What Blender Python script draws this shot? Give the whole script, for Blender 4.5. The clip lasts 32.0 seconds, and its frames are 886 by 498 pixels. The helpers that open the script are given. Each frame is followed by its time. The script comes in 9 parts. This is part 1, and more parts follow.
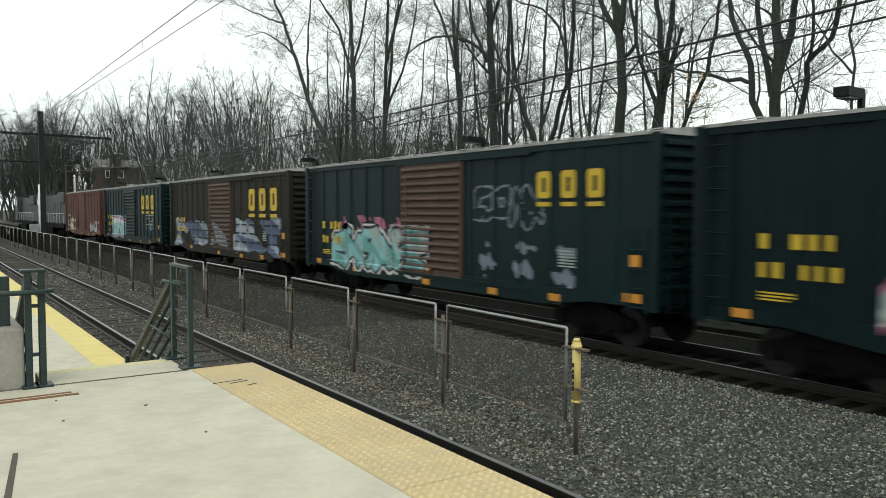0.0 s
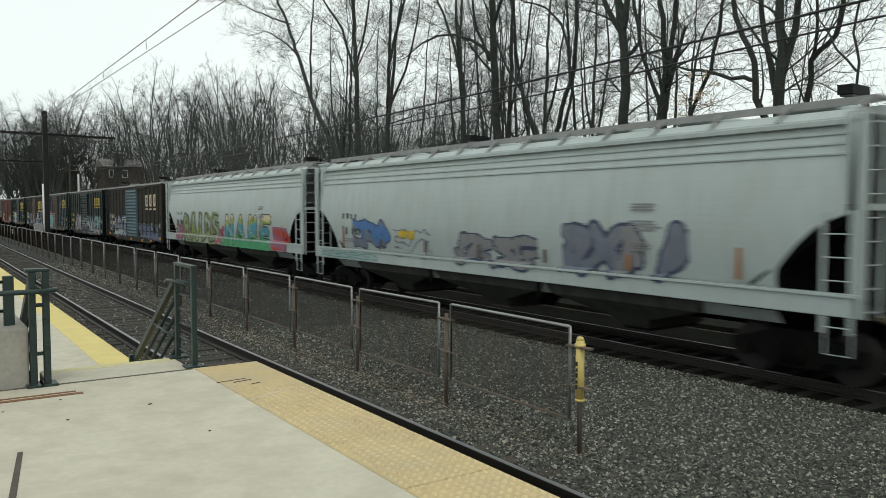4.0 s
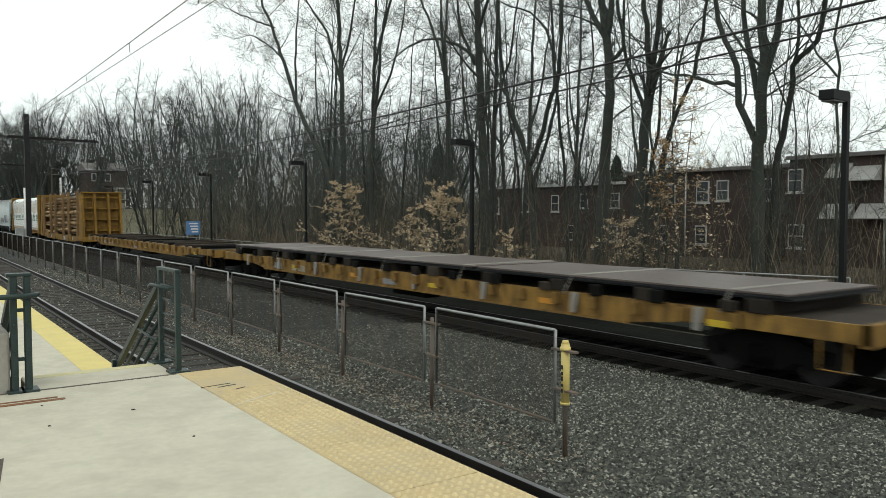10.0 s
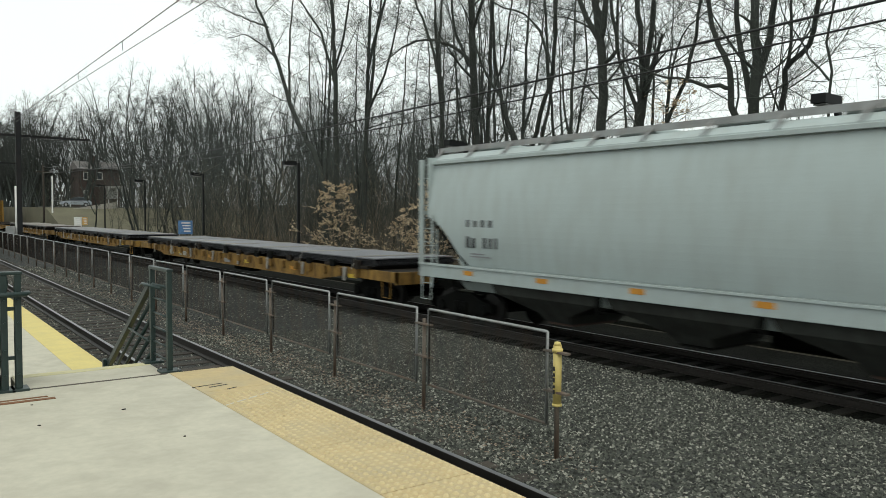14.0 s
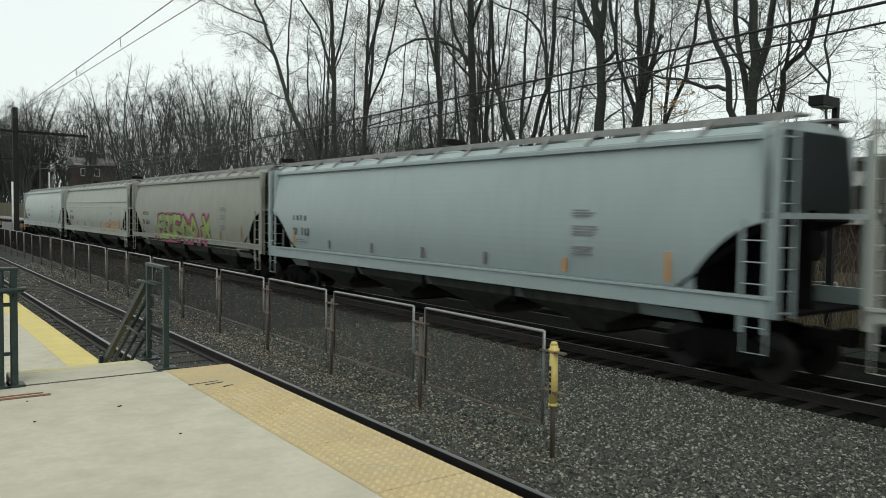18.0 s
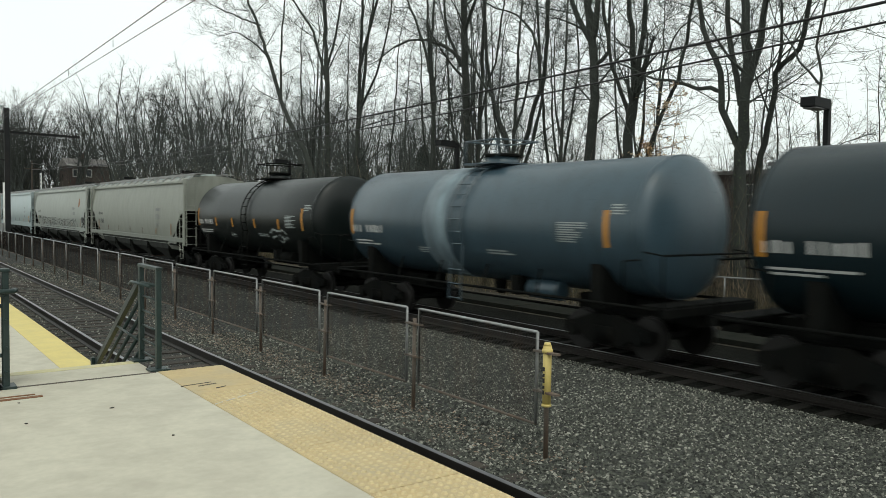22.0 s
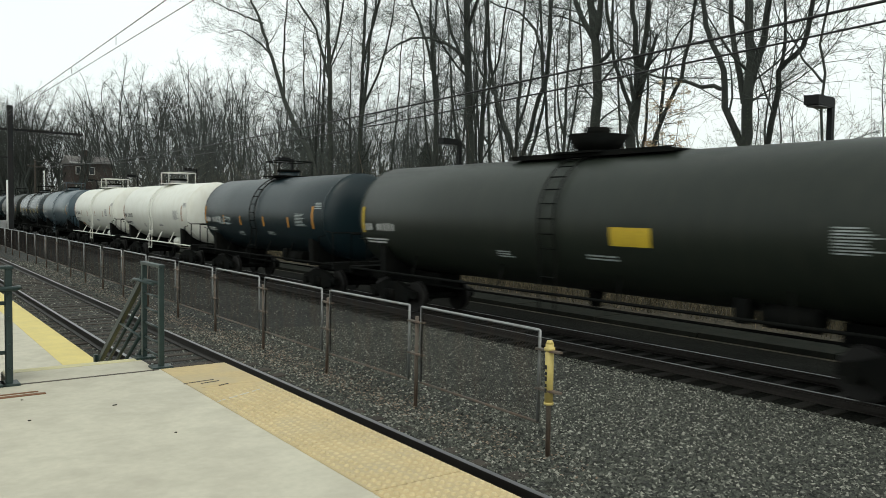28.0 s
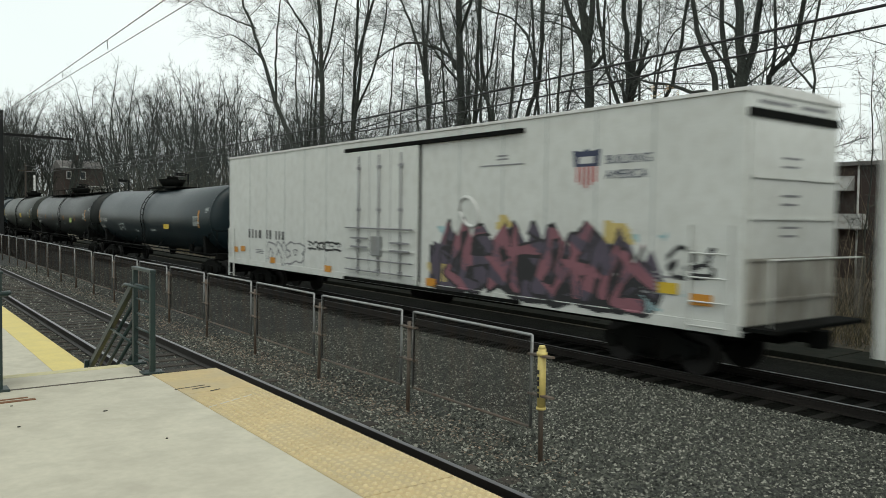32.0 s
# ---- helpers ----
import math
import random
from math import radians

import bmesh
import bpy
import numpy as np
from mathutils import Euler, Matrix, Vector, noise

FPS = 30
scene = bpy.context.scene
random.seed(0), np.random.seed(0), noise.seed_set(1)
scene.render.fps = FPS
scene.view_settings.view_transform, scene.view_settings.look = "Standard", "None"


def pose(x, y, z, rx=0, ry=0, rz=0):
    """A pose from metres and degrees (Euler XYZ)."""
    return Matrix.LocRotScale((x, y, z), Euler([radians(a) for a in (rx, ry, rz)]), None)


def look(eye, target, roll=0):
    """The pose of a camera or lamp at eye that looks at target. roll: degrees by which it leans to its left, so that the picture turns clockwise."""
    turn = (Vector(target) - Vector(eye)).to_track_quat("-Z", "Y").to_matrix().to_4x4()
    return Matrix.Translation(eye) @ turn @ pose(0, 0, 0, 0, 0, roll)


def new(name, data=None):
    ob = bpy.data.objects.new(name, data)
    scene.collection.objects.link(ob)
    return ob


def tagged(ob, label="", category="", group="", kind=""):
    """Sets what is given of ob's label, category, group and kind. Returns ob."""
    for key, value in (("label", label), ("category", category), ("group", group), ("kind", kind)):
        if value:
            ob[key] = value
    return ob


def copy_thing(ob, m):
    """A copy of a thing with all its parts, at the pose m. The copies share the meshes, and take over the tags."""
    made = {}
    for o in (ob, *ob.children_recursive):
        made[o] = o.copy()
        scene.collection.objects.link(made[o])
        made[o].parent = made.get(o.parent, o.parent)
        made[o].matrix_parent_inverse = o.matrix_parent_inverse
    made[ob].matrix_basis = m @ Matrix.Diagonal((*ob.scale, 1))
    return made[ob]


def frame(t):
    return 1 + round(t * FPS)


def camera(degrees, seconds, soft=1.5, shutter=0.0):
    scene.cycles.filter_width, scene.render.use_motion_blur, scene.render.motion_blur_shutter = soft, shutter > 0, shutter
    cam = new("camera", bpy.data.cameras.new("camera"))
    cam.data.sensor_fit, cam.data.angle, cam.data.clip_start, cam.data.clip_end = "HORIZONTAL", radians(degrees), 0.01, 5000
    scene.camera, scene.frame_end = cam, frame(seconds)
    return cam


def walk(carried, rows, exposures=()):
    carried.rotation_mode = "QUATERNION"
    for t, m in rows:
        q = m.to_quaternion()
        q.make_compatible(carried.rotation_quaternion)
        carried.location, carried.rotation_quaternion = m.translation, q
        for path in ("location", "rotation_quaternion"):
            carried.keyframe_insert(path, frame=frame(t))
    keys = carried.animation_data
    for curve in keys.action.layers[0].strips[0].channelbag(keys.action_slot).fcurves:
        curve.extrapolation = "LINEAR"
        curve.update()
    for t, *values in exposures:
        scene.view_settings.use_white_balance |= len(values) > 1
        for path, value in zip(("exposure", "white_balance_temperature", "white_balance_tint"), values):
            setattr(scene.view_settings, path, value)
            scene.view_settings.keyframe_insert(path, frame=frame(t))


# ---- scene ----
# Camera: it stands on the high platform and turns slowly. Seconds, turn from the track, tilt, roll.
EYE = (0.0, 0.0, 2.62)
TURNS = [
    (0.0, 34.25, -2.88, 0.05), (0.5, 34.35, -2.77, 0.11), (1.0, 34.34, -2.84, 0.08), (1.5, 34.3, -2.92, 0.06),
    (2.0, 34.09, -3.07, -0.07), (2.5, 33.95, -3.15, 0.0), (3.0, 33.87, -3.13, -0.13), (3.5, 33.96, -3.07, 0.04),
    (5.5, 34.22, -2.54, -0.45), (6.0, 34.29, -2.51, -0.22), (6.5, 34.45, -2.51, -0.1), (7.0, 34.66, -2.5, -0.0),
    (7.5, 34.82, -2.45, -0.14), (8.0, 34.94, -2.43, -0.08), (8.5, 34.97, -2.42, -0.08), (9.0, 35.0, -2.62, -0.23),
    (9.5, 35.0, -2.71, -0.24), (10.0, 35.08, -2.68, -0.06), (10.5, 35.13, -2.69, 0.0), (11.0, 35.21, -2.72, -0.13),
    (11.5, 35.24, -2.75, -0.24), (12.0, 35.24, -2.77, -0.07), (12.5, 35.3, -2.69, 0.14), (13.0, 35.35, -2.69, 0.2),
    (13.5, 35.49, -2.64, 0.3), (14.0, 35.61, -2.61, 0.3), (14.5, 35.71, -2.57, 0.24), (16.5, 35.73, -2.59, 0.41),
    (17.0, 35.69, -2.66, 0.29), (17.5, 35.69, -2.69, 0.54), (18.0, 35.81, -2.68, 0.73), (18.5, 35.89, -2.65, 0.56),
    (19.0, 35.95, -2.51, 0.36), (19.5, 36.02, -2.61, 0.42), (20.0, 36.06, -2.67, 0.48), (20.5, 36.06, -2.7, 0.55),
    (21.0, 36.1, -2.66, 0.42), (21.5, 36.18, -2.63, 0.66), (22.0, 36.29, -2.61, 0.72), (22.5, 36.33, -2.59, 0.67),
    (23.0, 36.33, -2.56, 0.6), (23.5, 36.34, -2.55, 0.63), (24.0, 36.32, -2.58, 0.59), (24.5, 36.26, -2.6, 0.69),
    (25.0, 36.19, -2.6, 0.52), (25.5, 36.14, -2.68, 0.65), (27.5, 36.04, -2.76, 0.81), (28.0, 36.11, -2.76, 0.8),
    (28.5, 36.2, -2.72, 0.76), (29.0, 36.29, -2.7, 0.74), (29.5, 36.4, -2.67, 0.79), (30.0, 36.51, -2.66, 0.84),
    (30.5, 36.62, -2.62, 0.88), (31.0, 36.69, -2.53, 0.84), (31.5, 36.7, -2.46, 0.82), (32.0, 36.67, -2.39, 0.81),
]
cam = camera(59.34, 32.0, soft=0.55, shutter=0.3)


def aim(turn, tilt, roll):
    return pose(*EYE, 90 + tilt, 0, -turn) @ pose(0, 0, 0, 0, 0, roll)


# the camera's own slow brightening and darkening
EXPOSED = [(t, e + 0.2, 6650, 2) for t, e in ((0, 0.10), (2, 0.02), (3, -0.08), (6, -0.30), (8, -0.12), (9, -0.06), (12, 0.02), (14, -0.06), (18, -0.24), (20, -0.2), (22, -0.1), (24, -0.02), (28, -0.10), (30, 0.0), (32, -0.18))]
walk(cam, [(t, aim(a, b, c)) for t, a, b, c in TURNS], EXPOSED)

# ---- world and light: a bright overcast day ----
world = bpy.data.worlds.new("overcast_sky")
scene.world = world
world.use_nodes = True
wn, wl = world.node_tree.nodes, world.node_tree.links
wn.clear()
sky = wn.new("ShaderNodeTexSky")
sky.sky_type, sky.sun_disc = "NISHITA", False
sky.sun_elevation, sky.sun_rotation = radians(48), radians(200)
sky.dust_density = 4.0
grey = wn.new("ShaderNodeHueSaturation")
grey.inputs["Saturation"].default_value = 0.25
wl.new(sky.outputs[0], grey.inputs["Color"])
bg_sky = wn.new("ShaderNodeBackground")
bg_sky.inputs["Strength"].default_value = 0.05
wl.new(grey.outputs[0], bg_sky.inputs["Color"])
cloud_pos = wn.new("ShaderNodeTexCoord")
cloud = wn.new("ShaderNodeTexNoise")
cloud.inputs["Scale"].default_value, cloud.inputs["Detail"].default_value = 2.2, 4
wl.new(cloud_pos.outputs["Generated"], cloud.inputs["Vector"])
cloud_mix = wn.new("ShaderNodeMix")
cloud_mix.data_type = "RGBA"
cloud_mix.inputs["A"].default_value = (0.80, 0.87, 0.92, 1)
cloud_mix.inputs["B"].default_value = (0.97, 1.0, 1.0, 1)
wl.new(cloud.outputs["Fac"], cloud_mix.inputs["Factor"])
bg_cloud = wn.new("ShaderNodeBackground")
bg_cloud.inputs["Strength"].default_value = 0.84
wl.new(cloud_mix.outputs["Result"], bg_cloud.inputs["Color"])
both = wn.new("ShaderNodeAddShader")
wl.new(bg_sky.outputs[0], both.inputs[0])
wl.new(bg_cloud.outputs[0], both.inputs[1])
world_out = wn.new("ShaderNodeOutputWorld")
wl.new(both.outputs[0], world_out.inputs["Surface"])

sun_data = bpy.data.lights.new("sun", "SUN")
sun_data.energy, sun_data.angle, sun_data.color = 0.5, radians(25), (1.0, 0.97, 0.92)
sun = new("sun", sun_data)
sun.matrix_world = look((-20, -30, 60), (0, 0, 0))

# ---- materials ----
def surf(name, base, rough=0.65, metal=0.0, var=0.22, scale=1.5, fine=30.0, bump=0.12, dirt=None, amount=0.0, streak=0.25, rnd=0.0, tone=None, voro=0.0, spec=0.4, cover=(0.42, 0.72)):
    """A paint, stone or metal: two scales of variation, fine relief, and dirt in streaks, upright or (streak below 0) along y."""
    m = bpy.data.materials.new(name)
    m.use_nodes = True
    n, l = m.node_tree.nodes, m.node_tree.links
    b = n["Principled BSDF"]
    b.inputs["Metallic"].default_value = metal
    b.inputs["Specular IOR Level"].default_value = spec
    tc = n.new("ShaderNodeTexCoord")
    big, small = n.new("ShaderNodeTexNoise"), n.new("ShaderNodeTexNoise")
    for t, s, d in ((big, scale, 4), (small, fine, 3)):
        t.inputs["Scale"].default_value, t.inputs["Detail"].default_value = s, d
        l.new(tc.outputs["Object"], t.inputs["Vector"])
    add = n.new("ShaderNodeMath")
    add.operation = "ADD"
    l.new(big.outputs["Fac"], add.inputs[0])
    l.new(small.outputs["Fac"], add.inputs[1])
    rng = n.new("ShaderNodeMapRange")
    rng.inputs["From Min"].default_value, rng.inputs["From Max"].default_value = 0.65, 1.35
    l.new(add.outputs[0], rng.inputs["Value"])
    mix = n.new("ShaderNodeMix")
    mix.data_type = "RGBA"
    hi = tone if tone else [min(1, c * (1 + var)) for c in base]
    mix.inputs["A"].default_value = (*[c * (1 - var) for c in base], 1)
    mix.inputs["B"].default_value = (*hi, 1)
    l.new(rng.outputs[0], mix.inputs["Factor"])
    col = mix.outputs["Result"]
    if voro:
        v = n.new("ShaderNodeTexVoronoi")
        v.inputs["Scale"].default_value = voro
        l.new(tc.outputs["Object"], v.inputs["Vector"])
        hs = n.new("ShaderNodeSeparateColor")
        l.new(v.outputs["Color"], hs.inputs[0])
        vr = n.new("ShaderNodeMapRange")
        vr.inputs["To Min"].default_value, vr.inputs["To Max"].default_value = 0.45, 1.5
        l.new(hs.outputs[0], vr.inputs["Value"])
        vm = n.new("ShaderNodeMix")
        vm.data_type, vm.blend_type = "RGBA", "MULTIPLY"
        vm.inputs["Factor"].default_value = 1.0
        l.new(col, vm.inputs["A"])
        l.new(vr.outputs[0], vm.inputs["B"])
        col = vm.outputs["Result"]
    if rnd:
        oi = n.new("ShaderNodeObjectInfo")
        rr = n.new("ShaderNodeMapRange")
        rr.inputs["To Min"].default_value, rr.inputs["To Max"].default_value = 1 - rnd, 1 + rnd
        l.new(oi.outputs["Random"], rr.inputs["Value"])
        rm = n.new("ShaderNodeMix")
        rm.data_type, rm.blend_type = "RGBA", "MULTIPLY"
        rm.inputs["Factor"].default_value = 1.0
        l.new(col, rm.inputs["A"])
        l.new(rr.outputs[0], rm.inputs["B"])
        col = rm.outputs["Result"]
    if dirt:
        mp = n.new("ShaderNodeMapping")
        mp.inputs["Scale"].default_value = (2.5, 2.5, 2.5 * streak) if streak > 0 else (4.5, -4.5 * streak, 4.5)
        l.new(tc.outputs["Object"], mp.inputs["Vector"])
        dn = n.new("ShaderNodeTexNoise")
        dn.inputs["Scale"].default_value, dn.inputs["Detail"].default_value = 1.6, 6
        l.new(mp.outputs[0], dn.inputs["Vector"])
        dr = n.new("ShaderNodeMapRange")
        dr.inputs["From Min"].default_value, dr.inputs["From Max"].default_value = cover
        dr.inputs["To Max"].default_value = amount
        l.new(dn.outputs["Fac"], dr.inputs["Value"])
        dm = n.new("ShaderNodeMix")
        dm.data_type = "RGBA"
        l.new(dr.outputs[0], dm.inputs["Factor"])
        l.new(col, dm.inputs["A"])
        dm.inputs["B"].default_value = (*dirt, 1)
        col = dm.outputs["Result"]
    l.new(col, b.inputs["Base Color"])
    r2 = n.new("ShaderNodeMapRange")
    r2.inputs["To Min"].default_value, r2.inputs["To Max"].default_value = max(0.05, rough - 0.12), min(1, rough + 0.12)
    l.new(small.outputs["Fac"], r2.inputs["Value"])
    l.new(r2.outputs[0], b.inputs["Roughness"])
    if bump:
        bn = n.new("ShaderNodeBump")
        bn.inputs["Strength"].default_value, bn.inputs["Distance"].default_value = bump, 0.02
        l.new(small.outputs["Fac"], bn.inputs["Height"])
        l.new(bn.outputs[0], b.inputs["Normal"])
    return m


def by_island(key, name, low, mid, high, at=0.7):
    """A copy of a material in which each loose piece takes its own tone."""
    m = M[key].copy()
    m.name = name
    nd, lk = m.node_tree.nodes, m.node_tree.links
    geo, ramp = nd.new("ShaderNodeNewGeometry"), nd.new("ShaderNodeValToRGB")
    ramp.color_ramp.elements[0].color = (*low, 1)
    ramp.color_ramp.elements[1].color = (*high, 1)
    ramp.color_ramp.elements.new(at).color = (*mid, 1)
    lk.new(geo.outputs["Random Per Island"], ramp.inputs["Fac"])
    lk.new(ramp.outputs["Color"], nd["Principled BSDF"].inputs["Base Color"])
    return m


GRIME = (0.045, 0.04, 0.035)
RUST = (0.16, 0.075, 0.035)
M = {}
M["concrete"] = surf("platform_concrete", (0.455, 0.425, 0.342), 0.9, var=0.10, scale=0.6, fine=18, bump=0.15, dirt=(0.34, 0.31, 0.25), amount=0.6, streak=1.0)
M["concrete_old"] = surf("old_concrete", (0.261, 0.2479, 0.2175), 0.9, var=0.18, scale=2, fine=25, bump=0.3, dirt=(0.1914, 0.174, 0.1479), amount=0.6)
# path concrete with the shade beneath the train put into its base colour
M["path_concrete"] = surf("shade_darkened_concrete", (0.01479, 0.01653, 0.01392), 0.9, var=0.35, scale=1.5, fine=20, bump=0.3, dirt=(0.0261, 0.02436, 0.01914), amount=0.6, streak=1, spec=0.03)
M["joint"] = surf("joint_filler", (0.0783, 0.06525, 0.0522), 0.9, var=0.3)
M["rust_joint"] = surf("rusty_steel_joint", RUST, 0.8, var=0.3, fine=60)
M["tactile"] = surf("worn_tactile_yellow", (0.425, 0.328, 0.175), 0.85, var=0.14, scale=1.2, fine=25, bump=0.2, dirt=(0.38, 0.32, 0.205), amount=0.8, streak=1.0, rnd=0.05)
# domes a tone paler than the tiles that carry them
M["tactile_dome"] = surf("paler_tactile_domes", (0.475, 0.385, 0.22), 0.8, var=0.18, scale=1.2, fine=25, bump=0.1)
M["yellow_line"] = surf("platform_yellow_paint", (0.5742, 0.4698, 0.174), 0.8, var=0.08, fine=20, dirt=(0.435, 0.3654, 0.174), amount=0.35, streak=1.0)
M["nosing"] = surf("faded_yellow_nosing", (0.50, 0.455, 0.27), 0.85, var=0.1, fine=20, dirt=(0.45, 0.42, 0.34), amount=0.7, streak=1.0)
M["green_rail"] = surf("dark_green_paint", (0.00957, 0.02262, 0.02088), 0.45, var=0.25, fine=40, dirt=(0.0435, 0.05655, 0.0522), amount=0.3)
M["rail_steel"] = surf("rail_steel", (0.0261, 0.02262, 0.02001), 0.55, 0.5, var=0.3, fine=25)
M["rail_head"] = surf("polished_rail_head", (0.22, 0.22, 0.225), 0.40, 0.8, var=0.15)
M["tie"] = surf("weathered_tie", (0.036, 0.029, 0.023), 0.95, var=0.35, scale=3, fine=40, bump=0.4, rnd=0.35)
# oil on the freight track's ties, plus the train's shade in their colour
M["tie_oily_shaded"] = surf("oily_shaded_tie", (0.0105, 0.0098, 0.008), 0.9, var=0.35, scale=3, fine=40, bump=0.4, rnd=0.3, spec=0.2)
M["ballast"] = surf("ballast_bed", (0.044, 0.045, 0.042), 0.95, var=0.4, scale=0.5, fine=30, bump=1.0, voro=36, spec=0.1)
# oil-blackened bed; the shade under the train is put into its colour too
M["oily_shaded"] = surf("oily_shaded_ballast", (0.0085, 0.0088, 0.0074), 0.95, var=0.5, scale=0.6, fine=22, bump=1.0, voro=26, spec=0.03)
M["stone"] = surf("ballast_stone", (0.1305, 0.1261, 0.1175), 0.9, var=0.55, scale=9, fine=40, bump=0.3, spec=0.15)
M["litter"] = surf("leaf_litter", (0.028, 0.025, 0.017), 0.95, var=0.5, scale=0.8, fine=14, bump=1.0, tone=(0.068, 0.056, 0.036), voro=9)
M["grass"] = surf("winter_lawn", (0.0957, 0.087, 0.05394), 0.95, var=0.3, scale=0.3, fine=8, bump=0.6)
M["asphalt"] = surf("asphalt", (0.0522, 0.0522, 0.0522), 0.9, var=0.2, fine=30)
M["galv"] = surf("galvanised_steel", (0.261, 0.2697, 0.2697), 0.5, 0.6, var=0.25, fine=30, dirt=RUST, amount=0.25)
M["wire"] = surf("fence_wire", (0.024, 0.024, 0.023), 0.6, 0.2, var=0.3, dirt=(0.075, 0.043, 0.026), amount=0.8, spec=0.25)
M["post_rust"] = surf("rusty_fence_post", (0.1218, 0.1044, 0.087), 0.7, 0.3, var=0.3, fine=40, dirt=RUST, amount=0.5)
M["post_yellow"] = surf("yellow_plastic_sleeve", (0.56, 0.445, 0.15), 0.5, var=0.08, dirt=(0.261, 0.2088, 0.087), amount=0.4)
M["bronze"] = surf("dark_bronze_pole", (0.0075, 0.0082, 0.0085), 0.55, 0.1, var=0.3, spec=0.2)
M["lens"] = surf("lamp_lens", (0.10, 0.10, 0.10), 0.3, var=0.1)
M["cable"] = surf("black_cable", (0.01305, 0.01305, 0.01392), 0.6, var=0.2)
M["copper"] = surf("weathered_copper_wire", (0.022, 0.026, 0.024), 0.6, 0.2, var=0.2)
M["pole_steel"] = surf("catenary_pole_steel", (0.014, 0.015, 0.016), 0.7, 0.1, var=0.3, dirt=(0.03, 0.02, 0.014), amount=0.3, spec=0.2)
M["white_paint"] = surf("white_paint", (0.5916, 0.5916, 0.5742), 0.6, var=0.1, dirt=(0.261, 0.2436, 0.2175), amount=0.4)
M["bark"] = surf("grey_bark", (0.030, 0.034, 0.029), 0.95, var=0.4, scale=2, fine=18, bump=0.8, rnd=0.25)
M["twig"] = surf("bare_twigs", (0.040, 0.047, 0.041), 0.9, var=0.3, scale=0.6, fine=10, bump=0.0, rnd=0.25)
M["far_twig"] = surf("far_bare_twigs", (0.048, 0.056, 0.051), 0.9, var=0.35, scale=0.12, fine=2, bump=0.0, rnd=0.25)
M["ivy"] = surf("ivy_leaves", (0.028, 0.042, 0.018), 0.55, var=0.4, scale=6, fine=30, bump=0.2)
M["scrap_leaf"] = surf("dull_leaf_scraps", (0.17, 0.115, 0.075), 0.9, var=0.5, scale=5, fine=20, bump=0.0, tone=(0.33, 0.25, 0.185))
M["tan_leaf"] = surf("dry_tan_leaves", (0.50, 0.35, 0.195), 0.8, var=0.35, scale=1.1, fine=6, bump=0.0, tone=(0.78, 0.65, 0.46))
M["orange_leaf"] = surf("dry_orange_leaves", (0.40, 0.19, 0.07), 0.8, var=0.35, scale=1.1, fine=6, bump=0.0, tone=(0.58, 0.38, 0.16))
M["evergreen"] = surf("evergreen_needles", (0.020, 0.028, 0.019), 0.85, var=0.4, scale=1, fine=8, bump=0.0)
M["brush"] = surf("dry_brush_stems", (0.115, 0.092, 0.060), 0.9, var=0.5, scale=0.5, fine=5, bump=0.0)
M["brush"] = by_island("brush", "mixed_dry_stems", (0.022, 0.020, 0.015), (0.085, 0.068, 0.045), (0.27, 0.21, 0.14))
M["dry_grass"] = by_island("litter", "mixed_dry_grass", (0.035, 0.034, 0.020), (0.105, 0.088, 0.050), (0.24, 0.19, 0.115))
M["thicket"] = by_island("far_twig", "mixed_far_stems", (0.035, 0.037, 0.029), (0.075, 0.074, 0.058), (0.20, 0.18, 0.145), 0.8)
M["brick"] = surf("house_brick", (0.044, 0.031, 0.027), 0.9, var=0.3, scale=0.6, fine=14, bump=0.3)
M["roofing"] = surf("grey_roofing", (0.1392, 0.1305, 0.1261), 0.9, var=0.2, fine=10)
M["trim"] = surf("painted_house_trim", (0.40, 0.40, 0.385), 0.6, var=0.1, dirt=(0.3, 0.28, 0.25), amount=0.3)
M["pane"] = surf("dark_window_pane", (0.03, 0.035, 0.04), 0.08, var=0.2, bump=0, spec=0.6)
M["awning"] = surf("pale_awning", (0.26, 0.26, 0.25), 0.6, var=0.1, dirt=(0.2, 0.19, 0.17), amount=0.4)
M["sign_blue"] = surf("blue_sign", (0.03, 0.10, 0.26), 0.5, var=0.3, scale=3, tone=(0.08, 0.18, 0.34))
M["sign_orange"] = surf("orange_sign", (0.435, 0.261, 0.087), 0.5, var=0.2)
M["car_silver"] = surf("silver_car_paint", (0.261, 0.2871, 0.3132), 0.3, 0.5, var=0.1)
M["tyre"] = surf("black_rubber", (0.0174, 0.0174, 0.0174), 0.85, var=0.2)
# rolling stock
# underframe grime; hopper ends also wear it as painted shade
M["under"] = surf("grimy_shaded_underframe", (0.005655, 0.006264, 0.005916), 0.85, 0.1, var=0.4, scale=3, fine=25, dirt=(0.014, 0.013, 0.0105), amount=0.4, spec=0.05)
M["wheel"] = surf("wheel_steel", (0.01392, 0.01305, 0.01218), 0.6, 0.3, var=0.3)
M["box_green"] = surf("dark_green_boxcar_paint", (0.0042, 0.0150, 0.0165), 0.5, var=0.3, scale=1.2, dirt=(0.008, 0.0125, 0.0115), amount=0.5, spec=0.12)
M["box_navy"] = surf("navy_boxcar_paint", (0.0028, 0.0098, 0.0112), 0.5, var=0.3, scale=1.2, dirt=(0.006, 0.0098, 0.009), amount=0.4, spec=0.10)
M["box_brown"] = surf("brown_boxcar_paint", (0.0175, 0.0168, 0.0135), 0.65, var=0.3, scale=1.2, dirt=(0.032, 0.022, 0.015), amount=0.5, spec=0.12)
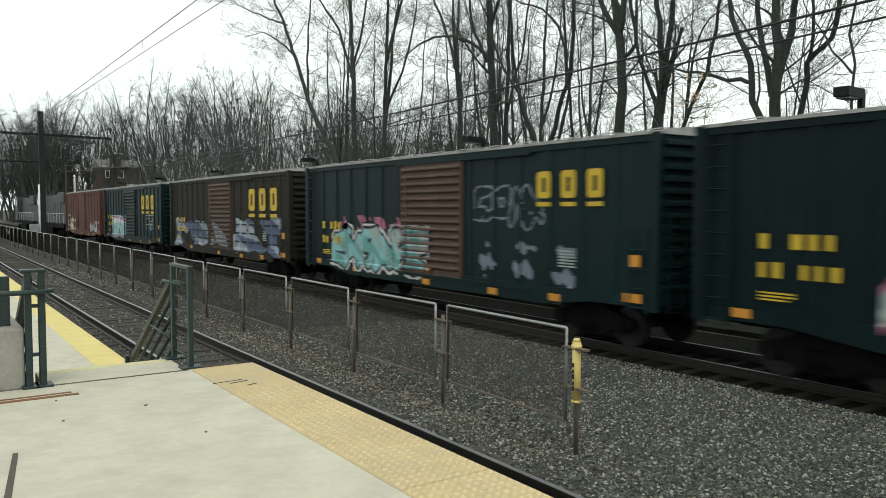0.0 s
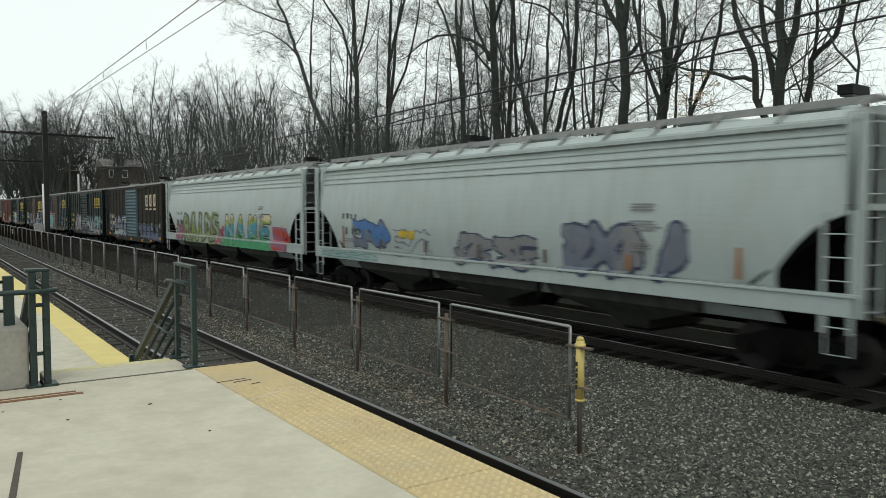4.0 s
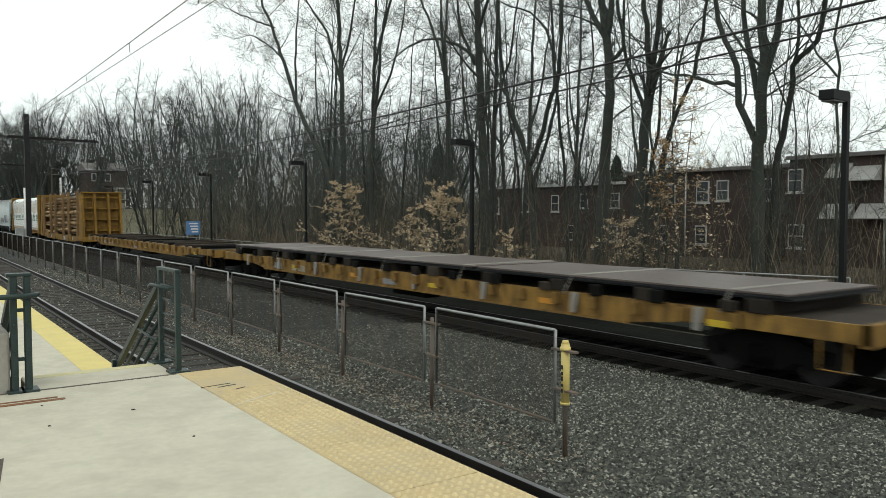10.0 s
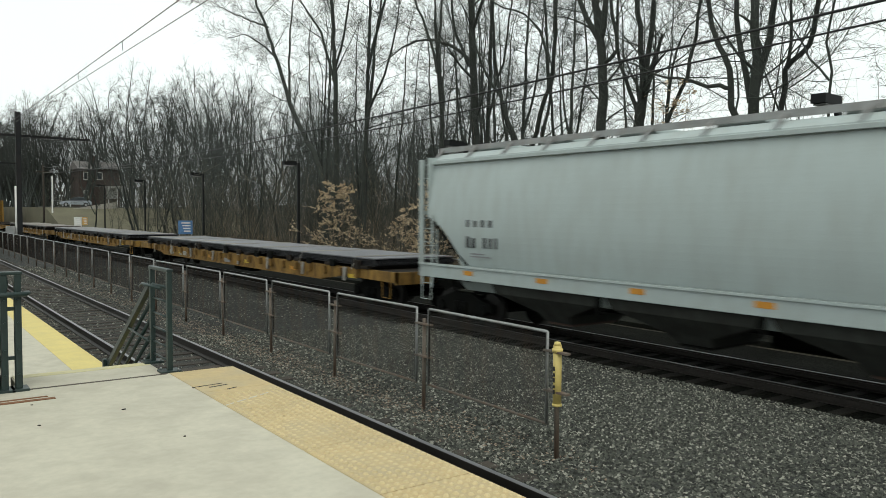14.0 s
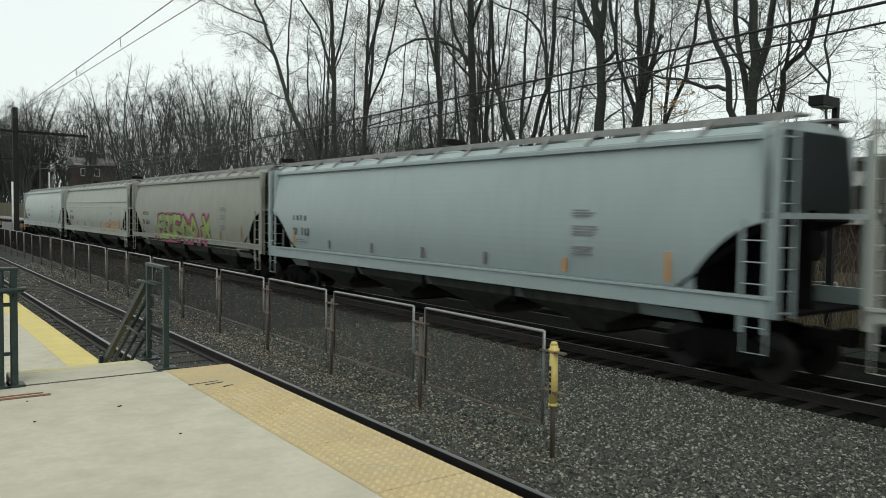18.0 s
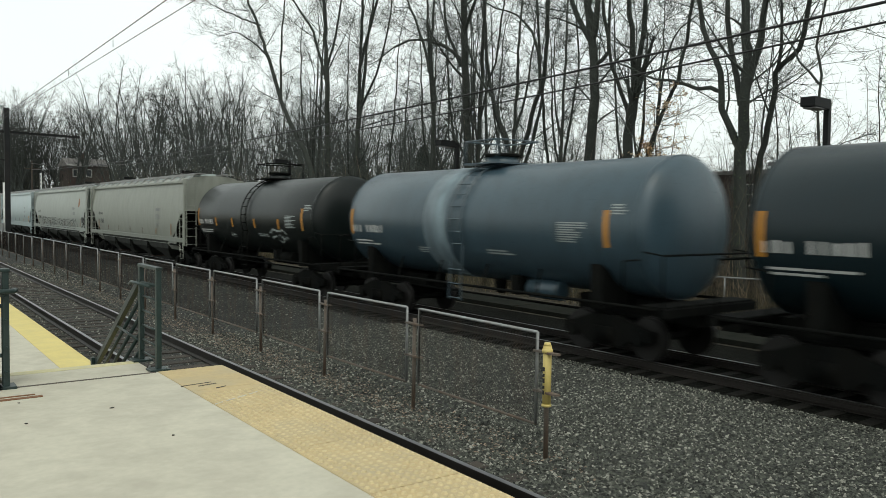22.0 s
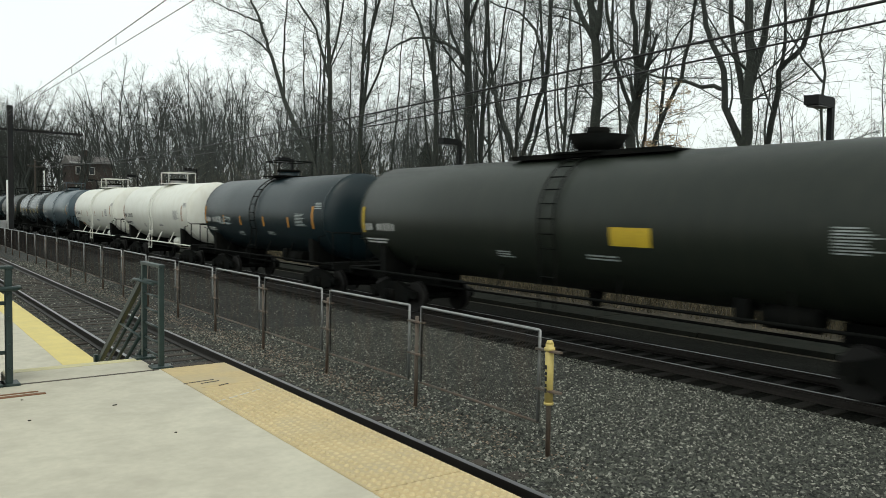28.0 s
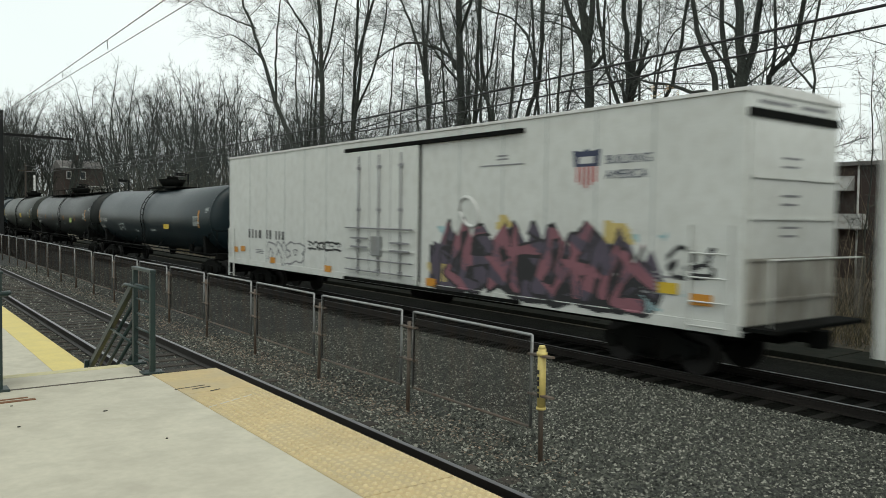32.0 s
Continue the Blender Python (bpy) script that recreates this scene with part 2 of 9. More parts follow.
M["box_red"] = surf("oxide_red_boxcar_paint", (0.08265, 0.02958, 0.02349), 0.7, var=0.2, scale=1.2, dirt=GRIME, amount=0.4, spec=0.22)
M["blue_patch"] = surf("faded_blue_overpaint", (0.06525, 0.087, 0.1479), 0.7, var=0.35, scale=1.4, dirt=(0.0435, 0.03915, 0.0435), amount=0.5)
M["pale_patch"] = surf("pale_overpaint", (0.261, 0.2958, 0.3393), 0.75, var=0.35, scale=2.2, dirt=(0.0522, 0.0522, 0.0696), amount=0.6)
M["door_blue"] = surf("blue_door_paint", (0.060, 0.110, 0.135), 0.6, var=0.2, dirt=(0.035, 0.05, 0.055), amount=0.5)
M["door_rust"] = surf("rusted_door", (0.07395, 0.0435, 0.03306), 0.8, var=0.3, dirt=(0.0261, 0.02436, 0.02349), amount=0.5)
M["roof_galv"] = surf("dull_rusted_roof", (0.30, 0.30, 0.295), 0.6, 0.2, var=0.25, dirt=(0.09, 0.065, 0.05), amount=0.7, streak=1)
M["hop_grey"] = surf("pale_grey_hopper_paint", (0.345, 0.395, 0.392), 0.42, var=0.06, scale=0.5, dirt=(0.26, 0.27, 0.25), amount=0.4)
M["hop_blue"] = surf("bluish_grey_hopper_paint", (0.285, 0.345, 0.350), 0.38, var=0.06, scale=0.5, dirt=(0.235, 0.28, 0.28), amount=0.35, spec=0.5)
M["hop_tan"] = surf("tan_grey_hopper_paint", (0.238, 0.248, 0.215), 0.5, var=0.06, scale=0.6, dirt=(0.165, 0.168, 0.142), amount=0.45, streak=0.3)
M["hop_dirty"] = surf("weathered_grey_hopper_paint", (0.315, 0.335, 0.305), 0.5, var=0.07, scale=0.5, dirt=(0.225, 0.235, 0.21), amount=0.45, streak=0.3)
M["tank_black"] = surf("black_tank_paint", (0.0034, 0.0060, 0.0056), 0.36, var=0.25, scale=0.6, dirt=(0.0075, 0.010, 0.008), amount=0.4, spec=0.30)
M["tank_char"] = surf("charcoal_tank_paint", (0.0062, 0.0092, 0.0070), 0.42, var=0.25, scale=0.6, dirt=(0.012, 0.014, 0.0105), amount=0.5, spec=0.24)
M["tank_teal"] = surf("dark_slate_tank_paint", (0.0058, 0.0145, 0.0185), 0.36, var=0.2, scale=0.6, dirt=(0.0075, 0.013, 0.0145), amount=0.35, spec=0.30)
M["tank_gloss"] = surf("glossy_dark_slate_tank_paint", (0.0065, 0.0165, 0.0215), 0.26, var=0.2, scale=0.6, dirt=(0.0075, 0.0135, 0.0155), amount=0.35, spec=0.55)
M["tank_blue"] = surf("blue_grey_tank_paint", (0.036, 0.062, 0.080), 0.32, var=0.15, scale=0.6, dirt=(0.022, 0.035, 0.041), amount=0.5, spec=0.50)
M["tank_white"] = surf("white_tank_paint", (0.63, 0.63, 0.575), 0.42, var=0.04, scale=0.6, dirt=(0.46, 0.42, 0.33), amount=0.3, streak=0.35)
M["tank_warm"] = surf("dusty_olive_black_tank_paint", (0.0115, 0.0155, 0.0110), 0.42, var=0.25, scale=0.6, dirt=(0.021, 0.024, 0.017), amount=0.6, spec=0.32)
M["flat_yellow"] = surf("weathered_yellow_flatcar_paint", (0.225, 0.130, 0.034), 0.75, var=0.25, scale=1.6, dirt=(0.030, 0.0185, 0.0105), amount=0.92, streak=0.38, spec=0.18, cover=(0.40, 0.74))
M["bulk_yellow"] = surf("yellow_bulkhead_paint", (0.2044, 0.1131, 0.01914), 0.7, var=0.18, scale=1.5, dirt=(0.06525, 0.03654, 0.01566), amount=0.75, spec=0.2)
# darker copy of the bulkhead yellow: shade put into the colour, with rust
M["bulk_shaded"] = surf("shaded_rusty_yellow_steel", (0.1479, 0.08526, 0.01914), 0.75, var=0.2, scale=1.5, dirt=(0.0522, 0.02958, 0.01392), amount=0.75, spec=0.2)
M["plate_brown"] = surf("brown_steel_plate", (0.105, 0.082, 0.074), 0.45, 0.3, var=0.15, scale=0.6, dirt=(0.17, 0.125, 0.11), amount=0.5, streak=1, rnd=0.1)
M["plate_blue"] = surf("dark_steel_plate", (0.135, 0.135, 0.148), 0.45, 0.3, var=0.15, scale=0.6, dirt=(0.17, 0.165, 0.175), amount=0.4, streak=1, rnd=0.15)
M["dunnage"] = surf("weathered_dunnage", (0.0261, 0.02088, 0.01653), 0.9, var=0.4, fine=30, rnd=0.45, spec=0.15)
M["deck_wood"] = surf("worn_tan_deck_planks", (0.2262, 0.1696, 0.1087), 0.9, var=0.3, scale=2, fine=30, bump=0.3, dirt=(0.0522, 0.03915, 0.02784), amount=0.8, streak=1, rnd=0.3)
M["chute_grey"] = surf("dusty_grey_chute", (0.04002, 0.04263, 0.03828), 0.8, var=0.3, scale=2, fine=20, dirt=(0.0174, 0.01566, 0.01392), amount=0.7, spec=0.2)
M["tank_stripe"] = surf("pale_spill_stripe", (0.16, 0.21, 0.235), 0.4, var=0.2, scale=1.5, dirt=(0.09, 0.12, 0.14), amount=0.8, cover=(0.36, 0.6))
M["plate_edge"] = surf("black_lower_plate", (0.016, 0.016, 0.018), 0.55, 0.2, var=0.3, rnd=0.4, spec=0.2)
M["strap"] = surf("steel_strap", (0.3045, 0.2871, 0.261), 0.5, 0.5, var=0.2)
M["log"] = surf("peeled_pine_log", (0.24, 0.145, 0.062), 0.8, var=0.35, scale=1.4, fine=14, bump=0.3, tone=(0.46, 0.315, 0.165), rnd=0.4, dirt=(0.045, 0.026, 0.014), amount=0.9, streak=-0.10, spec=0.2, cover=(0.44, 0.62))
M["stake"] = surf("rusty_stake", (0.165, 0.103, 0.050), 0.8, var=0.25, dirt=(0.10, 0.055, 0.03), amount=0.5, spec=0.2)
M["wrap_white"] = surf("white_plastic_wrap", (0.68, 0.69, 0.68), 0.32, var=0.05, scale=2.5, fine=7, bump=0.5, dirt=(0.52, 0.52, 0.5), amount=0.5)
M["wrap_tan"] = surf("tan_lumber_under_film", (0.52, 0.435, 0.33), 0.35, var=0.10, scale=2.5, fine=9, bump=0.5, dirt=(0.66, 0.62, 0.56), amount=0.9, streak=0.2)
M["wrap_foot"] = surf("brown_wrap_foot", (0.2958, 0.2436, 0.1827), 0.55, var=0.12, bump=0.3)
M["logo_green"] = surf("green_print", (0.0174, 0.0957, 0.04785), 0.5, var=0.1)
M["band"] = surf("black_band", (0.0435, 0.03915, 0.0348), 0.6, var=0.1)
M["reefer"] = surf("white_reefer_paint", (0.525, 0.535, 0.51), 0.45, var=0.06, scale=0.8, dirt=(0.41, 0.41, 0.375), amount=0.5, streak=0.8)
M["reefer_end"] = surf("sooty_white_end_paint", (0.36, 0.35, 0.31), 0.6, var=0.12, scale=0.8, dirt=(0.12, 0.10, 0.08), amount=0.75, cover=(0.36, 0.66))
M["loco"] = surf("locomotive_grey_blue", (0.018, 0.022, 0.030), 0.6, var=0.2, dirt=(0.0435, 0.03915, 0.0348), amount=0.5)
M["loco_nose"] = surf("locomotive_yellow", (0.3654, 0.261, 0.0522), 0.6, var=0.15, dirt=GRIME, amount=0.4)
for key, col in (("ink_yellow", (0.496, 0.344, 0.024)), ("ink_orange", (0.496, 0.216, 0.024)), ("ink_white", (0.496, 0.496, 0.48)), ("ink_black", (0.016, 0.016, 0.0176)),
                 ("ink_teal", (0.104, 0.264, 0.248)), ("ink_cyan", (0.192, 0.384, 0.4)), ("ink_pink", (0.336, 0.096, 0.16)), ("ink_magenta", (0.288, 0.04, 0.128)),
                 ("ink_green", (0.048, 0.256, 0.112)), ("ink_lime", (0.24, 0.304, 0.08)), ("ink_olive", (0.176, 0.208, 0.096)), ("ink_blue", (0.056, 0.144, 0.336)), ("ink_purple", (0.088, 0.064, 0.12)),
                 ("ink_plum", (0.24, 0.08, 0.136)), ("ink_red", (0.36, 0.04, 0.032)), ("ink_cream", (0.48, 0.4, 0.256)), ("ink_slate", (0.136, 0.152, 0.192)), ("ink_sky", (0.288, 0.416, 0.44)),
                 ("ink_pale", (0.288, 0.32, 0.312)), ("ink_navy", (0.032, 0.04, 0.08)), ("ink_rust", (0.272, 0.112, 0.032)), ("ink_blood", (0.24, 0.024, 0.04)), ("ink_grey", (0.192, 0.192, 0.2)), ("ink_mauve", (0.2, 0.084, 0.104)), ("ink_umber", (0.10, 0.06, 0.045)), ("ink_cyanblue", (0.06, 0.25, 0.33)), ("ink_dusk", (0.068, 0.056, 0.08)), ("ink_butter", (0.464, 0.368, 0.136))):
    M[key] = surf("spray_" + key[4:] if key not in ("ink_white", "ink_yellow") else "stencil_" + key[4:], col, 0.6, var=0.14, scale=3, fine=25, bump=0.05, dirt=tuple(c * 0.55 for c in col), amount=0.35)

# ---- mesh helpers ----
def bm_mesh(bm, name="mesh"):
    me = bpy.data.meshes.new(name)
    bm.to_mesh(me)
    bm.free()
    return me


def part(name, bm, material, parent=None, label="", at=None):
    """Links a bmesh, or a mesh that alike pieces share, as one mesh object under a thing or a part."""
    me = bm if isinstance(bm, bpy.types.Mesh) else bm_mesh(bm, name)
    if material is not None and not me.materials:
        me.materials.append(M[material] if isinstance(material, str) else material)
    ob = new(name, me)
    if parent is not None:
        ob.parent = parent
    if at is not None:
        ob.matrix_basis = at
    if label:
        ob["label"] = label
    return ob


def thing(name, label, category, group="", kind="", at=None):
    ob = new(name)
    ob.empty_display_size = 0.2
    if at is not None:
        ob.matrix_basis = at
    return tagged(ob, label, category, group, kind)


def box(bm, x0, x1, y0, y1, z0, z1, bev=0.0):
    vs = [bm.verts.new(c) for c in ((x0, y0, z0), (x1, y0, z0), (x1, y1, z0), (x0, y1, z0), (x0, y0, z1), (x1, y0, z1), (x1, y1, z1), (x0, y1, z1))]
    fs = [bm.faces.new([vs[i] for i in q]) for q in ((3, 2, 1, 0), (4, 5, 6, 7), (0, 1, 5, 4), (1, 2, 6, 5), (2, 3, 7, 6), (3, 0, 4, 7))]
    if bev:
        edges = list({e for f in fs for e in f.edges})
        bmesh.ops.bevel(bm, geom=edges, offset=bev, segments=2, affect="EDGES", profile=0.5)
    return bm


def B(x0, x1, y0, y1, z0, z1, bev=0.0):
    return box(bmesh.new(), min(x0, x1), max(x0, x1), min(y0, y1), max(y0, y1), min(z0, z1), max(z0, z1), bev)


def tube(bm, pts, r, seg=8, r_end=None):
    """A pipe along a line of points."""
    pts = [Vector(p) for p in pts]
    rings = []
    for i, p in enumerate(pts):
        d = (pts[min(i + 1, len(pts) - 1)] - pts[max(i - 1, 0)]).normalized()
        a = d.orthogonal().normalized() if i == 0 else (rings_a - d * rings_a.dot(d)).normalized()
        rings_a = a
        b = d.cross(a)
        rr = r if r_end is None else r + (r_end - r) * i / (len(pts) - 1)
        rings.append([bm.verts.new(p + (a * math.cos(2 * math.pi * k / seg) + b * math.sin(2 * math.pi * k / seg)) * rr) for k in range(seg)])
    for i in range(len(rings) - 1):
        for k in range(seg):
            f = bm.faces.new((rings[i][k], rings[i][(k + 1) % seg], rings[i + 1][(k + 1) % seg], rings[i + 1][k]))
            f.smooth = seg > 5
    bm.faces.new(rings[0][::-1])
    bm.faces.new(rings[-1])
    return bm


def T(pts, r, seg=8, r_end=None):
    return tube(bmesh.new(), pts, r, seg, r_end)


def prism(bm, outline, axis, a0, a1):
    """An outline in a plane, drawn out along an axis. For axis 0 the outline is (y, z), for 1 (x, z), for 2 (x, y)."""
    def at(p, a):
        return {0: (a, p[0], p[1]), 1: (p[0], a, p[1]), 2: (p[0], p[1], a)}[axis]
    v0, v1 = [bm.verts.new(at(p, a0)) for p in outline], [bm.verts.new(at(p, a1)) for p in outline]
    n = len(outline)
    bm.faces.new(v0[::-1])
    bm.faces.new(v1)
    for i in range(n):
        bm.faces.new((v0[i], v0[(i + 1) % n], v1[(i + 1) % n], v1[i]))
    bmesh.ops.recalc_face_normals(bm, faces=bm.faces[:])
    return bm


def P(outline, axis, a0, a1):
    return prism(bmesh.new(), outline, axis, a0, a1)


def raw_mesh(name, verts, faces, material, smooth=False):
    me = bpy.data.meshes.new(name)
    me.from_pydata(np.asarray(verts).tolist(), [], faces if isinstance(faces, list) else faces.tolist())
    if material is not None:
        me.materials.append(M[material])
    if smooth:
        me.shade_smooth()
    return me

# ---- ground, tracks, platforms ----
def ground_height(x):
    xs = (-1500, 2.0, 2.6, 3.0, 5.5, 6.2, 9.0, 11.4, 11.9, 14.5, 15.4, 16.5, 17.2, 18.2, 20.0, 24.0, 35.0, 60.0, 120.0, 300.0, 1500.0)
    zs = (-0.4, -0.4, -0.3, -0.19, -0.19, -0.3, -0.38, -0.42, -0.45, -0.45, -0.52, -0.62, -0.60, -0.50, -0.42, -0.35, -0.5, -0.5, 1.0, 8.0, 40.0)
    return float(np.interp(x, xs, zs))


def build_ground():
    xs = [-1500, -300, -60, -10, 2.0, 2.6, 3.0, 3.6, 4.9, 5.5, 6.2, 7, 8, 9, 10, 11.4, 11.9, 13.2, 14.5, 15.4, 16.5, 17.2, 18.2, 20, 22, 24, 30, 35, 45, 60, 90, 120, 200, 300, 1500]
    ys = [-1500, -400, -120, -60, -30] + list(range(-20, 121, 4)) + [140, 170, 220, 300, 500, 900, 1500]
    verts, faces, mats = [], [], []
    for y in ys:
        for x in xs:
            z = ground_height(x)
            if abs(y) < 130 and x > 18:
                z += 0.05 * noise.noise(Vector((x * 0.4, y * 0.25, 3)))
            verts.append((x, y, z))
    n = len(xs)
    for j in range(len(ys) - 1):
        for i in range(n - 1):
            faces.append((j * n + i, j * n + i + 1, (j + 1) * n + i + 1, (j + 1) * n + i))
            mid = (xs[i] + xs[i + 1]) / 2
            # from 11.6 to 17 the bed is blackened for oil and the train's shade
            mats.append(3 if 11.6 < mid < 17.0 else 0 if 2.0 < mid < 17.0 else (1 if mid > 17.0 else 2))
    me = raw_mesh("ground", verts, faces, "ballast", True)
    me.materials.append(M["litter"])
    me.materials.append(M["grass"])
    me.materials.append(M["oily_shaded"])
    me.polygons.foreach_set("material_index", mats)
    tagged(new("ground", me), "grey stone ballast and brown leaf litter by the tracks", "ground", kind="structure")


build_ground()

NEAR_RAILS, NEAR_Z = (3.53, 4.965), 0.0
TRAIN_X, TRAIN_Z = 13.15, -0.26


def rail(name, x, z, y0, y1, parent):
    out = [(-0.07, -0.17), (0.07, -0.17), (0.07, -0.155), (0.012, -0.13), (0.012, -0.045), (0.036, -0.035), (0.036, -0.003), (-0.036, -0.003), (-0.036, -0.035), (-0.012, -0.045), (-0.012, -0.13), (-0.07, -0.155)]
    r = part(name, P([(x + a, z + b) for a, b in out], 1, y0, y1), "rail_steel", parent)
    part("running_surface", B(x - 0.03, x + 0.03, y0, y1, z - 0.003, z), "rail_head", r, "bright worn rail head")


near_track = thing("platform_track", "rusty rails on weathered ties in grey ballast", "railway track", kind="structure")
for x in NEAR_RAILS:
    rail("rail", x, NEAR_Z, -80, 420, near_track)
train_track = thing("freight_track", "rails on dark ties beyond the low fence", "railway track", kind="structure")
for x in (TRAIN_X - 0.7175, TRAIN_X + 0.7175):
    rail("rail", x, TRAIN_Z, -640, 640, train_track)

tie_mesh = bm_mesh(B(-1.28, 1.28, -0.11, 0.11, -0.18, 0, 0.012), "tie")
freight_tie_mesh = tie_mesh.copy()
for k in range(190):
    y = -14.8 + k * 0.55
    part("tie", tie_mesh, "tie", near_track, at=pose(4.25 + random.uniform(-0.05, 0.05), y, -0.172 + random.uniform(-0.012, 0.008), 0, 0, random.uniform(-1.5, 1.5)))
for k in range(150):
    y = 0.6 + k * 0.55
    part("tie", freight_tie_mesh, "tie_oily_shaded", train_track, at=pose(TRAIN_X + random.uniform(-0.06, 0.06), y, TRAIN_Z - 0.172 + random.uniform(-0.012, 0.01), 0, 0, random.uniform(-1.5, 1.5)))


def build_stones():
    """Loose ballast stones, thick near the platform and thinner far off."""
    rng = np.random.default_rng(5)
    base = np.array([(1, 0, 0), (-1, 0, 0), (0, 1, 0), (0, -1, 0), (0, 0, 1), (0, 0, -1)], float)
    tri = np.array([(0, 2, 4), (2, 1, 4), (1, 3, 4), (3, 0, 4)])
    spots = []
    for x0, x1, y0, y1, n in ((5.2, 11.8, 2.5, 9, 44000), (5.1, 11.8, 9, 18, 34000), (5.1, 11.8, 18, 45, 14000), (3.62, 4.88, 8, 40, 4000), (2.75, 3.5, 9, 30, 2500)):
        spots.append(np.stack([rng.uniform(x0, x1, n), rng.uniform(y0, y1, n)], 1))
    xy = np.concatenate(spots)
    n = len(xy)
    size = rng.uniform(0.012, 0.028, n) * np.where(xy[:, 0] < 7.5, 1.15, 1.05) * (1 + np.clip(xy[:, 1] - 15, 0, 30) * 0.02)
    v = base[None] * rng.uniform(0.65, 1.25, (n, 6, 3)) + rng.normal(0, 0.22, (n, 6, 3))
    ang = rng.uniform(0, 6.28, n)
    c, s = np.cos(ang)[:, None], np.sin(ang)[:, None]
    v = np.stack([v[..., 0] * c - v[..., 1] * s, v[..., 0] * s + v[..., 1] * c, v[..., 2] * 0.75], -1) * size[:, None, None]
    z = np.interp(xy[:, 0], (2.6, 3.0, 5.5, 6.2, 9.0, 11.4, 11.9, 14.5, 15.4, 16.5), (-0.3, -0.19, -0.19, -0.3, -0.38, -0.42, -0.45, -0.45, -0.52, -0.62))
    v += np.concatenate([xy, (z + size * 0.10)[:, None]], 1)[:, None]
    f = tri[None] + (np.arange(n) * 6)[:, None, None]
    me = raw_mesh("ballast_stones", v.reshape(-1, 3), f.reshape(-1, 3), None)
    mat = M["stone"].copy()
    mat.name = "mixed_ballast_stones"
    nd, lk = mat.node_tree.nodes, mat.node_tree.links
    geo = nd.new("ShaderNodeNewGeometry")
    rmp = nd.new("ShaderNodeValToRGB")
    rmp.color_ramp.elements[0].color = (0.020, 0.021, 0.019, 1)
    rmp.color_ramp.elements[1].color = (0.32, 0.315, 0.27, 1)
    e = rmp.color_ramp.elements.new(0.8)
    e.color = (0.102, 0.106, 0.090, 1)
    lk.new(geo.outputs["Random Per Island"], rmp.inputs["Fac"])
    lk.new(rmp.outputs["Color"], nd["Principled BSDF"].inputs["Base Color"])
    me.materials.append(mat)
    tagged(new("ballast_stones", me), "loose grey crushed stone ballast", "gravel", kind="stuff")


build_stones()


def fence_litter():
    rng = np.random.default_rng(15)
    verts, faces = [], []
    for i in range(6500):
        y = 5.5 + rng.gamma(2.0, 9.0)
        x = 6.30 + rng.normal(0, 0.36)
        z = ground_height(x) + 0.025 + rng.uniform(0, 0.03)
        a, s = rng.uniform(0, 6.28), rng.uniform(0.025, 0.06)
        u = np.array([math.cos(a), math.sin(a), rng.uniform(-0.3, 0.3)]) * s
        w = np.array([-math.sin(a), math.cos(a), rng.uniform(-0.3, 0.3)]) * s * 0.5
        c = np.array([x, y, z])
        b = len(verts)
        verts += [c - u * 0.5, c - w * 0.5, c + u * 0.5, c + w * 0.5]
        faces.append((b, b + 1, b + 2, b + 3))
    tagged(new("leaf_scraps", raw_mesh("leaf_scraps", np.array(verts), faces, "scrap_leaf")), "dry leaf scraps caught along the fence foot", "leaves", kind="stuff")


fence_litter()

# high platform with its worn tactile edge
HIGH, EDGE = 1.17, 2.64
plat = thing("high_platform", "pale weathered concrete high platform with yellow tactile edge", "platform", kind="structure")
part("slab", P([(-7, -7), (EDGE - 0.04, -7), (EDGE - 0.04, 7.08), (-7, 7.08)], 2, HIGH - 0.25, HIGH), "concrete", plat)
part("support_wall", B(-6.9, EDGE - 0.35, -6.9, 6.9, -0.4, HIGH - 0.25), "concrete_old", plat)
part("edge_board", B(EDGE - 0.04, EDGE, -7, 7.08, HIGH - 0.22, HIGH - 0.003, 0.006), "concrete_old", plat)
tile_len = 0.92
for k in range(13):
    y1 = 7.06 - k * tile_len
    part("tactile_tile", B(EDGE - 0.60, EDGE - 0.015, y1 - tile_len + 0.008, y1, HIGH - 0.02, HIGH + 0.006, 0.003), "tactile", plat)


def dome_field():
    verts, faces = [], []
    rng = random.Random(3)
    ys = np.arange(1.2, 6.0, 0.058)
    xs = np.arange(EDGE - 0.57, EDGE - 0.04, 0.058)
    for y in ys:
        for x in xs:
            worn = noise.noise(Vector((x * 2.0, y * 1.2, 7))) + 0.25 * (EDGE - 0.25 - x) * 2
            h = 0.0105 if worn > -0.35 else 0.005
            b = len(verts)
            for r, zz in ((0.0190, 0.0), (0.0105, h)):
                for k in range(6):
                    verts.append((x + r * math.cos(k * 1.047), y + r * math.sin(k * 1.047), HIGH + 0.006 + zz))
            for k in range(6):
                faces.append((b + k, b + (k + 1) % 6, b + 6 + (k + 1) % 6, b + 6 + k))
            faces.append((b + 6, b + 7, b + 8))
            faces.append((b + 6, b + 8, b + 9))
            faces.append((b + 6, b + 9, b + 10))
            faces.append((b + 6, b + 10, b + 11))
    me = bpy.data.meshes.new("domes")
    me.from_pydata(verts, [], faces)
    me.materials.append(M["tactile_dome"])
    ob = part("warning_domes", me, None, plat)
    ob["kind"] = "stuff"


dome_field()
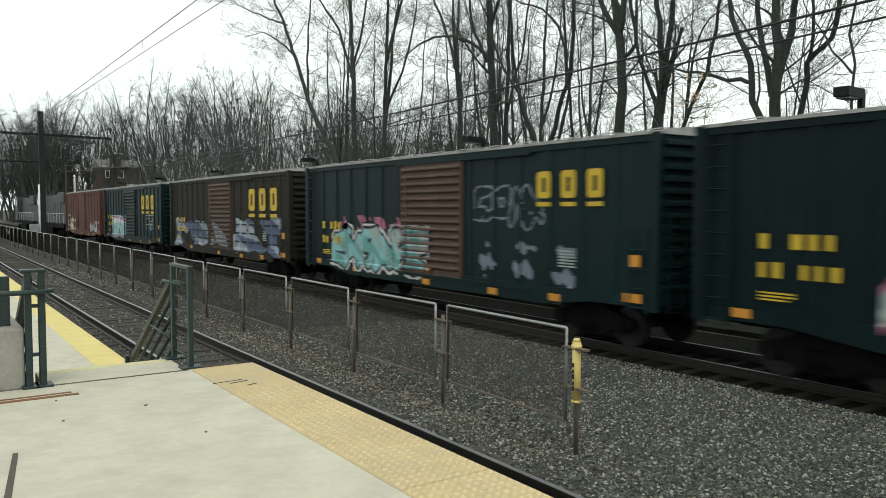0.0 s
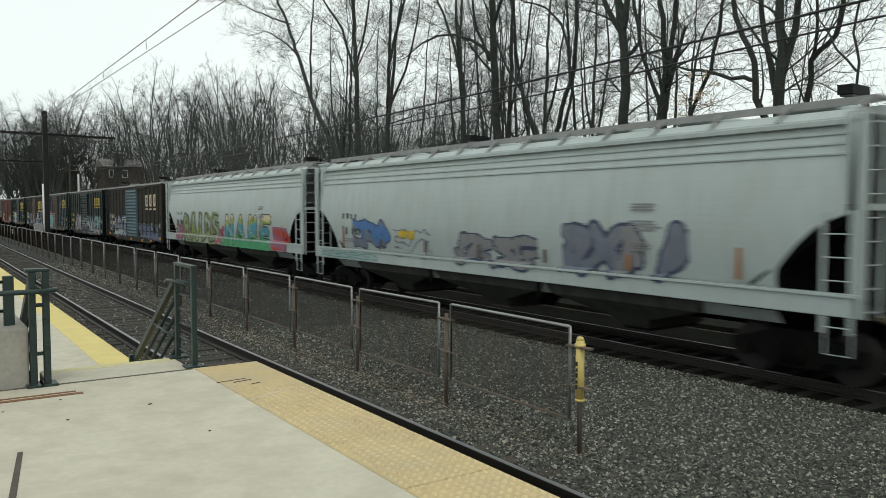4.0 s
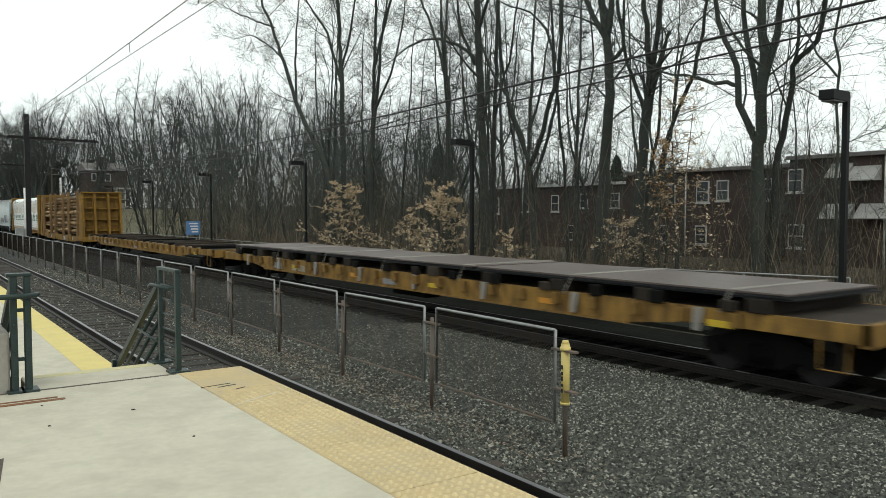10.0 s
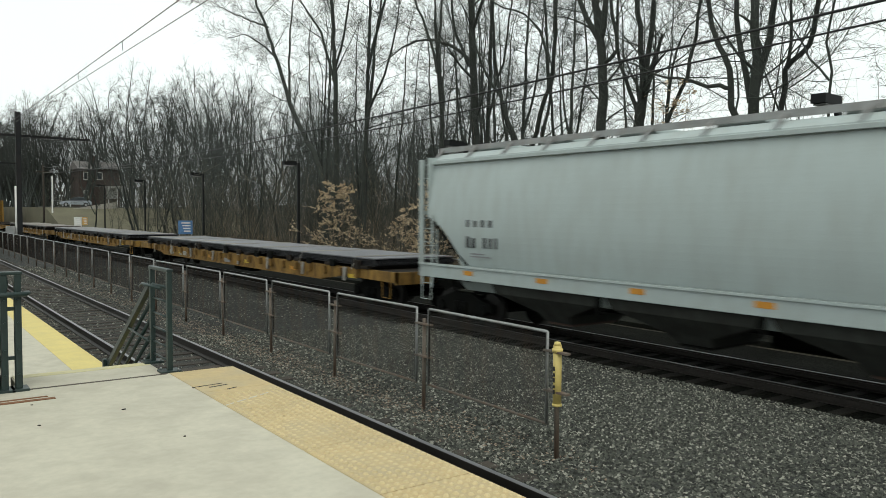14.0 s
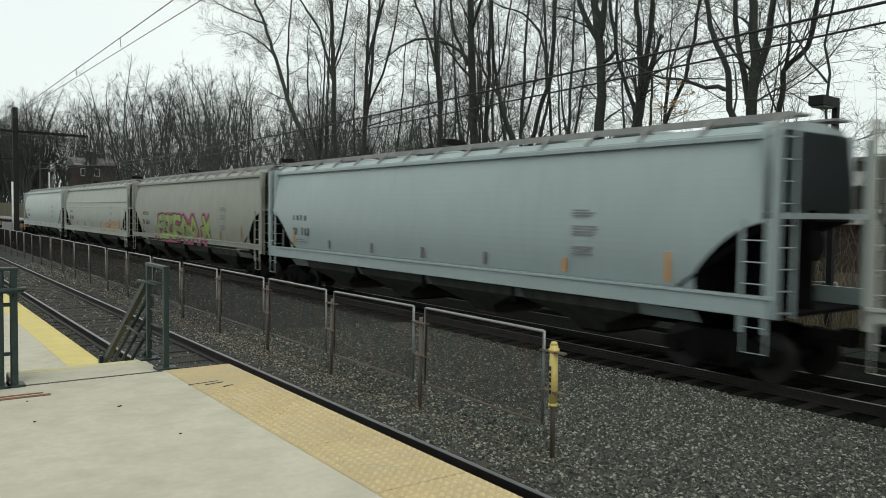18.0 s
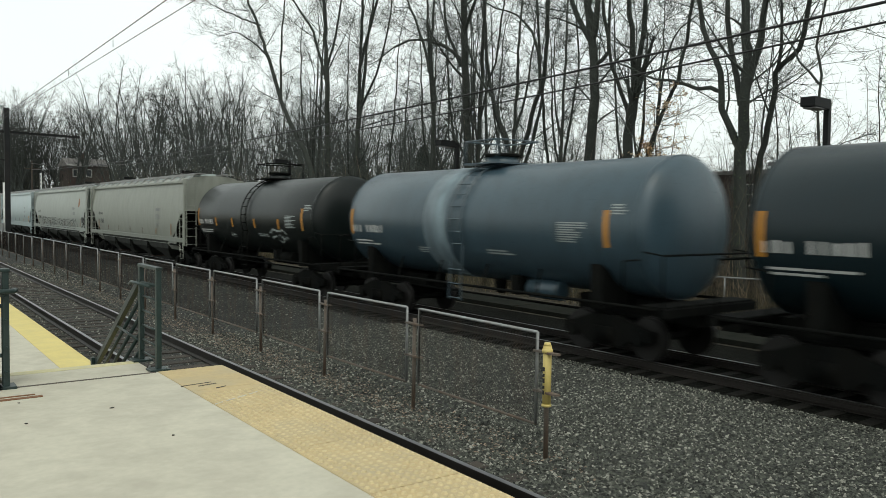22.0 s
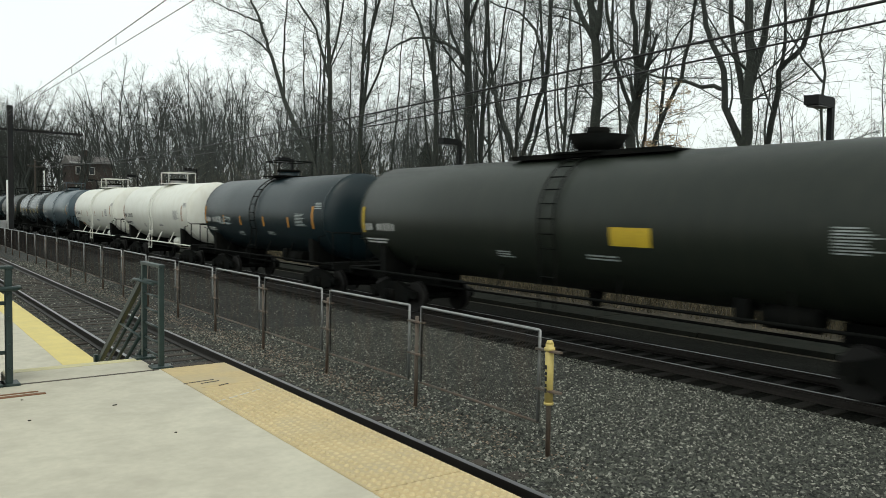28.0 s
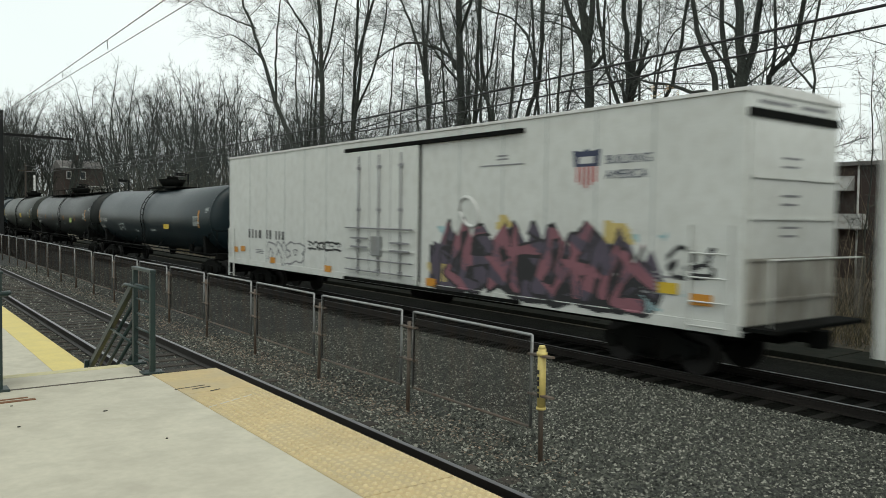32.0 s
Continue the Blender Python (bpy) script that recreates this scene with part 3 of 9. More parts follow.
# the slab's seams, cracks and a rusted joint by the stair
part("end_joint", B(-1.0, 2.02, 7.045, 7.075, HIGH - 0.05, HIGH + 0.004), "joint", plat)
part("expansion_joint", P([(0.02, 2.2), (0.07, 2.2), (0.48, 5.2), (0.45, 5.2)], 2, HIGH - 0.01, HIGH + 0.003), "joint", plat)
part("steel_plate_edge", B(0.3, 1.04, 6.60, 6.65, HIGH - 0.01, HIGH + 0.006), "rust_joint", plat, "rusted steel joint plate")
part("steel_plate_edge", B(0.3, 1.0, 6.70, 6.725, HIGH - 0.01, HIGH + 0.006), "rust_joint", plat, "rusted steel joint plate")
for y, x0, x1, w in ((6.35, 2.02, 2.28, 0.012), (6.28, 2.14, 2.30, 0.016), (6.14, 2.24, 2.33, 0.014), (5.62, 2.04, 2.50, 0.018)):
    part("crack" if y > 6 else "paint_scrape", P([(x0, y), (x1, y + 0.03 + (0.2 if y < 6 else 0)), (x1, y + 0.03 + w + (0.2 if y < 6 else 0)), (x0, y + w)], 2, HIGH + 0.004, HIGH + 0.0095), "joint" if y > 6 else "concrete", plat)
rng_spot = random.Random(8)
for k in range(12):
    x, y = rng_spot.uniform(0.0, 2.4), rng_spot.uniform(3.4, 6.9)
    s = rng_spot.uniform(0.005, 0.013)
    a = rng_spot.uniform(0, 3.1)
    tagged(part("dead_leaf", P([(x + s * 1.6 * math.cos(a + q) * w, y + s * math.sin(a + q) * w) for q, w in ((0, 1), (1.2, 0.7), (2.3, 0.9), (3.4, 1.1), (4.6, 0.6), (5.5, 0.8))], 2, HIGH + 0.001, HIGH + 0.006), "tie" if k % 4 else "trim"), "scrap of dry leaf lying on the concrete", "leaf", "scraps on the platform")

# stair down to the low platform
stair = thing("stair", "pale concrete stair from the high platform to the low one", "stair", kind="structure")
part("landing", B(0.86, 2.03, 7.08, 7.73, 0.2, HIGH - 0.004, 0.01), "concrete", stair)
part("nosing", B(0.87, 2.02, 7.60, 7.732, HIGH - 0.03, HIGH - 0.001, 0.002), "nosing", stair, "faded yellow paint on the top step's edge")
for k in range(4):
    part("step", B(0.86, 2.03, 7.73 + 0.28 * k, 7.73 + 0.28 * (k + 1) + 0.02, 0.1, HIGH - 0.174 * (k + 1), 0.008), "concrete", stair)
part("cheek_block", B(-0.6, 0.72, 7.10, 8.6, 0.0, 1.66, 0.02), "concrete_old", stair, "stained concrete block beside the stair")
LOW = 0.30
low = thing("low_platform", "grey concrete low platform with a yellow painted edge", "platform", kind="structure")
part("slab", B(-7, 2.64, 8.6, 150, 0.05, LOW, 0.0), "concrete", low)
part("slab_front", B(0.86, 2.64, 8.0, 8.596, 0.05, LOW - 0.004), "concrete", low)
part("yellow_edge", B(2.17, 2.655, 8.62, 150, LOW - 0.05, LOW + 0.004), "yellow_line", low, "yellow painted warning edge")
part("side_wall", B(2.45, 2.62, 8.1, 150, -0.4, 0.048), "concrete_old", low)


# green railings
def railing_right():
    r = thing("stair_railing", "dark green steel railing with sloping stair bars", "railing")
    for y in (7.16, 7.71):
        p = part("post", B(2.05, 2.095, y - 0.028, y + 0.028, HIGH, 2.075, 0.006), "green_rail", r)
        part("base_plate", B(1.98, 2.16, y - 0.08, y + 0.08, HIGH - 0.004, HIGH + 0.016, 0.004), "green_rail", p)
        for dx, dy in ((0.03, 0.06), (0.15, -0.06)):
            part("bolt", T([(1.98 + dx, y + dy, HIGH + 0.016), (1.98 + dx, y + dy, HIGH + 0.035)], 0.009, 6), "galv", p)
    part("top_bar", B(2.045, 2.10, 7.125, 7.745, 2.075, 2.105, 0.006), "green_rail", r)
    for z in (1.80, 1.66, 1.52, 1.38, 1.26):
        part("bar", T([(2.075, 7.19, z), (2.075, 7.68, z)], 0.010, 6), "green_rail", r)
    for dx in (-0.05, 0.02):
        part("hand_bar", T([(2.05 + dx, 7.16, 1.93), (2.05 + dx, 7.78, 1.93), (2.05 + dx, 7.86, 1.90)], 0.015, 8), "green_rail", r)
    part("stringer", B(2.04, 2.09, -0.032, 0.032, 0, 3.07, 0.004), "green_rail", r, at=pose(0, 10.36, 0.34, 58.8, 0, 0))
    for k in range(1, 6):
        z = 1.93 - 0.165 * k
        part("sloping_bar", T([(2.07, 7.73, z), (2.07, 7.73 + (z - 0.36) / 0.604, 0.36)], 0.019, 6), "green_rail", r)
    part("cross_strut", T([(2.055, 8.55, 1.40), (2.055, 7.75, 1.36)], 0.012, 6), "green_rail", r)
    part("foot_post", B(2.0, 2.04, 9.50, 9.56, LOW, 0.92, 0.005), "green_rail", r)
    part("foot_plate", B(1.94, 2.12, 9.44, 9.62, LOW - 0.004, LOW + 0.016, 0.004), "green_rail", r)


railing_right()


def railing_left():
    r = thing("stair_railing", "dark green steel double post with a round hand bar", "railing")
    for x in (0.75, 0.85):
        p = part("post", B(x - 0.025, x + 0.025, 7.06, 7.14, HIGH, 2.11, 0.006), "green_rail", r)
        part("base_plate", B(x - 0.06, x + 0.07, 7.01, 7.19, HIGH - 0.002, HIGH + 0.02, 0.004), "green_rail", p)
        for z in (1.3, 1.5, 1.72, 1.9):
            part("bolt", T([(x, 7.03, z), (x, 7.06, z)], 0.012, 6), "green_rail", p)
    part("cap", B(0.70, 0.885, 7.05, 7.15, 2.11, 2.135, 0.006), "green_rail", r)
    for z in (1.42, 1.82):
        part("spacer", B(0.775, 0.83, 7.09, 7.11, z, z + 0.03), "green_rail", r)
    part("stringer", B(0.73, 0.79, -0.035, 0.035, 0, 2.9, 0.004), "green_rail", r, at=pose(0, 9.62, 0.55, 58.8, 0, 0))
    for k in range(1, 5):
        z = 2.05 - 0.165 * k
        part("sloping_bar", T([(0.76, 7.14, z), (0.76, 7.14 + (z - 0.6) / 0.604, 0.6)], 0.013, 6), "green_rail", r)
    part("hand_bar", T([(-0.8, 7.0, 1.955), (0.76, 7.0, 1.955), (0.90, 7.03, 1.955), (0.93, 7.12, 1.955), (0.90, 7.2, 1.94)], 0.021, 10), "green_rail", r)
    for x in (0.60, -0.3):
        part("short_post", B(x - 0.04, x + 0.04, 7.28, 7.34, 1.655, 2.07, 0.006), "green_rail", r)
    for z in (1.78, 2.02):
        part("bar", T([(-0.8, 7.31, z), (0.6, 7.31, z)], 0.014, 6), "green_rail", r)


railing_left()

# ---- low chain-link fence between the tracks ----
FX, FPITCH, FLEN, FTOP, FBOT = 6.45, 2.83, 2.52, 1.20, 0.08


def link_mesh():
    """Diagonal wires of one panel."""
    verts, faces = [], []
    h, w, s, r = FTOP - FBOT, FLEN, 0.056, 0.0027
    for sign in (1, -1):
        c = -h
        while c < w:
            y0, z0 = max(c, 0.0), max(-c, 0.0)
            y1, z1 = min(c + h, w), min(h, w - c)
            if y1 - y0 > 0.02:
                ya, yb = (y0, y1) if sign > 0 else (w - y0, w - y1)
                b = len(verts)
                for yy, zz in ((ya, z0), (yb, z1)):
                    verts += [(r * sign, yy, zz + r), (r * sign + r, yy, zz - r), (r * sign - r, yy, zz - r)]
                for k in range(3):
                    faces.append((b + k, b + (k + 1) % 3, b + 3 + (k + 1) % 3, b + 3 + k))
            c += s
    return raw_mesh("chain_link", verts, faces, "wire")


def build_fence():
    fence = thing("chain_link_fence", "low chain-link fence of grey tube-framed panels on rusty posts", "fence", at=pose(FX, 0, 0))
    link = link_mesh()
    bm = T([(0, 0, 0), (0, 0, FTOP - FBOT), (0, 0.02, FTOP - FBOT), (0, FLEN - 0.02, FTOP - FBOT), (0, FLEN, FTOP - FBOT), (0, FLEN, 0)], 0.021, 8)
    frame_me = bm_mesh(bm, "panel")
    bottom_me = bm_mesh(T([(0, 0, 0), (0, FLEN, 0)], 0.019, 6), "bottom_tube")
    post_me = bm_mesh(T([(0, 0, -0.35), (0, 0, 1.06)], 0.03, 8), "post")
    clamp_me = bm_mesh(B(-0.035, 0.035, -0.20, 0.20, -0.012, 0.012), "clamp")
    for k in range(35):
        f = part("panel", frame_me, "galv", fence, at=pose(random.uniform(-0.01, 0.01), 6.85 + k * FPITCH, FBOT + random.uniform(-0.008, 0.008), random.uniform(-0.3, 0.3), random.uniform(-0.7, 0.7), 0))
        part("bottom_tube", bottom_me, "post_rust", f, "rusted tube")
        part("chain_link", link, None, f, "dark woven wire")
    for k in range(36):
        p = part("post", post_me, "post_rust", fence, at=pose(0.02, 6.68 + k * FPITCH, 0, random.uniform(-0.8, 0.8), random.uniform(-0.8, 0.8), 0))
        for z in (0.98, 0.5):
            part("clamp", clamp_me, "post_rust", p, at=pose(-0.01, 0, z))
    sl = thing("post_sleeve", "yellow plastic sleeve with dark lettering over the end fence post", "post", at=pose(FX + 0.02, 6.68, 0))
    s = part("sleeve", T([(0, 0, 0.34), (0, 0, 1.06)], 0.052, 14), "post_yellow", sl)
    part("sleeve_cap", T([(0, 0, 1.06), (0, 0, 1.10)], 0.05, 14, 0.035), "post_yellow", s)
    part("collar", T([(0, 0, 0.98), (0, 0, 1.02)], 0.066, 14), "post_yellow", s)
    part("collar", T([(0, 0, 0.33), (0, 0, 0.36)], 0.06, 14), "post_yellow", s)
    for i, w in enumerate((0.05, 0.035, 0.055, 0.04, 0.05)):
        part("letter_bar", B(-0.06, -0.045, -0.012, 0.012, 0.48 + i * 0.07, 0.48 + i * 0.07 + w), "ink_black", s)
    s = thing("fence_sign", "small white warning plate wired to the fence", "sign", at=pose(FX - 0.03, 73, 0.75))
    part("plate", B(-0.01, 0, -0.2, 0.2, -0.15, 0.2, 0.002), "white_paint", s)
    part("print", B(-0.014, -0.01, -0.12, 0.12, -0.02, 0.12), "ink_red", s, "red print")


build_fence()

# ---- beyond the freight track: path, pipe rails, lamps ----
path = thing("far_path", "old grey concrete path beyond the freight track", "path", kind="structure")
for k in range(30):
    part("slab", B(17.3, 19.1, -20 + k * 3.6, -20 + k * 3.6 + 3.57, -0.95, -0.46 + 0.008 * (k % 3), 0.01), "path_concrete", path)


def pipe_rail(y0, y1, x, zs, foot, step, label, name="pipe_railing", mat="galv"):
    r = thing(name, label, "railing", "pipe railings beyond the track")
    for z0, z1 in zs:
        part("pipe", T([(x, y0, z0), (x, (y0 + y1) / 2, (z0 + z1) / 2 - 0.02), (x, y1, z1)], 0.024, 6), mat, r)
    n = max(1, int((y1 - y0) / step))
    for i in range(n + 1):
        y = y0 + (y1 - y0) * i / n
        top = zs[0][0] + (zs[0][1] - zs[0][0]) * i / n
        part("post", T([(x, y, foot), (x, y, top)], 0.024, 6), mat, r)


pipe_rail(10.6, 23.2, 20.6, [(0.88, 0.66)], -0.5, 3.1, "grey pipe hand rail on posts by the path")
pipe_rail(23.4, 118, 20.6, [(0.60, 0.50)], -0.5, 3.4, "grey pipe hand rail on posts by the path")


def lamp_post():
    l = thing("street_lamp", "dark bronze platform lamp post with a boxy head", "lamp", "lamps along the path")
    part("pole", P([(-0.07, -0.07), (0.07, -0.07), (0.07, 0.07), (-0.07, 0.07)], 2, -0.55, 5.62), "bronze", l)
    part("arm", B(-0.22, 0.07, -0.05, 0.05, 5.52, 5.62, 0.005), "bronze", l)
    h = part("head", P([(-1.0, 5.46), (-0.2, 5.42), (-0.2, 5.68), (-1.0, 5.70)], 1, -0.20, 0.20), "bronze", l)
    part("lens", B(-0.92, -0.35, -0.17, 0.17, 5.41, 5.44), "lens", h, "pale flat lens")
    part("base", B(-0.14, 0.14, -0.14, 0.14, -0.55, -0.42, 0.01), "concrete_old", l)
    return l


lamp0 = lamp_post()
lamp0.matrix_basis = pose(20.5, 10.75, 0.05)
for y in (27.0, 43.8, 61.3, 78.4, 95.5):
    copy_thing(lamp0, pose(20.5, y, 0.05))

# ---- catenary and cables ----
def sagging(x, y0, y1, mid, low, k, n=40):
    return [(x, y, low + k * (y - mid) ** 2) for y in np.linspace(y0, y1, n)]


def cable(name, pts, r, label, mat="cable"):
    t = thing(name, label, "cable", "overhead lines")
    part("strand", T(pts, r, 6), mat, t)


cable("feeder_cable", sagging(16.5, -45, 111, 50, 6.44, 0.00030), 0.032, "thick black feeder cable strung over the trees")
cable("feeder_cable", sagging(16.45, -45, 111, 42, 5.97, 0.00050), 0.024, "black feeder cable strung below a thicker one")
cable("contact_wire", [(4.25, -60, 5.9), (4.25, -20, 5.93), (4.25, 12, 6.0), (4.25, 28, 6.13), (4.25, 60, 6.2), (4.25, 130, 6.25), (4.3, 330, 6.25)], 0.008, "thin contact wire over the platform track", "copper")
cable("messenger_wire", sagging(4.25, -60, 200, 70, 6.26, 0.00002), 0.010, "messenger wire above the contact wire", "copper")
for k in range(12):
    y = 8.5 + k * 4.7
    d = thing("dropper", "thin dropper between the two track wires", "cable", "droppers")
    part("strand", T([(4.25, y, 6.12), (4.25, y, 6.26 + 0.00002 * (y - 70) ** 2)], 0.007, 5), "copper", d)


def catenary_pole():
    p = thing("catenary_pole", "tall dark steel pole with a long cross arm", "pole", at=pose(9.0, 72.8, 0))
    part("shaft", B(-0.2, 0.2, -0.2, 0.2, -0.6, 10.8, 0.02), "pole_steel", p)
    a = part("cross_arm", B(-9.5, 5.4, -0.09, 0.09, 8.75, 8.95), "pole_steel", p)
    a.matrix_basis = pose(0, 0, 0, 0, 0.8, 0)
    for x in (-6, -3, 3, 5.1):
        part("insulator", T([(x, 0, 8.9), (x, 0, 9.2)], 0.06, 8), "pole_steel", a)
    part("lower_arm", B(-7.5, 0, -0.06, 0.06, 6.5, 6.62), "pole_steel", p)
    part("conduit", T([(-0.25, -0.1, -0.4), (-0.25, -0.1, 4.7)], 0.09, 8), "white_paint", p, "pale conduit on the pole")
    part("cabinet", B(-1.0, -0.35, -0.3, 0.3, -0.4, 1.4, 0.02), "galv", p, "grey control cabinet")


catenary_pole()
for y in (111.0, -45.0):
    u = thing("utility_pole", "weathered wooden utility pole with a cross arm", "pole", at=pose(16.5, y, 0))
    part("shaft", T([(0, 0, -1.2), (0, 0, 8.6)], 0.15, 10, 0.11), "tie", u)
    part("cross_arm", B(-0.9, 0.9, -0.06, 0.06, 7.6, 7.74), "tie", u)
    for x in (-0.8, 0, 0.8):
        part("insulator", T([(x, 0, 7.74), (x, 0, 7.9)], 0.04, 6), "galv", u)

# ---- trees ----
def segments_mesh(name, segs, material):
    """Tapered limbs, one short prism a segment; thick ones get more sides."""
    p0 = np.array([s[0] for s in segs])
    p1 = np.array([s[1] for s in segs])
    r0 = np.array([s[2] for s in segs])
    r1 = np.array([s[3] for s in segs])
    d = p1 - p0
    d /= np.linalg.norm(d, axis=1)[:, None] + 1e-9
    ref = np.where(np.abs(d[:, 2:3]) > 0.9, np.array([[1.0, 0, 0]]), np.array([[0, 0, 1.0]]))
    a = np.cross(d, ref)
    a /= np.linalg.norm(a, axis=1)[:, None] + 1e-9
    b = np.cross(d, a)
    verts, faces, base = [], [], 0
    for lo, hi, n in ((0.09, 9, 9), (0.03, 0.09, 5), (0, 0.03, 3)):
        idx = np.where((r0 >= lo) & (r0 < hi))[0]
        if not len(idx):
            continue
        ang = np.arange(n) * 2 * math.pi / n
        ring = a[idx, None] * np.cos(ang)[None, :, None] + b[idx, None] * np.sin(ang)[None, :, None]
        v = np.concatenate([p0[idx, None] + ring * r0[idx, None, None], p1[idx, None] + ring * r1[idx, None, None]], 1)
        verts.append(v.reshape(-1, 3))
        k = np.arange(n)
        q = np.stack([k, (k + 1) % n, n + (k + 1) % n, n + k], 1)
        f = q[None] + (base + np.arange(len(idx)) * 2 * n)[:, None, None]
        faces += f.reshape(-1, 4).tolist()
        base += len(idx) * 2 * n
    return raw_mesh(name, np.concatenate(verts), faces, material, True)


def branches_mesh(name, branches, material):
    """Continuous tapered tubes, one a branch: (points, radii)."""
    verts, faces, base = [], [], 0
    for pts, rad in branches:
        r0 = rad[0]
        n = 10 if r0 > 0.09 else 6 if r0 > 0.05 else 4 if r0 > 0.033 else 3
        d = np.gradient(pts, axis=0)
        d /= np.linalg.norm(d, axis=1)[:, None] + 1e-9
        mean = pts[-1] - pts[0]
        ref = np.array([1.0, 0.1, 0.0]) if abs(mean[2]) > np.hypot(mean[0], mean[1]) else np.array([0.0, 0.1, 1.0])
        a = np.cross(d, ref)
        a /= np.linalg.norm(a, axis=1)[:, None] + 1e-9
        b = np.cross(d, a)
        ang = np.arange(n) * 2 * math.pi / n
        ring = a[:, None] * np.cos(ang)[None, :, None] + b[:, None] * np.sin(ang)[None, :, None]
        rows = pts[:, None] + ring * rad[:, None, None]
        m = len(pts)
        if n == 3:
            # a twig ends in a point
            verts.append(np.concatenate([rows[:-1].reshape(-1, 3), pts[-1:]]))
            for j in range(m - 2):
                faces += [(base + j * 3 + k, base + j * 3 + (k + 1) % 3, base + j * 3 + 3 + (k + 1) % 3, base + j * 3 + 3 + k) for k in range(3)]
            e = base + (m - 2) * 3
            faces += [(e, e + 1, e + 3), (e + 1, e + 2, e + 3), (e + 2, e, e + 3)]
            base += (m - 1) * 3 + 1
            continue
        verts.append(rows.reshape(-1, 3))
        k = np.arange(n)
        q = np.stack([k, (k + 1) % n, n + (k + 1) % n, n + k], 1)
        faces += (q[None] + (base + np.arange(m - 1) * n)[:, None, None]).reshape(-1, 4).tolist()
        base += m * n
    return raw_mesh(name, np.concatenate(verts), faces, material, True)


def as_segments(branches):
    return [(p[i], p[i + 1], r[i], r[i + 1]) for p, r in branches for i in range(len(p) - 1)]


def grow(rng, p, d, length, r, depth, max_depth, out, kids=(8, 6, 5, 3), rise=0.03, wig=0.10, start=0.25, r_min=0.006, open_=(28, 60)):
    """A limb that curls as it goes, with its side limbs."""
    coarse = r_min > 0.02
    n = max(4, int(length / (0.8 if depth == 0 else 0.55)))
    if depth == 2:
        n = 2 if coarse else 4
    elif depth == 3:
        n = 1 if coarse else 2
    elif depth > 3:
        n = 1
    step = length / n
    p, d = np.array(p, float), np.array(d, float)
    want = kids[min(depth, len(kids) - 1)]
    marks = sorted(rng.uniform(start if depth == 0 else 0.15, 1.0) for _ in range(want))
    m = 0
    turn = rng.uniform(0, 6.28)
    curl, first = rng.normal(0, wig * 0.6, 3), d
    pts, rad = [p], [max(r_min, r)]
    for i in range(n):
        if rng.uniform() < 0.3:
            curl = rng.normal(0, wig * 0.6, 3)
        d = d + curl + rng.normal(0, wig * 0.7, 3) + np.array([0, 0, rise])
        if depth == 0:
            d = d + (first - d) * 0.12
        d /= np.linalg.norm(d)
        p = p + d * step
        rb = max(r_min * 0.7, r * (1 - 0.85 * (i + 1) / n))
        pts.append(p)
        rad.append(rb)
        while m < len(marks) and marks[m] <= (i + 1) / n:
            f = marks[m]
            m += 1
            if depth >= max_depth:
                continue
            turn += 2.4 + rng.normal(0, 0.4)
            tilt = math.radians(rng.uniform(*open_))
            e = np.cross(d, [0.3, 0.2, 1.0] if abs(d[2]) < 0.95 else [1.0, 0, 0])
            e /= np.linalg.norm(e)
            g = np.cross(d, e)
            side = e * math.cos(turn) + g * math.sin(turn)
            nd = d * math.cos(tilt) + side * math.sin(tilt)
            grow(rng, p, nd, length * rng.uniform(0.34, 0.60) * (1.15 - 0.50 * f), max(r_min, rb * (rng.uniform(0.28, 0.52) if depth == 0 else rng.uniform(0.48, 0.66))), depth + 1, max_depth, out, kids, (0.05, 0.03, 0.02, 0.0)[min(depth, 3)], (0.13, 0.17, 0.20, 0.2)[min(depth, 3)], 0.15, r_min, open_)
    out.append((np.array(pts), np.array(rad)))


def ivy_patch(rng, segs, top, size=0.07, per=26):
    """Ivy leaves set around the lower trunk."""
    verts, faces = [], []
    for p0, p1, r0, r1 in segs:
        if r0 < 0.12 or p0[2] > top:
            continue
        for _ in range(per):
            f, a = rng.uniform(0, 1), rng.uniform(0, 6.28)
            c = p0 + (p1 - p0) * f
            out = np.array([math.cos(a), math.sin(a), rng.uniform(-0.3, 0.3)])
            c = c + out * (r0 + rng.uniform(0.0, 0.07))
            u = np.cross(out, rng.normal(0, 1, 3))
            u /= np.linalg.norm(u)
            w = np.cross(out, u) + out * rng.uniform(-0.5, 0.5)
            s = size * rng.uniform(0.6, 1.3)
            b = len(verts)
            verts += [c - u * s * 0.5, c - w * s * 0.5 + out * 0.01, c + u * s * 0.5, c + w * s * 0.6 + out * 0.02]
            faces.append((b, b + 1, b + 2, b + 3))
    return raw_mesh("ivy", np.array(verts), faces, "ivy")


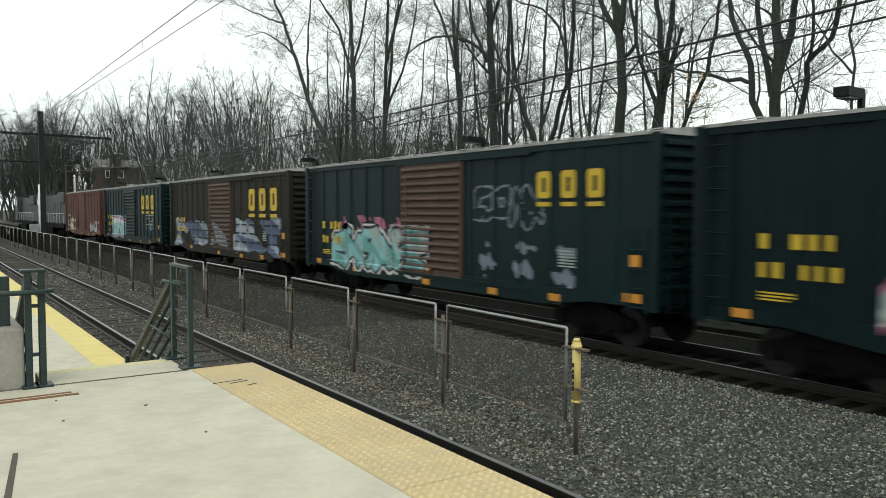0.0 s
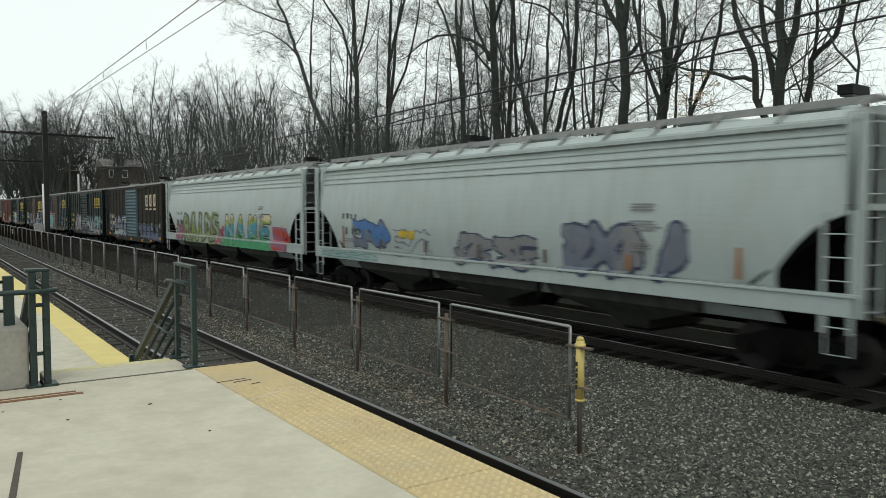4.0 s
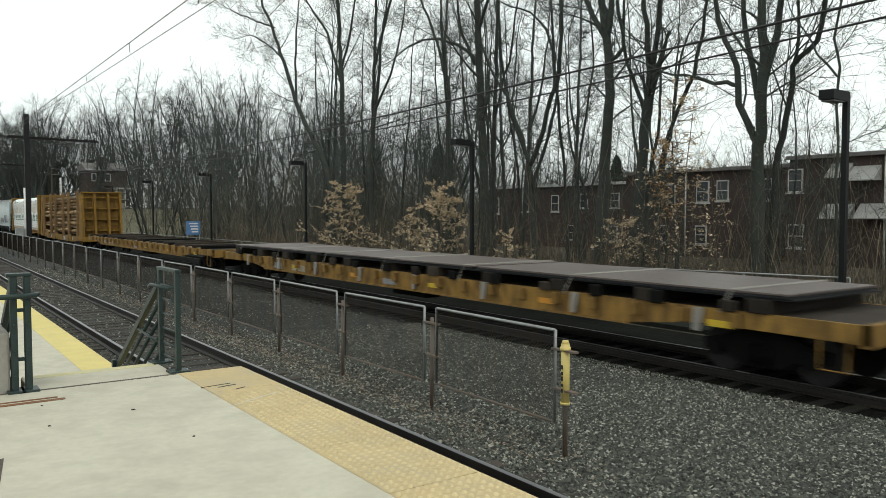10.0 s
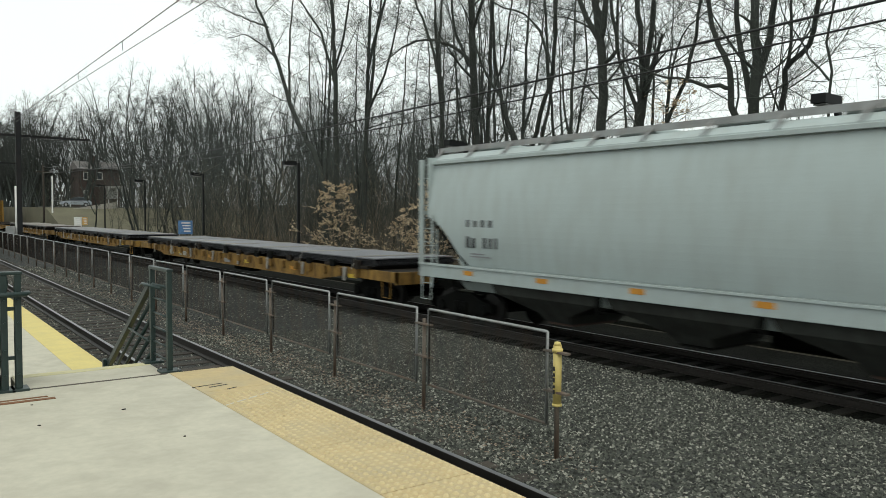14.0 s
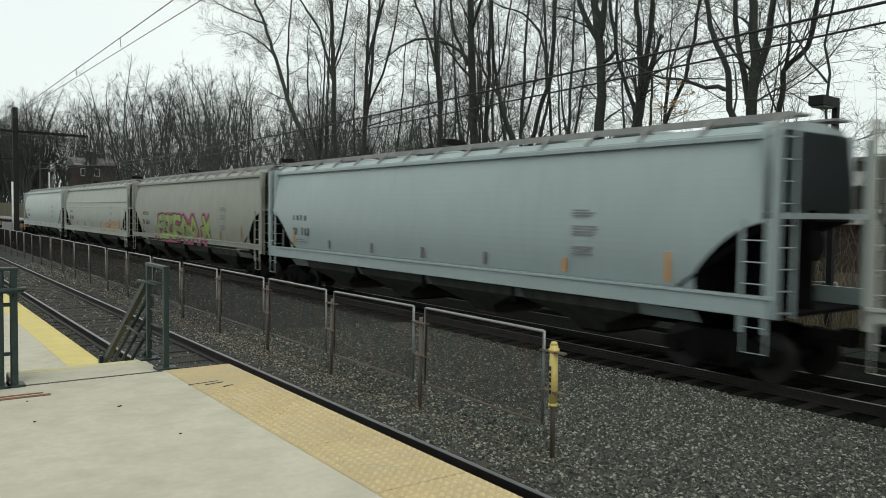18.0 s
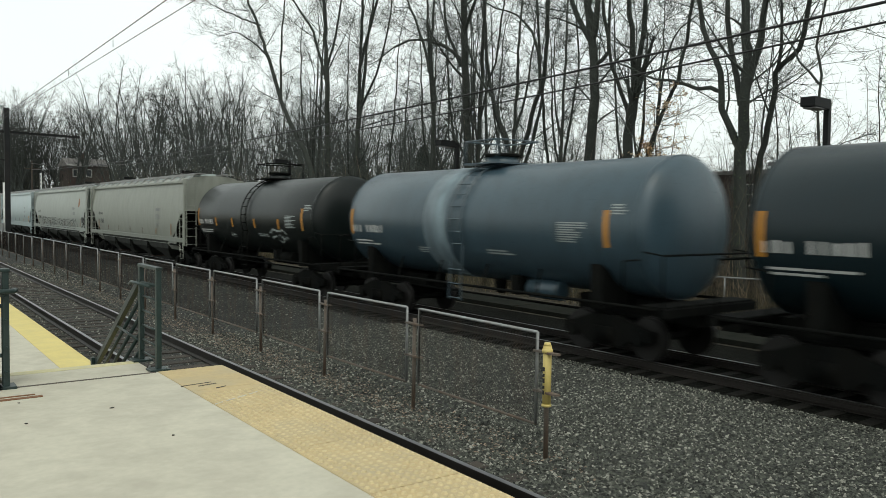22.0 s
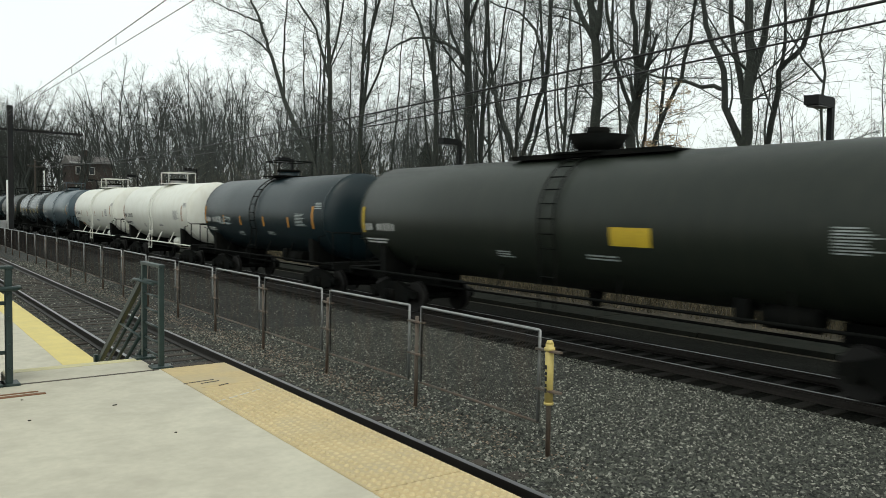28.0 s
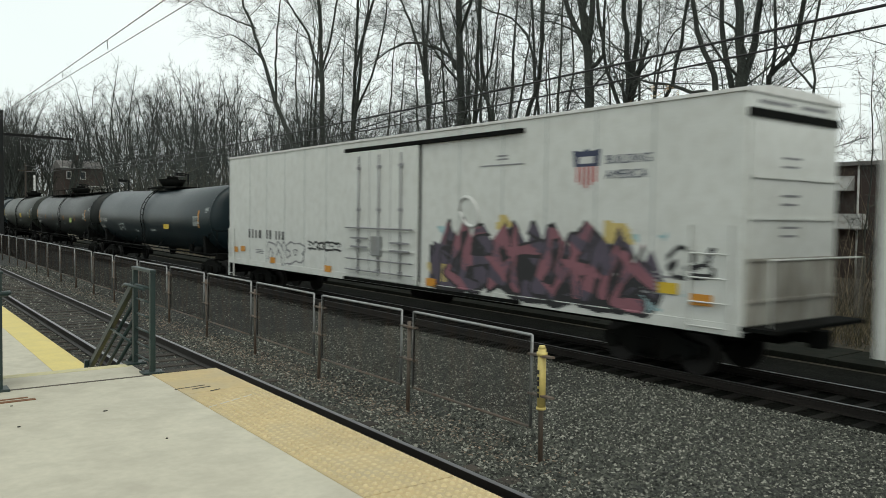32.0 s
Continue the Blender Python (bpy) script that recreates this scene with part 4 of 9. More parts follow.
def sprout(rng, p, d, length, r, depth, last, out, kids, r_min=0.007, open_=(26, 52)):
    """A side limb that sweeps upwards as it goes, with its own side limbs."""
    n = (max(4, int(length / 0.8)), max(3, int(length / 0.8)), 3, 2, 1)[min(depth, 4)]
    if depth >= last or (depth > 2 and r_min > 0.012):
        n = 1
    step = length / n
    p, d = np.array(p, float), np.array(d, float)
    marks = sorted(rng.uniform(0.12, 0.98) for _ in range(kids[min(depth, len(kids) - 1)])) if depth < last else []
    m, turn = 0, rng.uniform(0, 6.28)
    bend = rng.normal(0, 0.05, 3)
    pts, rad = [p], [max(r_min, r)]
    for i in range(n):
        if rng.uniform() < 0.35:
            bend = rng.normal(0, 0.07, 3)
        d = d + bend + rng.normal(0, 0.06 + 0.025 * depth, 3) + np.array([0, 0, 0.075 * (1.0 - d[2])])
        d /= np.linalg.norm(d)
        p = p + d * step
        rb = max(r_min * 0.6, r * (1 - 0.80 * (i + 1) / n))
        pts.append(p)
        rad.append(rb)
        while m < len(marks) and marks[m] <= (i + 1) / n:
            f = marks[m]
            m += 1
            turn += 2.4 + rng.normal(0, 0.5)
            tilt = math.radians(rng.uniform(*open_))
            e = np.cross(d, [0.3, 0.2, 1.0] if abs(d[2]) < 0.95 else [1.0, 0, 0])
            e /= np.linalg.norm(e)
            side = e * math.cos(turn) + np.cross(d, e) * math.sin(turn)
            at = pts[-2] + (p - pts[-2]) * (f * n - i)
            sprout(rng, at, d * math.cos(tilt) + side * math.sin(tilt), length * (rng.uniform(0.34, 0.60) if depth < 2 else rng.uniform(0.45, 0.80)) * (1.15 - 0.55 * f), max(r_min, rb * rng.uniform(0.5, 0.72)), depth + 1, last, out, kids, r_min, open_)
    out.append((np.array(pts), np.array(rad)))


def smooth_line(ctrl, step=0.7):
    """A rounded line through a few bends."""
    c = [np.array(q, float) for q in ctrl]
    c = [2 * c[0] - c[1]] + c + [2 * c[-1] - c[-2]]
    pts = []
    for i in range(1, len(c) - 2):
        k = max(2, int(np.linalg.norm(c[i + 1] - c[i]) / step))
        for t in np.arange(k) / k:
            pts.append(0.5 * (2 * c[i] + (c[i + 1] - c[i - 1]) * t + (2 * c[i - 1] - 5 * c[i] + 4 * c[i + 1] - c[i + 2]) * t * t + (3 * c[i] - c[i - 1] - 3 * c[i + 1] + c[i + 2]) * t ** 3))
    pts.append(c[-2])
    return np.array(pts)


def bare_tree(seed, limbs, label, at, ivy=0.0, kids=(6, 6, 3), last=4, r_min=0.007, twig="twig", group="", boughs=0.95, reach=(2.2, 4.8), clear=3.0, trunk_cut=0.05, tip=4.0, sway=0.25, girth=0.86):
    """A leafless tree. Each limb: the bends that it passes, as (y, z) from the foot, and its thickness at both ends."""
    rng = np.random.default_rng(seed)
    out = []
    for bends, r0, r1 in limbs:
        drift, foot_x = rng.normal(0, sway), 0.0
        if bends[0][1] >= 1:
            laid = np.concatenate([b[0] for b in out if b[1][0] > 0.05])
            foot_x = laid[int(np.argmin(np.hypot(laid[:, 1] - bends[0][0], laid[:, 2] - bends[0][1])))][0]
        line = smooth_line([(foot_x + drift * (z - bends[0][1]) / 6.0, y, z) for y, z in bends])
        line[2:-1] += rng.normal(0, 0.035, line[2:-1].shape)
        grows = line[0][2] < 1
        if grows:
            line[0][2] -= 0.4
        run = np.concatenate([[0], np.cumsum(np.linalg.norm(np.diff(line, axis=0), axis=1))])
        f = run / run[-1]
        rad = r0 + (r1 - r0) * f
        if grows:
            rad[0] *= 1.4
            rad[1] *= 1.12
        rad = rad * girth
        out.append((line, rad))
        turn = rng.uniform(0, 6.28)
        for s in np.arange(0.4, run[-1], 1.0 / boughs):
            s = s + rng.uniform(0, 0.8 / boughs)
            if s >= run[-1]:
                break
            k = int(np.searchsorted(run, s)) - 1
            p = line[k] + (line[k + 1] - line[k]) * (s - run[k]) / (run[k + 1] - run[k])
            if p[2] < clear:
                continue
            d = line[k + 1] - line[k]
            d /= np.linalg.norm(d)
            turn += 2.4 + rng.normal(0, 0.6)
            tilt = math.radians(rng.uniform(34, 72))
            e = np.cross(d, [1.0, 0.2, 0.1])
            e /= np.linalg.norm(e)
            side = e * math.cos(turn) + np.cross(d, e) * math.sin(turn)
            sprout(rng, p, d * math.cos(tilt) + side * math.sin(tilt), rng.uniform(*reach) * (1.15 - 0.45 * f[k]), max(0.02, rad[k] * rng.uniform(0.16, 0.40)), 1, last, out, (0,) + kids, r_min)
        if tip:
            end = line[-1] - line[-2]
            sprout(rng, line[-1], end / np.linalg.norm(end), tip, r1, 1, last, out, (0,) + kids, r_min)
    thick = [b for b in out if b[1][0] >= trunk_cut]
    thin = [b for b in out if b[1][0] < trunk_cut]
    t = thing("tree", label, "tree", group, at=at)
    part("trunk", branches_mesh("trunk", thick, "bark"), None, t)
    part("crown", branches_mesh("crown", thin, twig), None, t, "fine bare twigs")
    if ivy:
        part("ivy", ivy_patch(rng, as_segments(thick), ivy), None, t, "dark green ivy leaves")
    return t


GZ = -0.5
# trees that stand out along the bank; x is away from the tracks, y along them
bare_tree(1, [([(0, 0), (0.2, 4.0), (0.6, 8.8), (0.9, 12.4), (1.5, 18), (1.4, 21)], 0.31, 0.14), ([(0.9, 11.1), (2.6, 12.2), (5.0, 12.9), (7.4, 12.9), (9.3, 12.4)], 0.12, 0.03), ([(1.1, 10.9), (2.6, 13.3), (3.1, 16.4)], 0.11, 0.05), ([(0.9, 12.6), (-0.6, 15.5), (-1.0, 19)], 0.11, 0.05)],
          "tall straight bare tree with one limb arching sideways", pose(25, 31.7, GZ), ivy=4.5, clear=5)
bare_tree(2, [([(0, 0), (0.1, 5.3), (0.0, 9.7), (-0.2, 14.0), (-0.5, 17)], 0.17, 0.08), ([(0.0, 8), (-1.4, 11.5), (-2.0, 15)], 0.08, 0.04)], "slim bare tree beside a thicker one", pose(25.7, 31.9, GZ), clear=5)
bare_tree(3, [([(0, 0), (0.4, 10.1), (1.2, 11.9), (2.6, 14.6), (4.9, 17.5)], 0.19, 0.07), ([(0.4, 9.1), (0.8, 13.2), (0.5, 18.5)], 0.12, 0.06)], "bare tree with a straight stem and a slanting limb", pose(27, 38.6, GZ), clear=5)
bare_tree(4, [([(0, 0), (0.2, 8.1), (0.5, 11.9), (0.8, 17.1)], 0.14, 0.06)], "slender straight bare tree", pose(26, 36.0, GZ), clear=5)
bare_tree(5, [([(0, 0), (-0.3, 6.1), (-0.5, 12.0), (-0.3, 17.9), (-0.2, 22)], 0.27, 0.12), ([(-0.4, 12.2), (1.5, 15.9), (3.8, 18.1), (5.7, 20)], 0.13, 0.05), ([(-0.5, 13), (-2.3, 16.5), (-2.8, 20)], 0.10, 0.05)], "tall bare tree forking high up", pose(26, 49.2, GZ), clear=6, reach=(2.6, 5.6), boughs=1.05)
bare_tree(6, [([(0, 0), (0.1, 12.0), (0.2, 17.9), (0.5, 21.8)], 0.22, 0.09), ([(0.1, 13.5), (-1.6, 17.0), (-2.2, 21)], 0.10, 0.05)], "tall bare tree with a slender trunk", pose(27.4, 48.1, GZ), clear=6, reach=(2.6, 5.6), boughs=1.05)
bare_tree(7, [([(0, 0), (-0.3, 7.8), (-1.1, 11.4), (-1.6, 14.6), (-3.3, 17.4), (-4.0, 20)], 0.20, 0.07), ([(-0.8, 10.0), (-3.0, 12.6), (-4.2, 15.5)], 0.10, 0.05)], "bare tree curving sideways", pose(26, 45.5, GZ), clear=5, reach=(2.4, 5.2), boughs=1.0)
bare_tree(8, [([(0, 0), (0.4, 6.1), (3.9, 10.3), (6.2, 14.4), (8.2, 17.7), (10.3, 20.8)], 0.27, 0.09), ([(7.4, 17.1), (11.6, 18.5), (16.5, 20.3), (21.3, 22.3)], 0.09, 0.02), ([(6.2, 14.6), (11.6, 17.2), (16.5, 17.9)], 0.08, 0.02), ([(4.4, 11), (5.0, 15), (4.6, 19)], 0.11, 0.05)], "bare tree leaning far along the line", pose(25, 48.6, GZ), clear=6, reach=(2.2, 4.6), boughs=0.95)
bare_tree(9, [([(0, 0), (0.3, 3.4), (0.4, 5.4), (0.9, 6.8), (1.5, 8.2), (2.4, 9.4), (3.4, 10.8)], 0.19, 0.06), ([(0.4, 5.4), (-0.3, 6.3), (-0.8, 7.7), (-1.4, 8.9), (-1.9, 10.6), (-2.0, 14.5)], 0.14, 0.06), ([(-1.4, 8.7), (-1.1, 10.5), (-0.5, 11.7), (0.7, 12.7), (2.2, 13.3)], 0.10, 0.04)],
          "bare tree forked like a Y with an arching limb", pose(25, 27.8, GZ), clear=4.5)
bare_tree(10, [([(0, 0), (0.2, 5.1), (0.5, 9.1), (0.8, 13.1), (1.1, 16)], 0.10, 0.05)], "slender young bare tree", pose(26, 26.6, GZ), clear=3)
bare_tree(11, [([(0, 0), (0.2, 5.1), (-0.3, 7.6), (-0.7, 9.6), (-0.5, 12)], 0.09, 0.04)], "slender young bare tree with a crooked stem", pose(26, 25.9, GZ), clear=3)
bare_tree(12, [([(0, 0), (-0.3, 4.9), (-0.5, 7.3), (-0.5, 9.7), (-0.3, 10.9)], 0.33, 0.20), ([(-0.3, 10.6), (0.5, 11.8), (1.0, 13.1), (1.3, 16)], 0.15, 0.07), ([(-0.4, 10.6), (-0.6, 11.6), (-0.4, 14.0), (-0.5, 17)], 0.16, 0.07), ([(-0.5, 9.5), (-1.3, 10.0), (-1.0, 11.5), (-0.7, 13.4)], 0.11, 0.06)], "thick bare tree forking above the wires", pose(25, 23.8, GZ), clear=6)
bare_tree(13, [([(0, 0), (-0.1, 4.8), (-0.2, 7.1)], 0.30, 0.23), ([(-0.2, 7.0), (0.3, 8.4), (0.9, 9.5), (1.1, 11.1), (1.0, 13)], 0.11, 0.05), ([(-0.2, 7.0), (-0.3, 9.0), (0.0, 10.9), (0.3, 13.7), (0.4, 17)], 0.16, 0.07), ([(-0.3, 7.4), (-0.6, 9.6), (-0.8, 11.6), (-0.9, 15)], 0.15, 0.07)], "thick bare tree parting into upright stems", pose(25, 21.9, GZ), clear=6, tip=3.5)
bare_tree(14, [([(0, 0), (-0.5, 3.6), (-1.6, 7.1), (-2.3, 8.4), (-2.6, 9.8), (-3.1, 12.5)], 0.13, 0.06), ([(-1.4, 6.9), (-1.7, 8.9), (-2.1, 9.9), (-2.9, 10.5)], 0.08, 0.03)], "slim bare tree slanting upward", pose(24.8, 21.3, GZ), clear=5)
bare_tree(15, [([(0, 0), (0.0, 4.6), (-0.1, 5.9), (-0.2, 8.4), (-0.1, 10.3), (0.0, 14)], 0.32, 0.10), ([(0.1, 5.6), (0.7, 6.9), (0.9, 8.2), (1.4, 9.3), (1.9, 10.8), (2.2, 13)], 0.15, 0.07), ([(0.0, 7.0), (0.4, 8.9), (0.7, 10.1), (0.9, 13)], 0.13, 0.07), ([(-0.1, 7.1), (-0.5, 8.7), (-0.8, 9.8), (-1.0, 12.5)], 0.17, 0.08), ([(0.9, 7.6), (1.3, 7.7), (2.4, 8.0), (3.7, 8.4), (4.8, 8.9)], 0.10, 0.04)],
          "large ivy-clad bare tree parting into heavy limbs", pose(24.5, 15.8, GZ), ivy=6.2, clear=6.5, tip=3.0, sway=0.12)
bare_tree(16, [([(0, 0), (-0.3, 4.6), (-0.5, 5.7), (-0.8, 6.8), (-0.9, 8.0), (-1.5, 8.5), (-1.9, 9.2), (-2.2, 11.5)], 0.16, 0.08), ([(-0.9, 8.0), (-1.1, 8.9), (-1.0, 10.5)], 0.08, 0.05)], "bare tree with a crooked stem beside the ivy-clad one", pose(25, 15.8, GZ), ivy=3.0, clear=6, sway=0.1)
bare_tree(17, [([(0, 0), (0.2, 5.3), (0.3, 7.5), (0.4, 8.5), (0.3, 9.7), (0.2, 12)], 0.065, 0.04), ([(0.3, 7.3), (0.9, 8.1), (1.4, 8.9), (1.9, 9.7)], 0.045, 0.02)], "slim young bare tree behind a lamp", pose(23.5, 12.5, GZ), clear=4.5, boughs=0.5)
bare_tree(18, [([(0, 0), (0.1, 3.5), (-0.2, 6.5), (0.2, 9.0)], 0.06, 0.03)], "thin young bare tree at the wood's edge", pose(25, 10.6, GZ), clear=2.5, boughs=0.8, reach=(1.4, 3.0))

# trees of the wood behind, in a few kinds
WOOD = "wood beside the line"
FOOT = pose(0, 0, 0)
kinds = [
    bare_tree(31, [([(0, 0), (0.3, 8), (0.2, 14), (0.6, 19)], 0.19, 0.05), ([(0.3, 8), (2.0, 11), (2.6, 15)], 0.10, 0.04)], "bare tree in the wood beside the line", FOOT, group=WOOD, kids=(6, 5, 1), r_min=0.010, twig="far_twig", boughs=0.65, clear=5, trunk_cut=0.07),
    bare_tree(32, [([(0, 0), (-0.4, 7), (0.2, 12), (0.1, 18)], 0.16, 0.05)], "slim bare tree in the wood beside the line", FOOT, group=WOOD, kids=(6, 5, 1), r_min=0.010, twig="far_twig", boughs=0.8, clear=4, trunk_cut=0.07),
    bare_tree(33, [([(0, 0), (0.1, 5), (1.6, 10), (2.2, 17)], 0.20, 0.05), ([(0.1, 4.8), (-1.4, 10), (-1.7, 17)], 0.13, 0.05)], "bare forked tree in the wood beside the line", FOOT, group=WOOD, kids=(6, 5, 1), r_min=0.010, twig="far_twig", boughs=0.55, clear=5, trunk_cut=0.07),
    bare_tree(34, [([(0, 0), (0.2, 4), (-0.2, 8), (0.3, 12)], 0.09, 0.03), ([(0.1, 0.5), (-0.9, 4), (-1.2, 9)], 0.06, 0.03)], "young bare tree in the wood beside the line", FOOT, group=WOOD, kids=(5, 5, 1), r_min=0.009, twig="far_twig", boughs=0.7, reach=(1.6, 3.6), clear=1.2, trunk_cut=0.06),
    bare_tree(35, [([(0, 0), (0.3, 4), (-0.3, 8), (0.4, 13)], 0.19, 0.05), ([(0.2, 3.5), (2.0, 6.5), (4.4, 11)], 0.11, 0.04), ([(0.1, 4.5), (-2.0, 7.5), (-4.0, 11)], 0.10, 0.04), ([(0, 6), (1.2, 9), (1.6, 13)], 0.08, 0.04)], "spreading bare tree in the far wood", FOOT, group="far wood", kids=(5, 5, 1), r_min=0.013, twig="far_twig", boughs=0.5, clear=3.0, trunk_cut=0.09, reach=(2.6, 5.2), sway=1.4),
    bare_tree(36, [([(0, 0), (-0.3, 5), (0.4, 9), (-0.2, 14)], 0.18, 0.05), ([(-0.1, 4), (1.8, 8), (2.2, 12.5)], 0.10, 0.04), ([(-0.2, 5), (-2.4, 8), (-2.9, 12)], 0.09, 0.04)], "dense bare tree in the far wood", FOOT, group="far wood", kids=(5, 5, 1), r_min=0.013, twig="far_twig", boughs=0.6, clear=2.0, trunk_cut=0.09, reach=(2.4, 4.8), sway=1.4),
]
wr = np.random.default_rng(77)


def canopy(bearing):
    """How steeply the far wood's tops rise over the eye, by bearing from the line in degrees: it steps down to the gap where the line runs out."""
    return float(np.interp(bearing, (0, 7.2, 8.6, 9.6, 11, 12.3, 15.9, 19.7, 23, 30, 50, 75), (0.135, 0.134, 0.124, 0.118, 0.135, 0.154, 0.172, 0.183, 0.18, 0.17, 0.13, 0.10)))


spots = [(29, 57, 0, 1.0), (31, 62, 1, 1.0), (26, 66, 3, 1.0), (28, 72, 2, 0.8), (25, 80, 3, 1.1)]
for i in range(20):
    spots.append((wr.uniform(29, 52), wr.uniform(18, 66), int(wr.integers(0, 4)), wr.uniform(0.75, 1.05)))
for i in range(16):
    spots.append((wr.uniform(29, 39), wr.uniform(24, 60), int(wr.integers(0, 3)), wr.uniform(0.7, 1.0)))
for i in range(26):
    spots.append((wr.uniform(24, 36), wr.uniform(44, 104), 3, wr.uniform(0.55, 0.95)))
for i in range(34):
    spots.append((wr.uniform(26, 40), wr.uniform(9, 36), 3, wr.uniform(0.35, 0.75)))
for i in range(64):
    dist, bearing = wr.uniform(76, 128), wr.uniform(24, 60)
    spots.append((dist * math.sin(radians(bearing)), dist * math.cos(radians(bearing)), 4 + i % 2, (dist * (0.14 if bearing < 47 else 0.075) * wr.uniform(0.55, 1.1) + 3.0) / 18.5))
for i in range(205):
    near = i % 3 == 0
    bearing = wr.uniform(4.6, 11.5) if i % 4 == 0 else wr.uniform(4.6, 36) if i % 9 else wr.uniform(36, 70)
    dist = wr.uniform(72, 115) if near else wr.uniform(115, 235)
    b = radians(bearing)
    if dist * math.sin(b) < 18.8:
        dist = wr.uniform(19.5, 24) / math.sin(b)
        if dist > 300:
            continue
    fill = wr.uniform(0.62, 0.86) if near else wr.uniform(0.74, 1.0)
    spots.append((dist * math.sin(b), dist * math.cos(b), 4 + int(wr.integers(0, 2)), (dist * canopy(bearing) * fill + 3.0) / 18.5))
for i in range(16):
    spots.append((wr.uniform(19.5, 36), wr.uniform(240, 340), 4 + i % 2, wr.uniform(1.2, 1.8)))
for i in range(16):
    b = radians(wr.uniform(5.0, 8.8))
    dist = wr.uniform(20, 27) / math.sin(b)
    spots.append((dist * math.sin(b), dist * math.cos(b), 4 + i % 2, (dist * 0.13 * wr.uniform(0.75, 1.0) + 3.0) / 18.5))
first, backwood = {}, []
for x, y, k, s in spots:
    if 40 < x < 60 and y < 66:
        x += 22
        s *= 0.8
    if 18 < x < 26 and 100 < y < 150:
        continue
    z = ground_height(x) + (3.3 if y > 124 and 18 < x < 60 and y < 176 else 0.0)
    m = pose(x, y, z - 0.05, wr.uniform(-3, 3), wr.uniform(-3, 3), wr.uniform(0, 360))
    if k in first and k > 3 and math.hypot(x, y) > 118:
        backwood.append((k, m @ Matrix.Scale(s, 4)))
        continue
    if k not in first:
        kinds[k].matrix_basis, first[k] = m @ Matrix.Scale(s, 4), s
    else:
        copy_thing(kinds[k], m @ Matrix.Scale(s / first[k], 4))


def build_backwood():
    """The hindmost trees of the wood, which run together, as one tangle of limbs and twigs."""
    verts, faces, mats, base = [], [], [], 0
    for k, m in backwood:
        for slot, piece in enumerate(kinds[k].children):
            me = piece.data
            co = np.empty(len(me.vertices) * 3, np.float32)
            me.vertices.foreach_get("co", co)
            turned = co.reshape(-1, 3) @ np.array(m.to_3x3()).T + np.array(m.translation)
            verts.append(turned)
            faces += [tuple(base + v for v in p.vertices) for p in me.polygons]
            mats += [slot] * len(me.polygons)
            base += len(co) // 3
    me = raw_mesh("far_wood", np.concatenate(verts), faces, "bark", True)
    me.materials.append(M["far_twig"])
    me.polygons.foreach_set("material_index", mats)
    tagged(new("far_wood", me), "grey mass of bare trees at the back of the wood", "wood", kind="stuff")


build_backwood()


def evergreen(seed, h):
    rng = np.random.default_rng(seed)
    t = thing("evergreen", "dark green evergreen among the bare trees", "tree", "evergreens")
    part("trunk", T([(0, 0, -0.5), (0, 0, h)], 0.16, 8, 0.02), "bark", t)
    verts, faces = [], []
    lobes = rng.uniform(0.45, 1.0, (14, 9))
    for _ in range(9000):
        f = rng.uniform(0.06, 1) ** 0.85
        a = rng.uniform(0, 6.28)
        lobe = lobes[int(f * 13.9), int((a + f * 4) % 6.28 / 6.28 * 8.99)]
        rad = ((1 - f) ** 0.7) * h * 0.36 * lobe * rng.uniform(0.1, 1) ** 0.6 + 0.1
        c = np.array([rad * math.cos(a), rad * math.sin(a), f * h + 0.12 * rad + rng.normal(0, 0.15)])
        u, w = rng.normal(0, 1, 3), rng.normal(0, 1, 3)
        u, w = u / np.linalg.norm(u) * rng.uniform(0.12, 0.34), w / np.linalg.norm(w) * 0.09
        b = len(verts)
        verts += [c - u, c + w, c + u]
        faces.append((b, b + 1, b + 2))
    part("crown", raw_mesh("needles", np.array(verts), faces, "evergreen"), None, t)
    return t


ev = evergreen(3, 11)
ev.matrix_basis = pose(50, 72, GZ) @ Matrix.Scale(0.95, 4)
for x, y, s in ((57, 52, 0.8), (52, 90, 1.1), (24.5, 192, 1.3), (29, 202, 1.3), (33, 215, 1.4)):
    copy_thing(ev, pose(x, y, ground_height(x), 0, 0, y * 13) @ Matrix.Scale(s, 4))


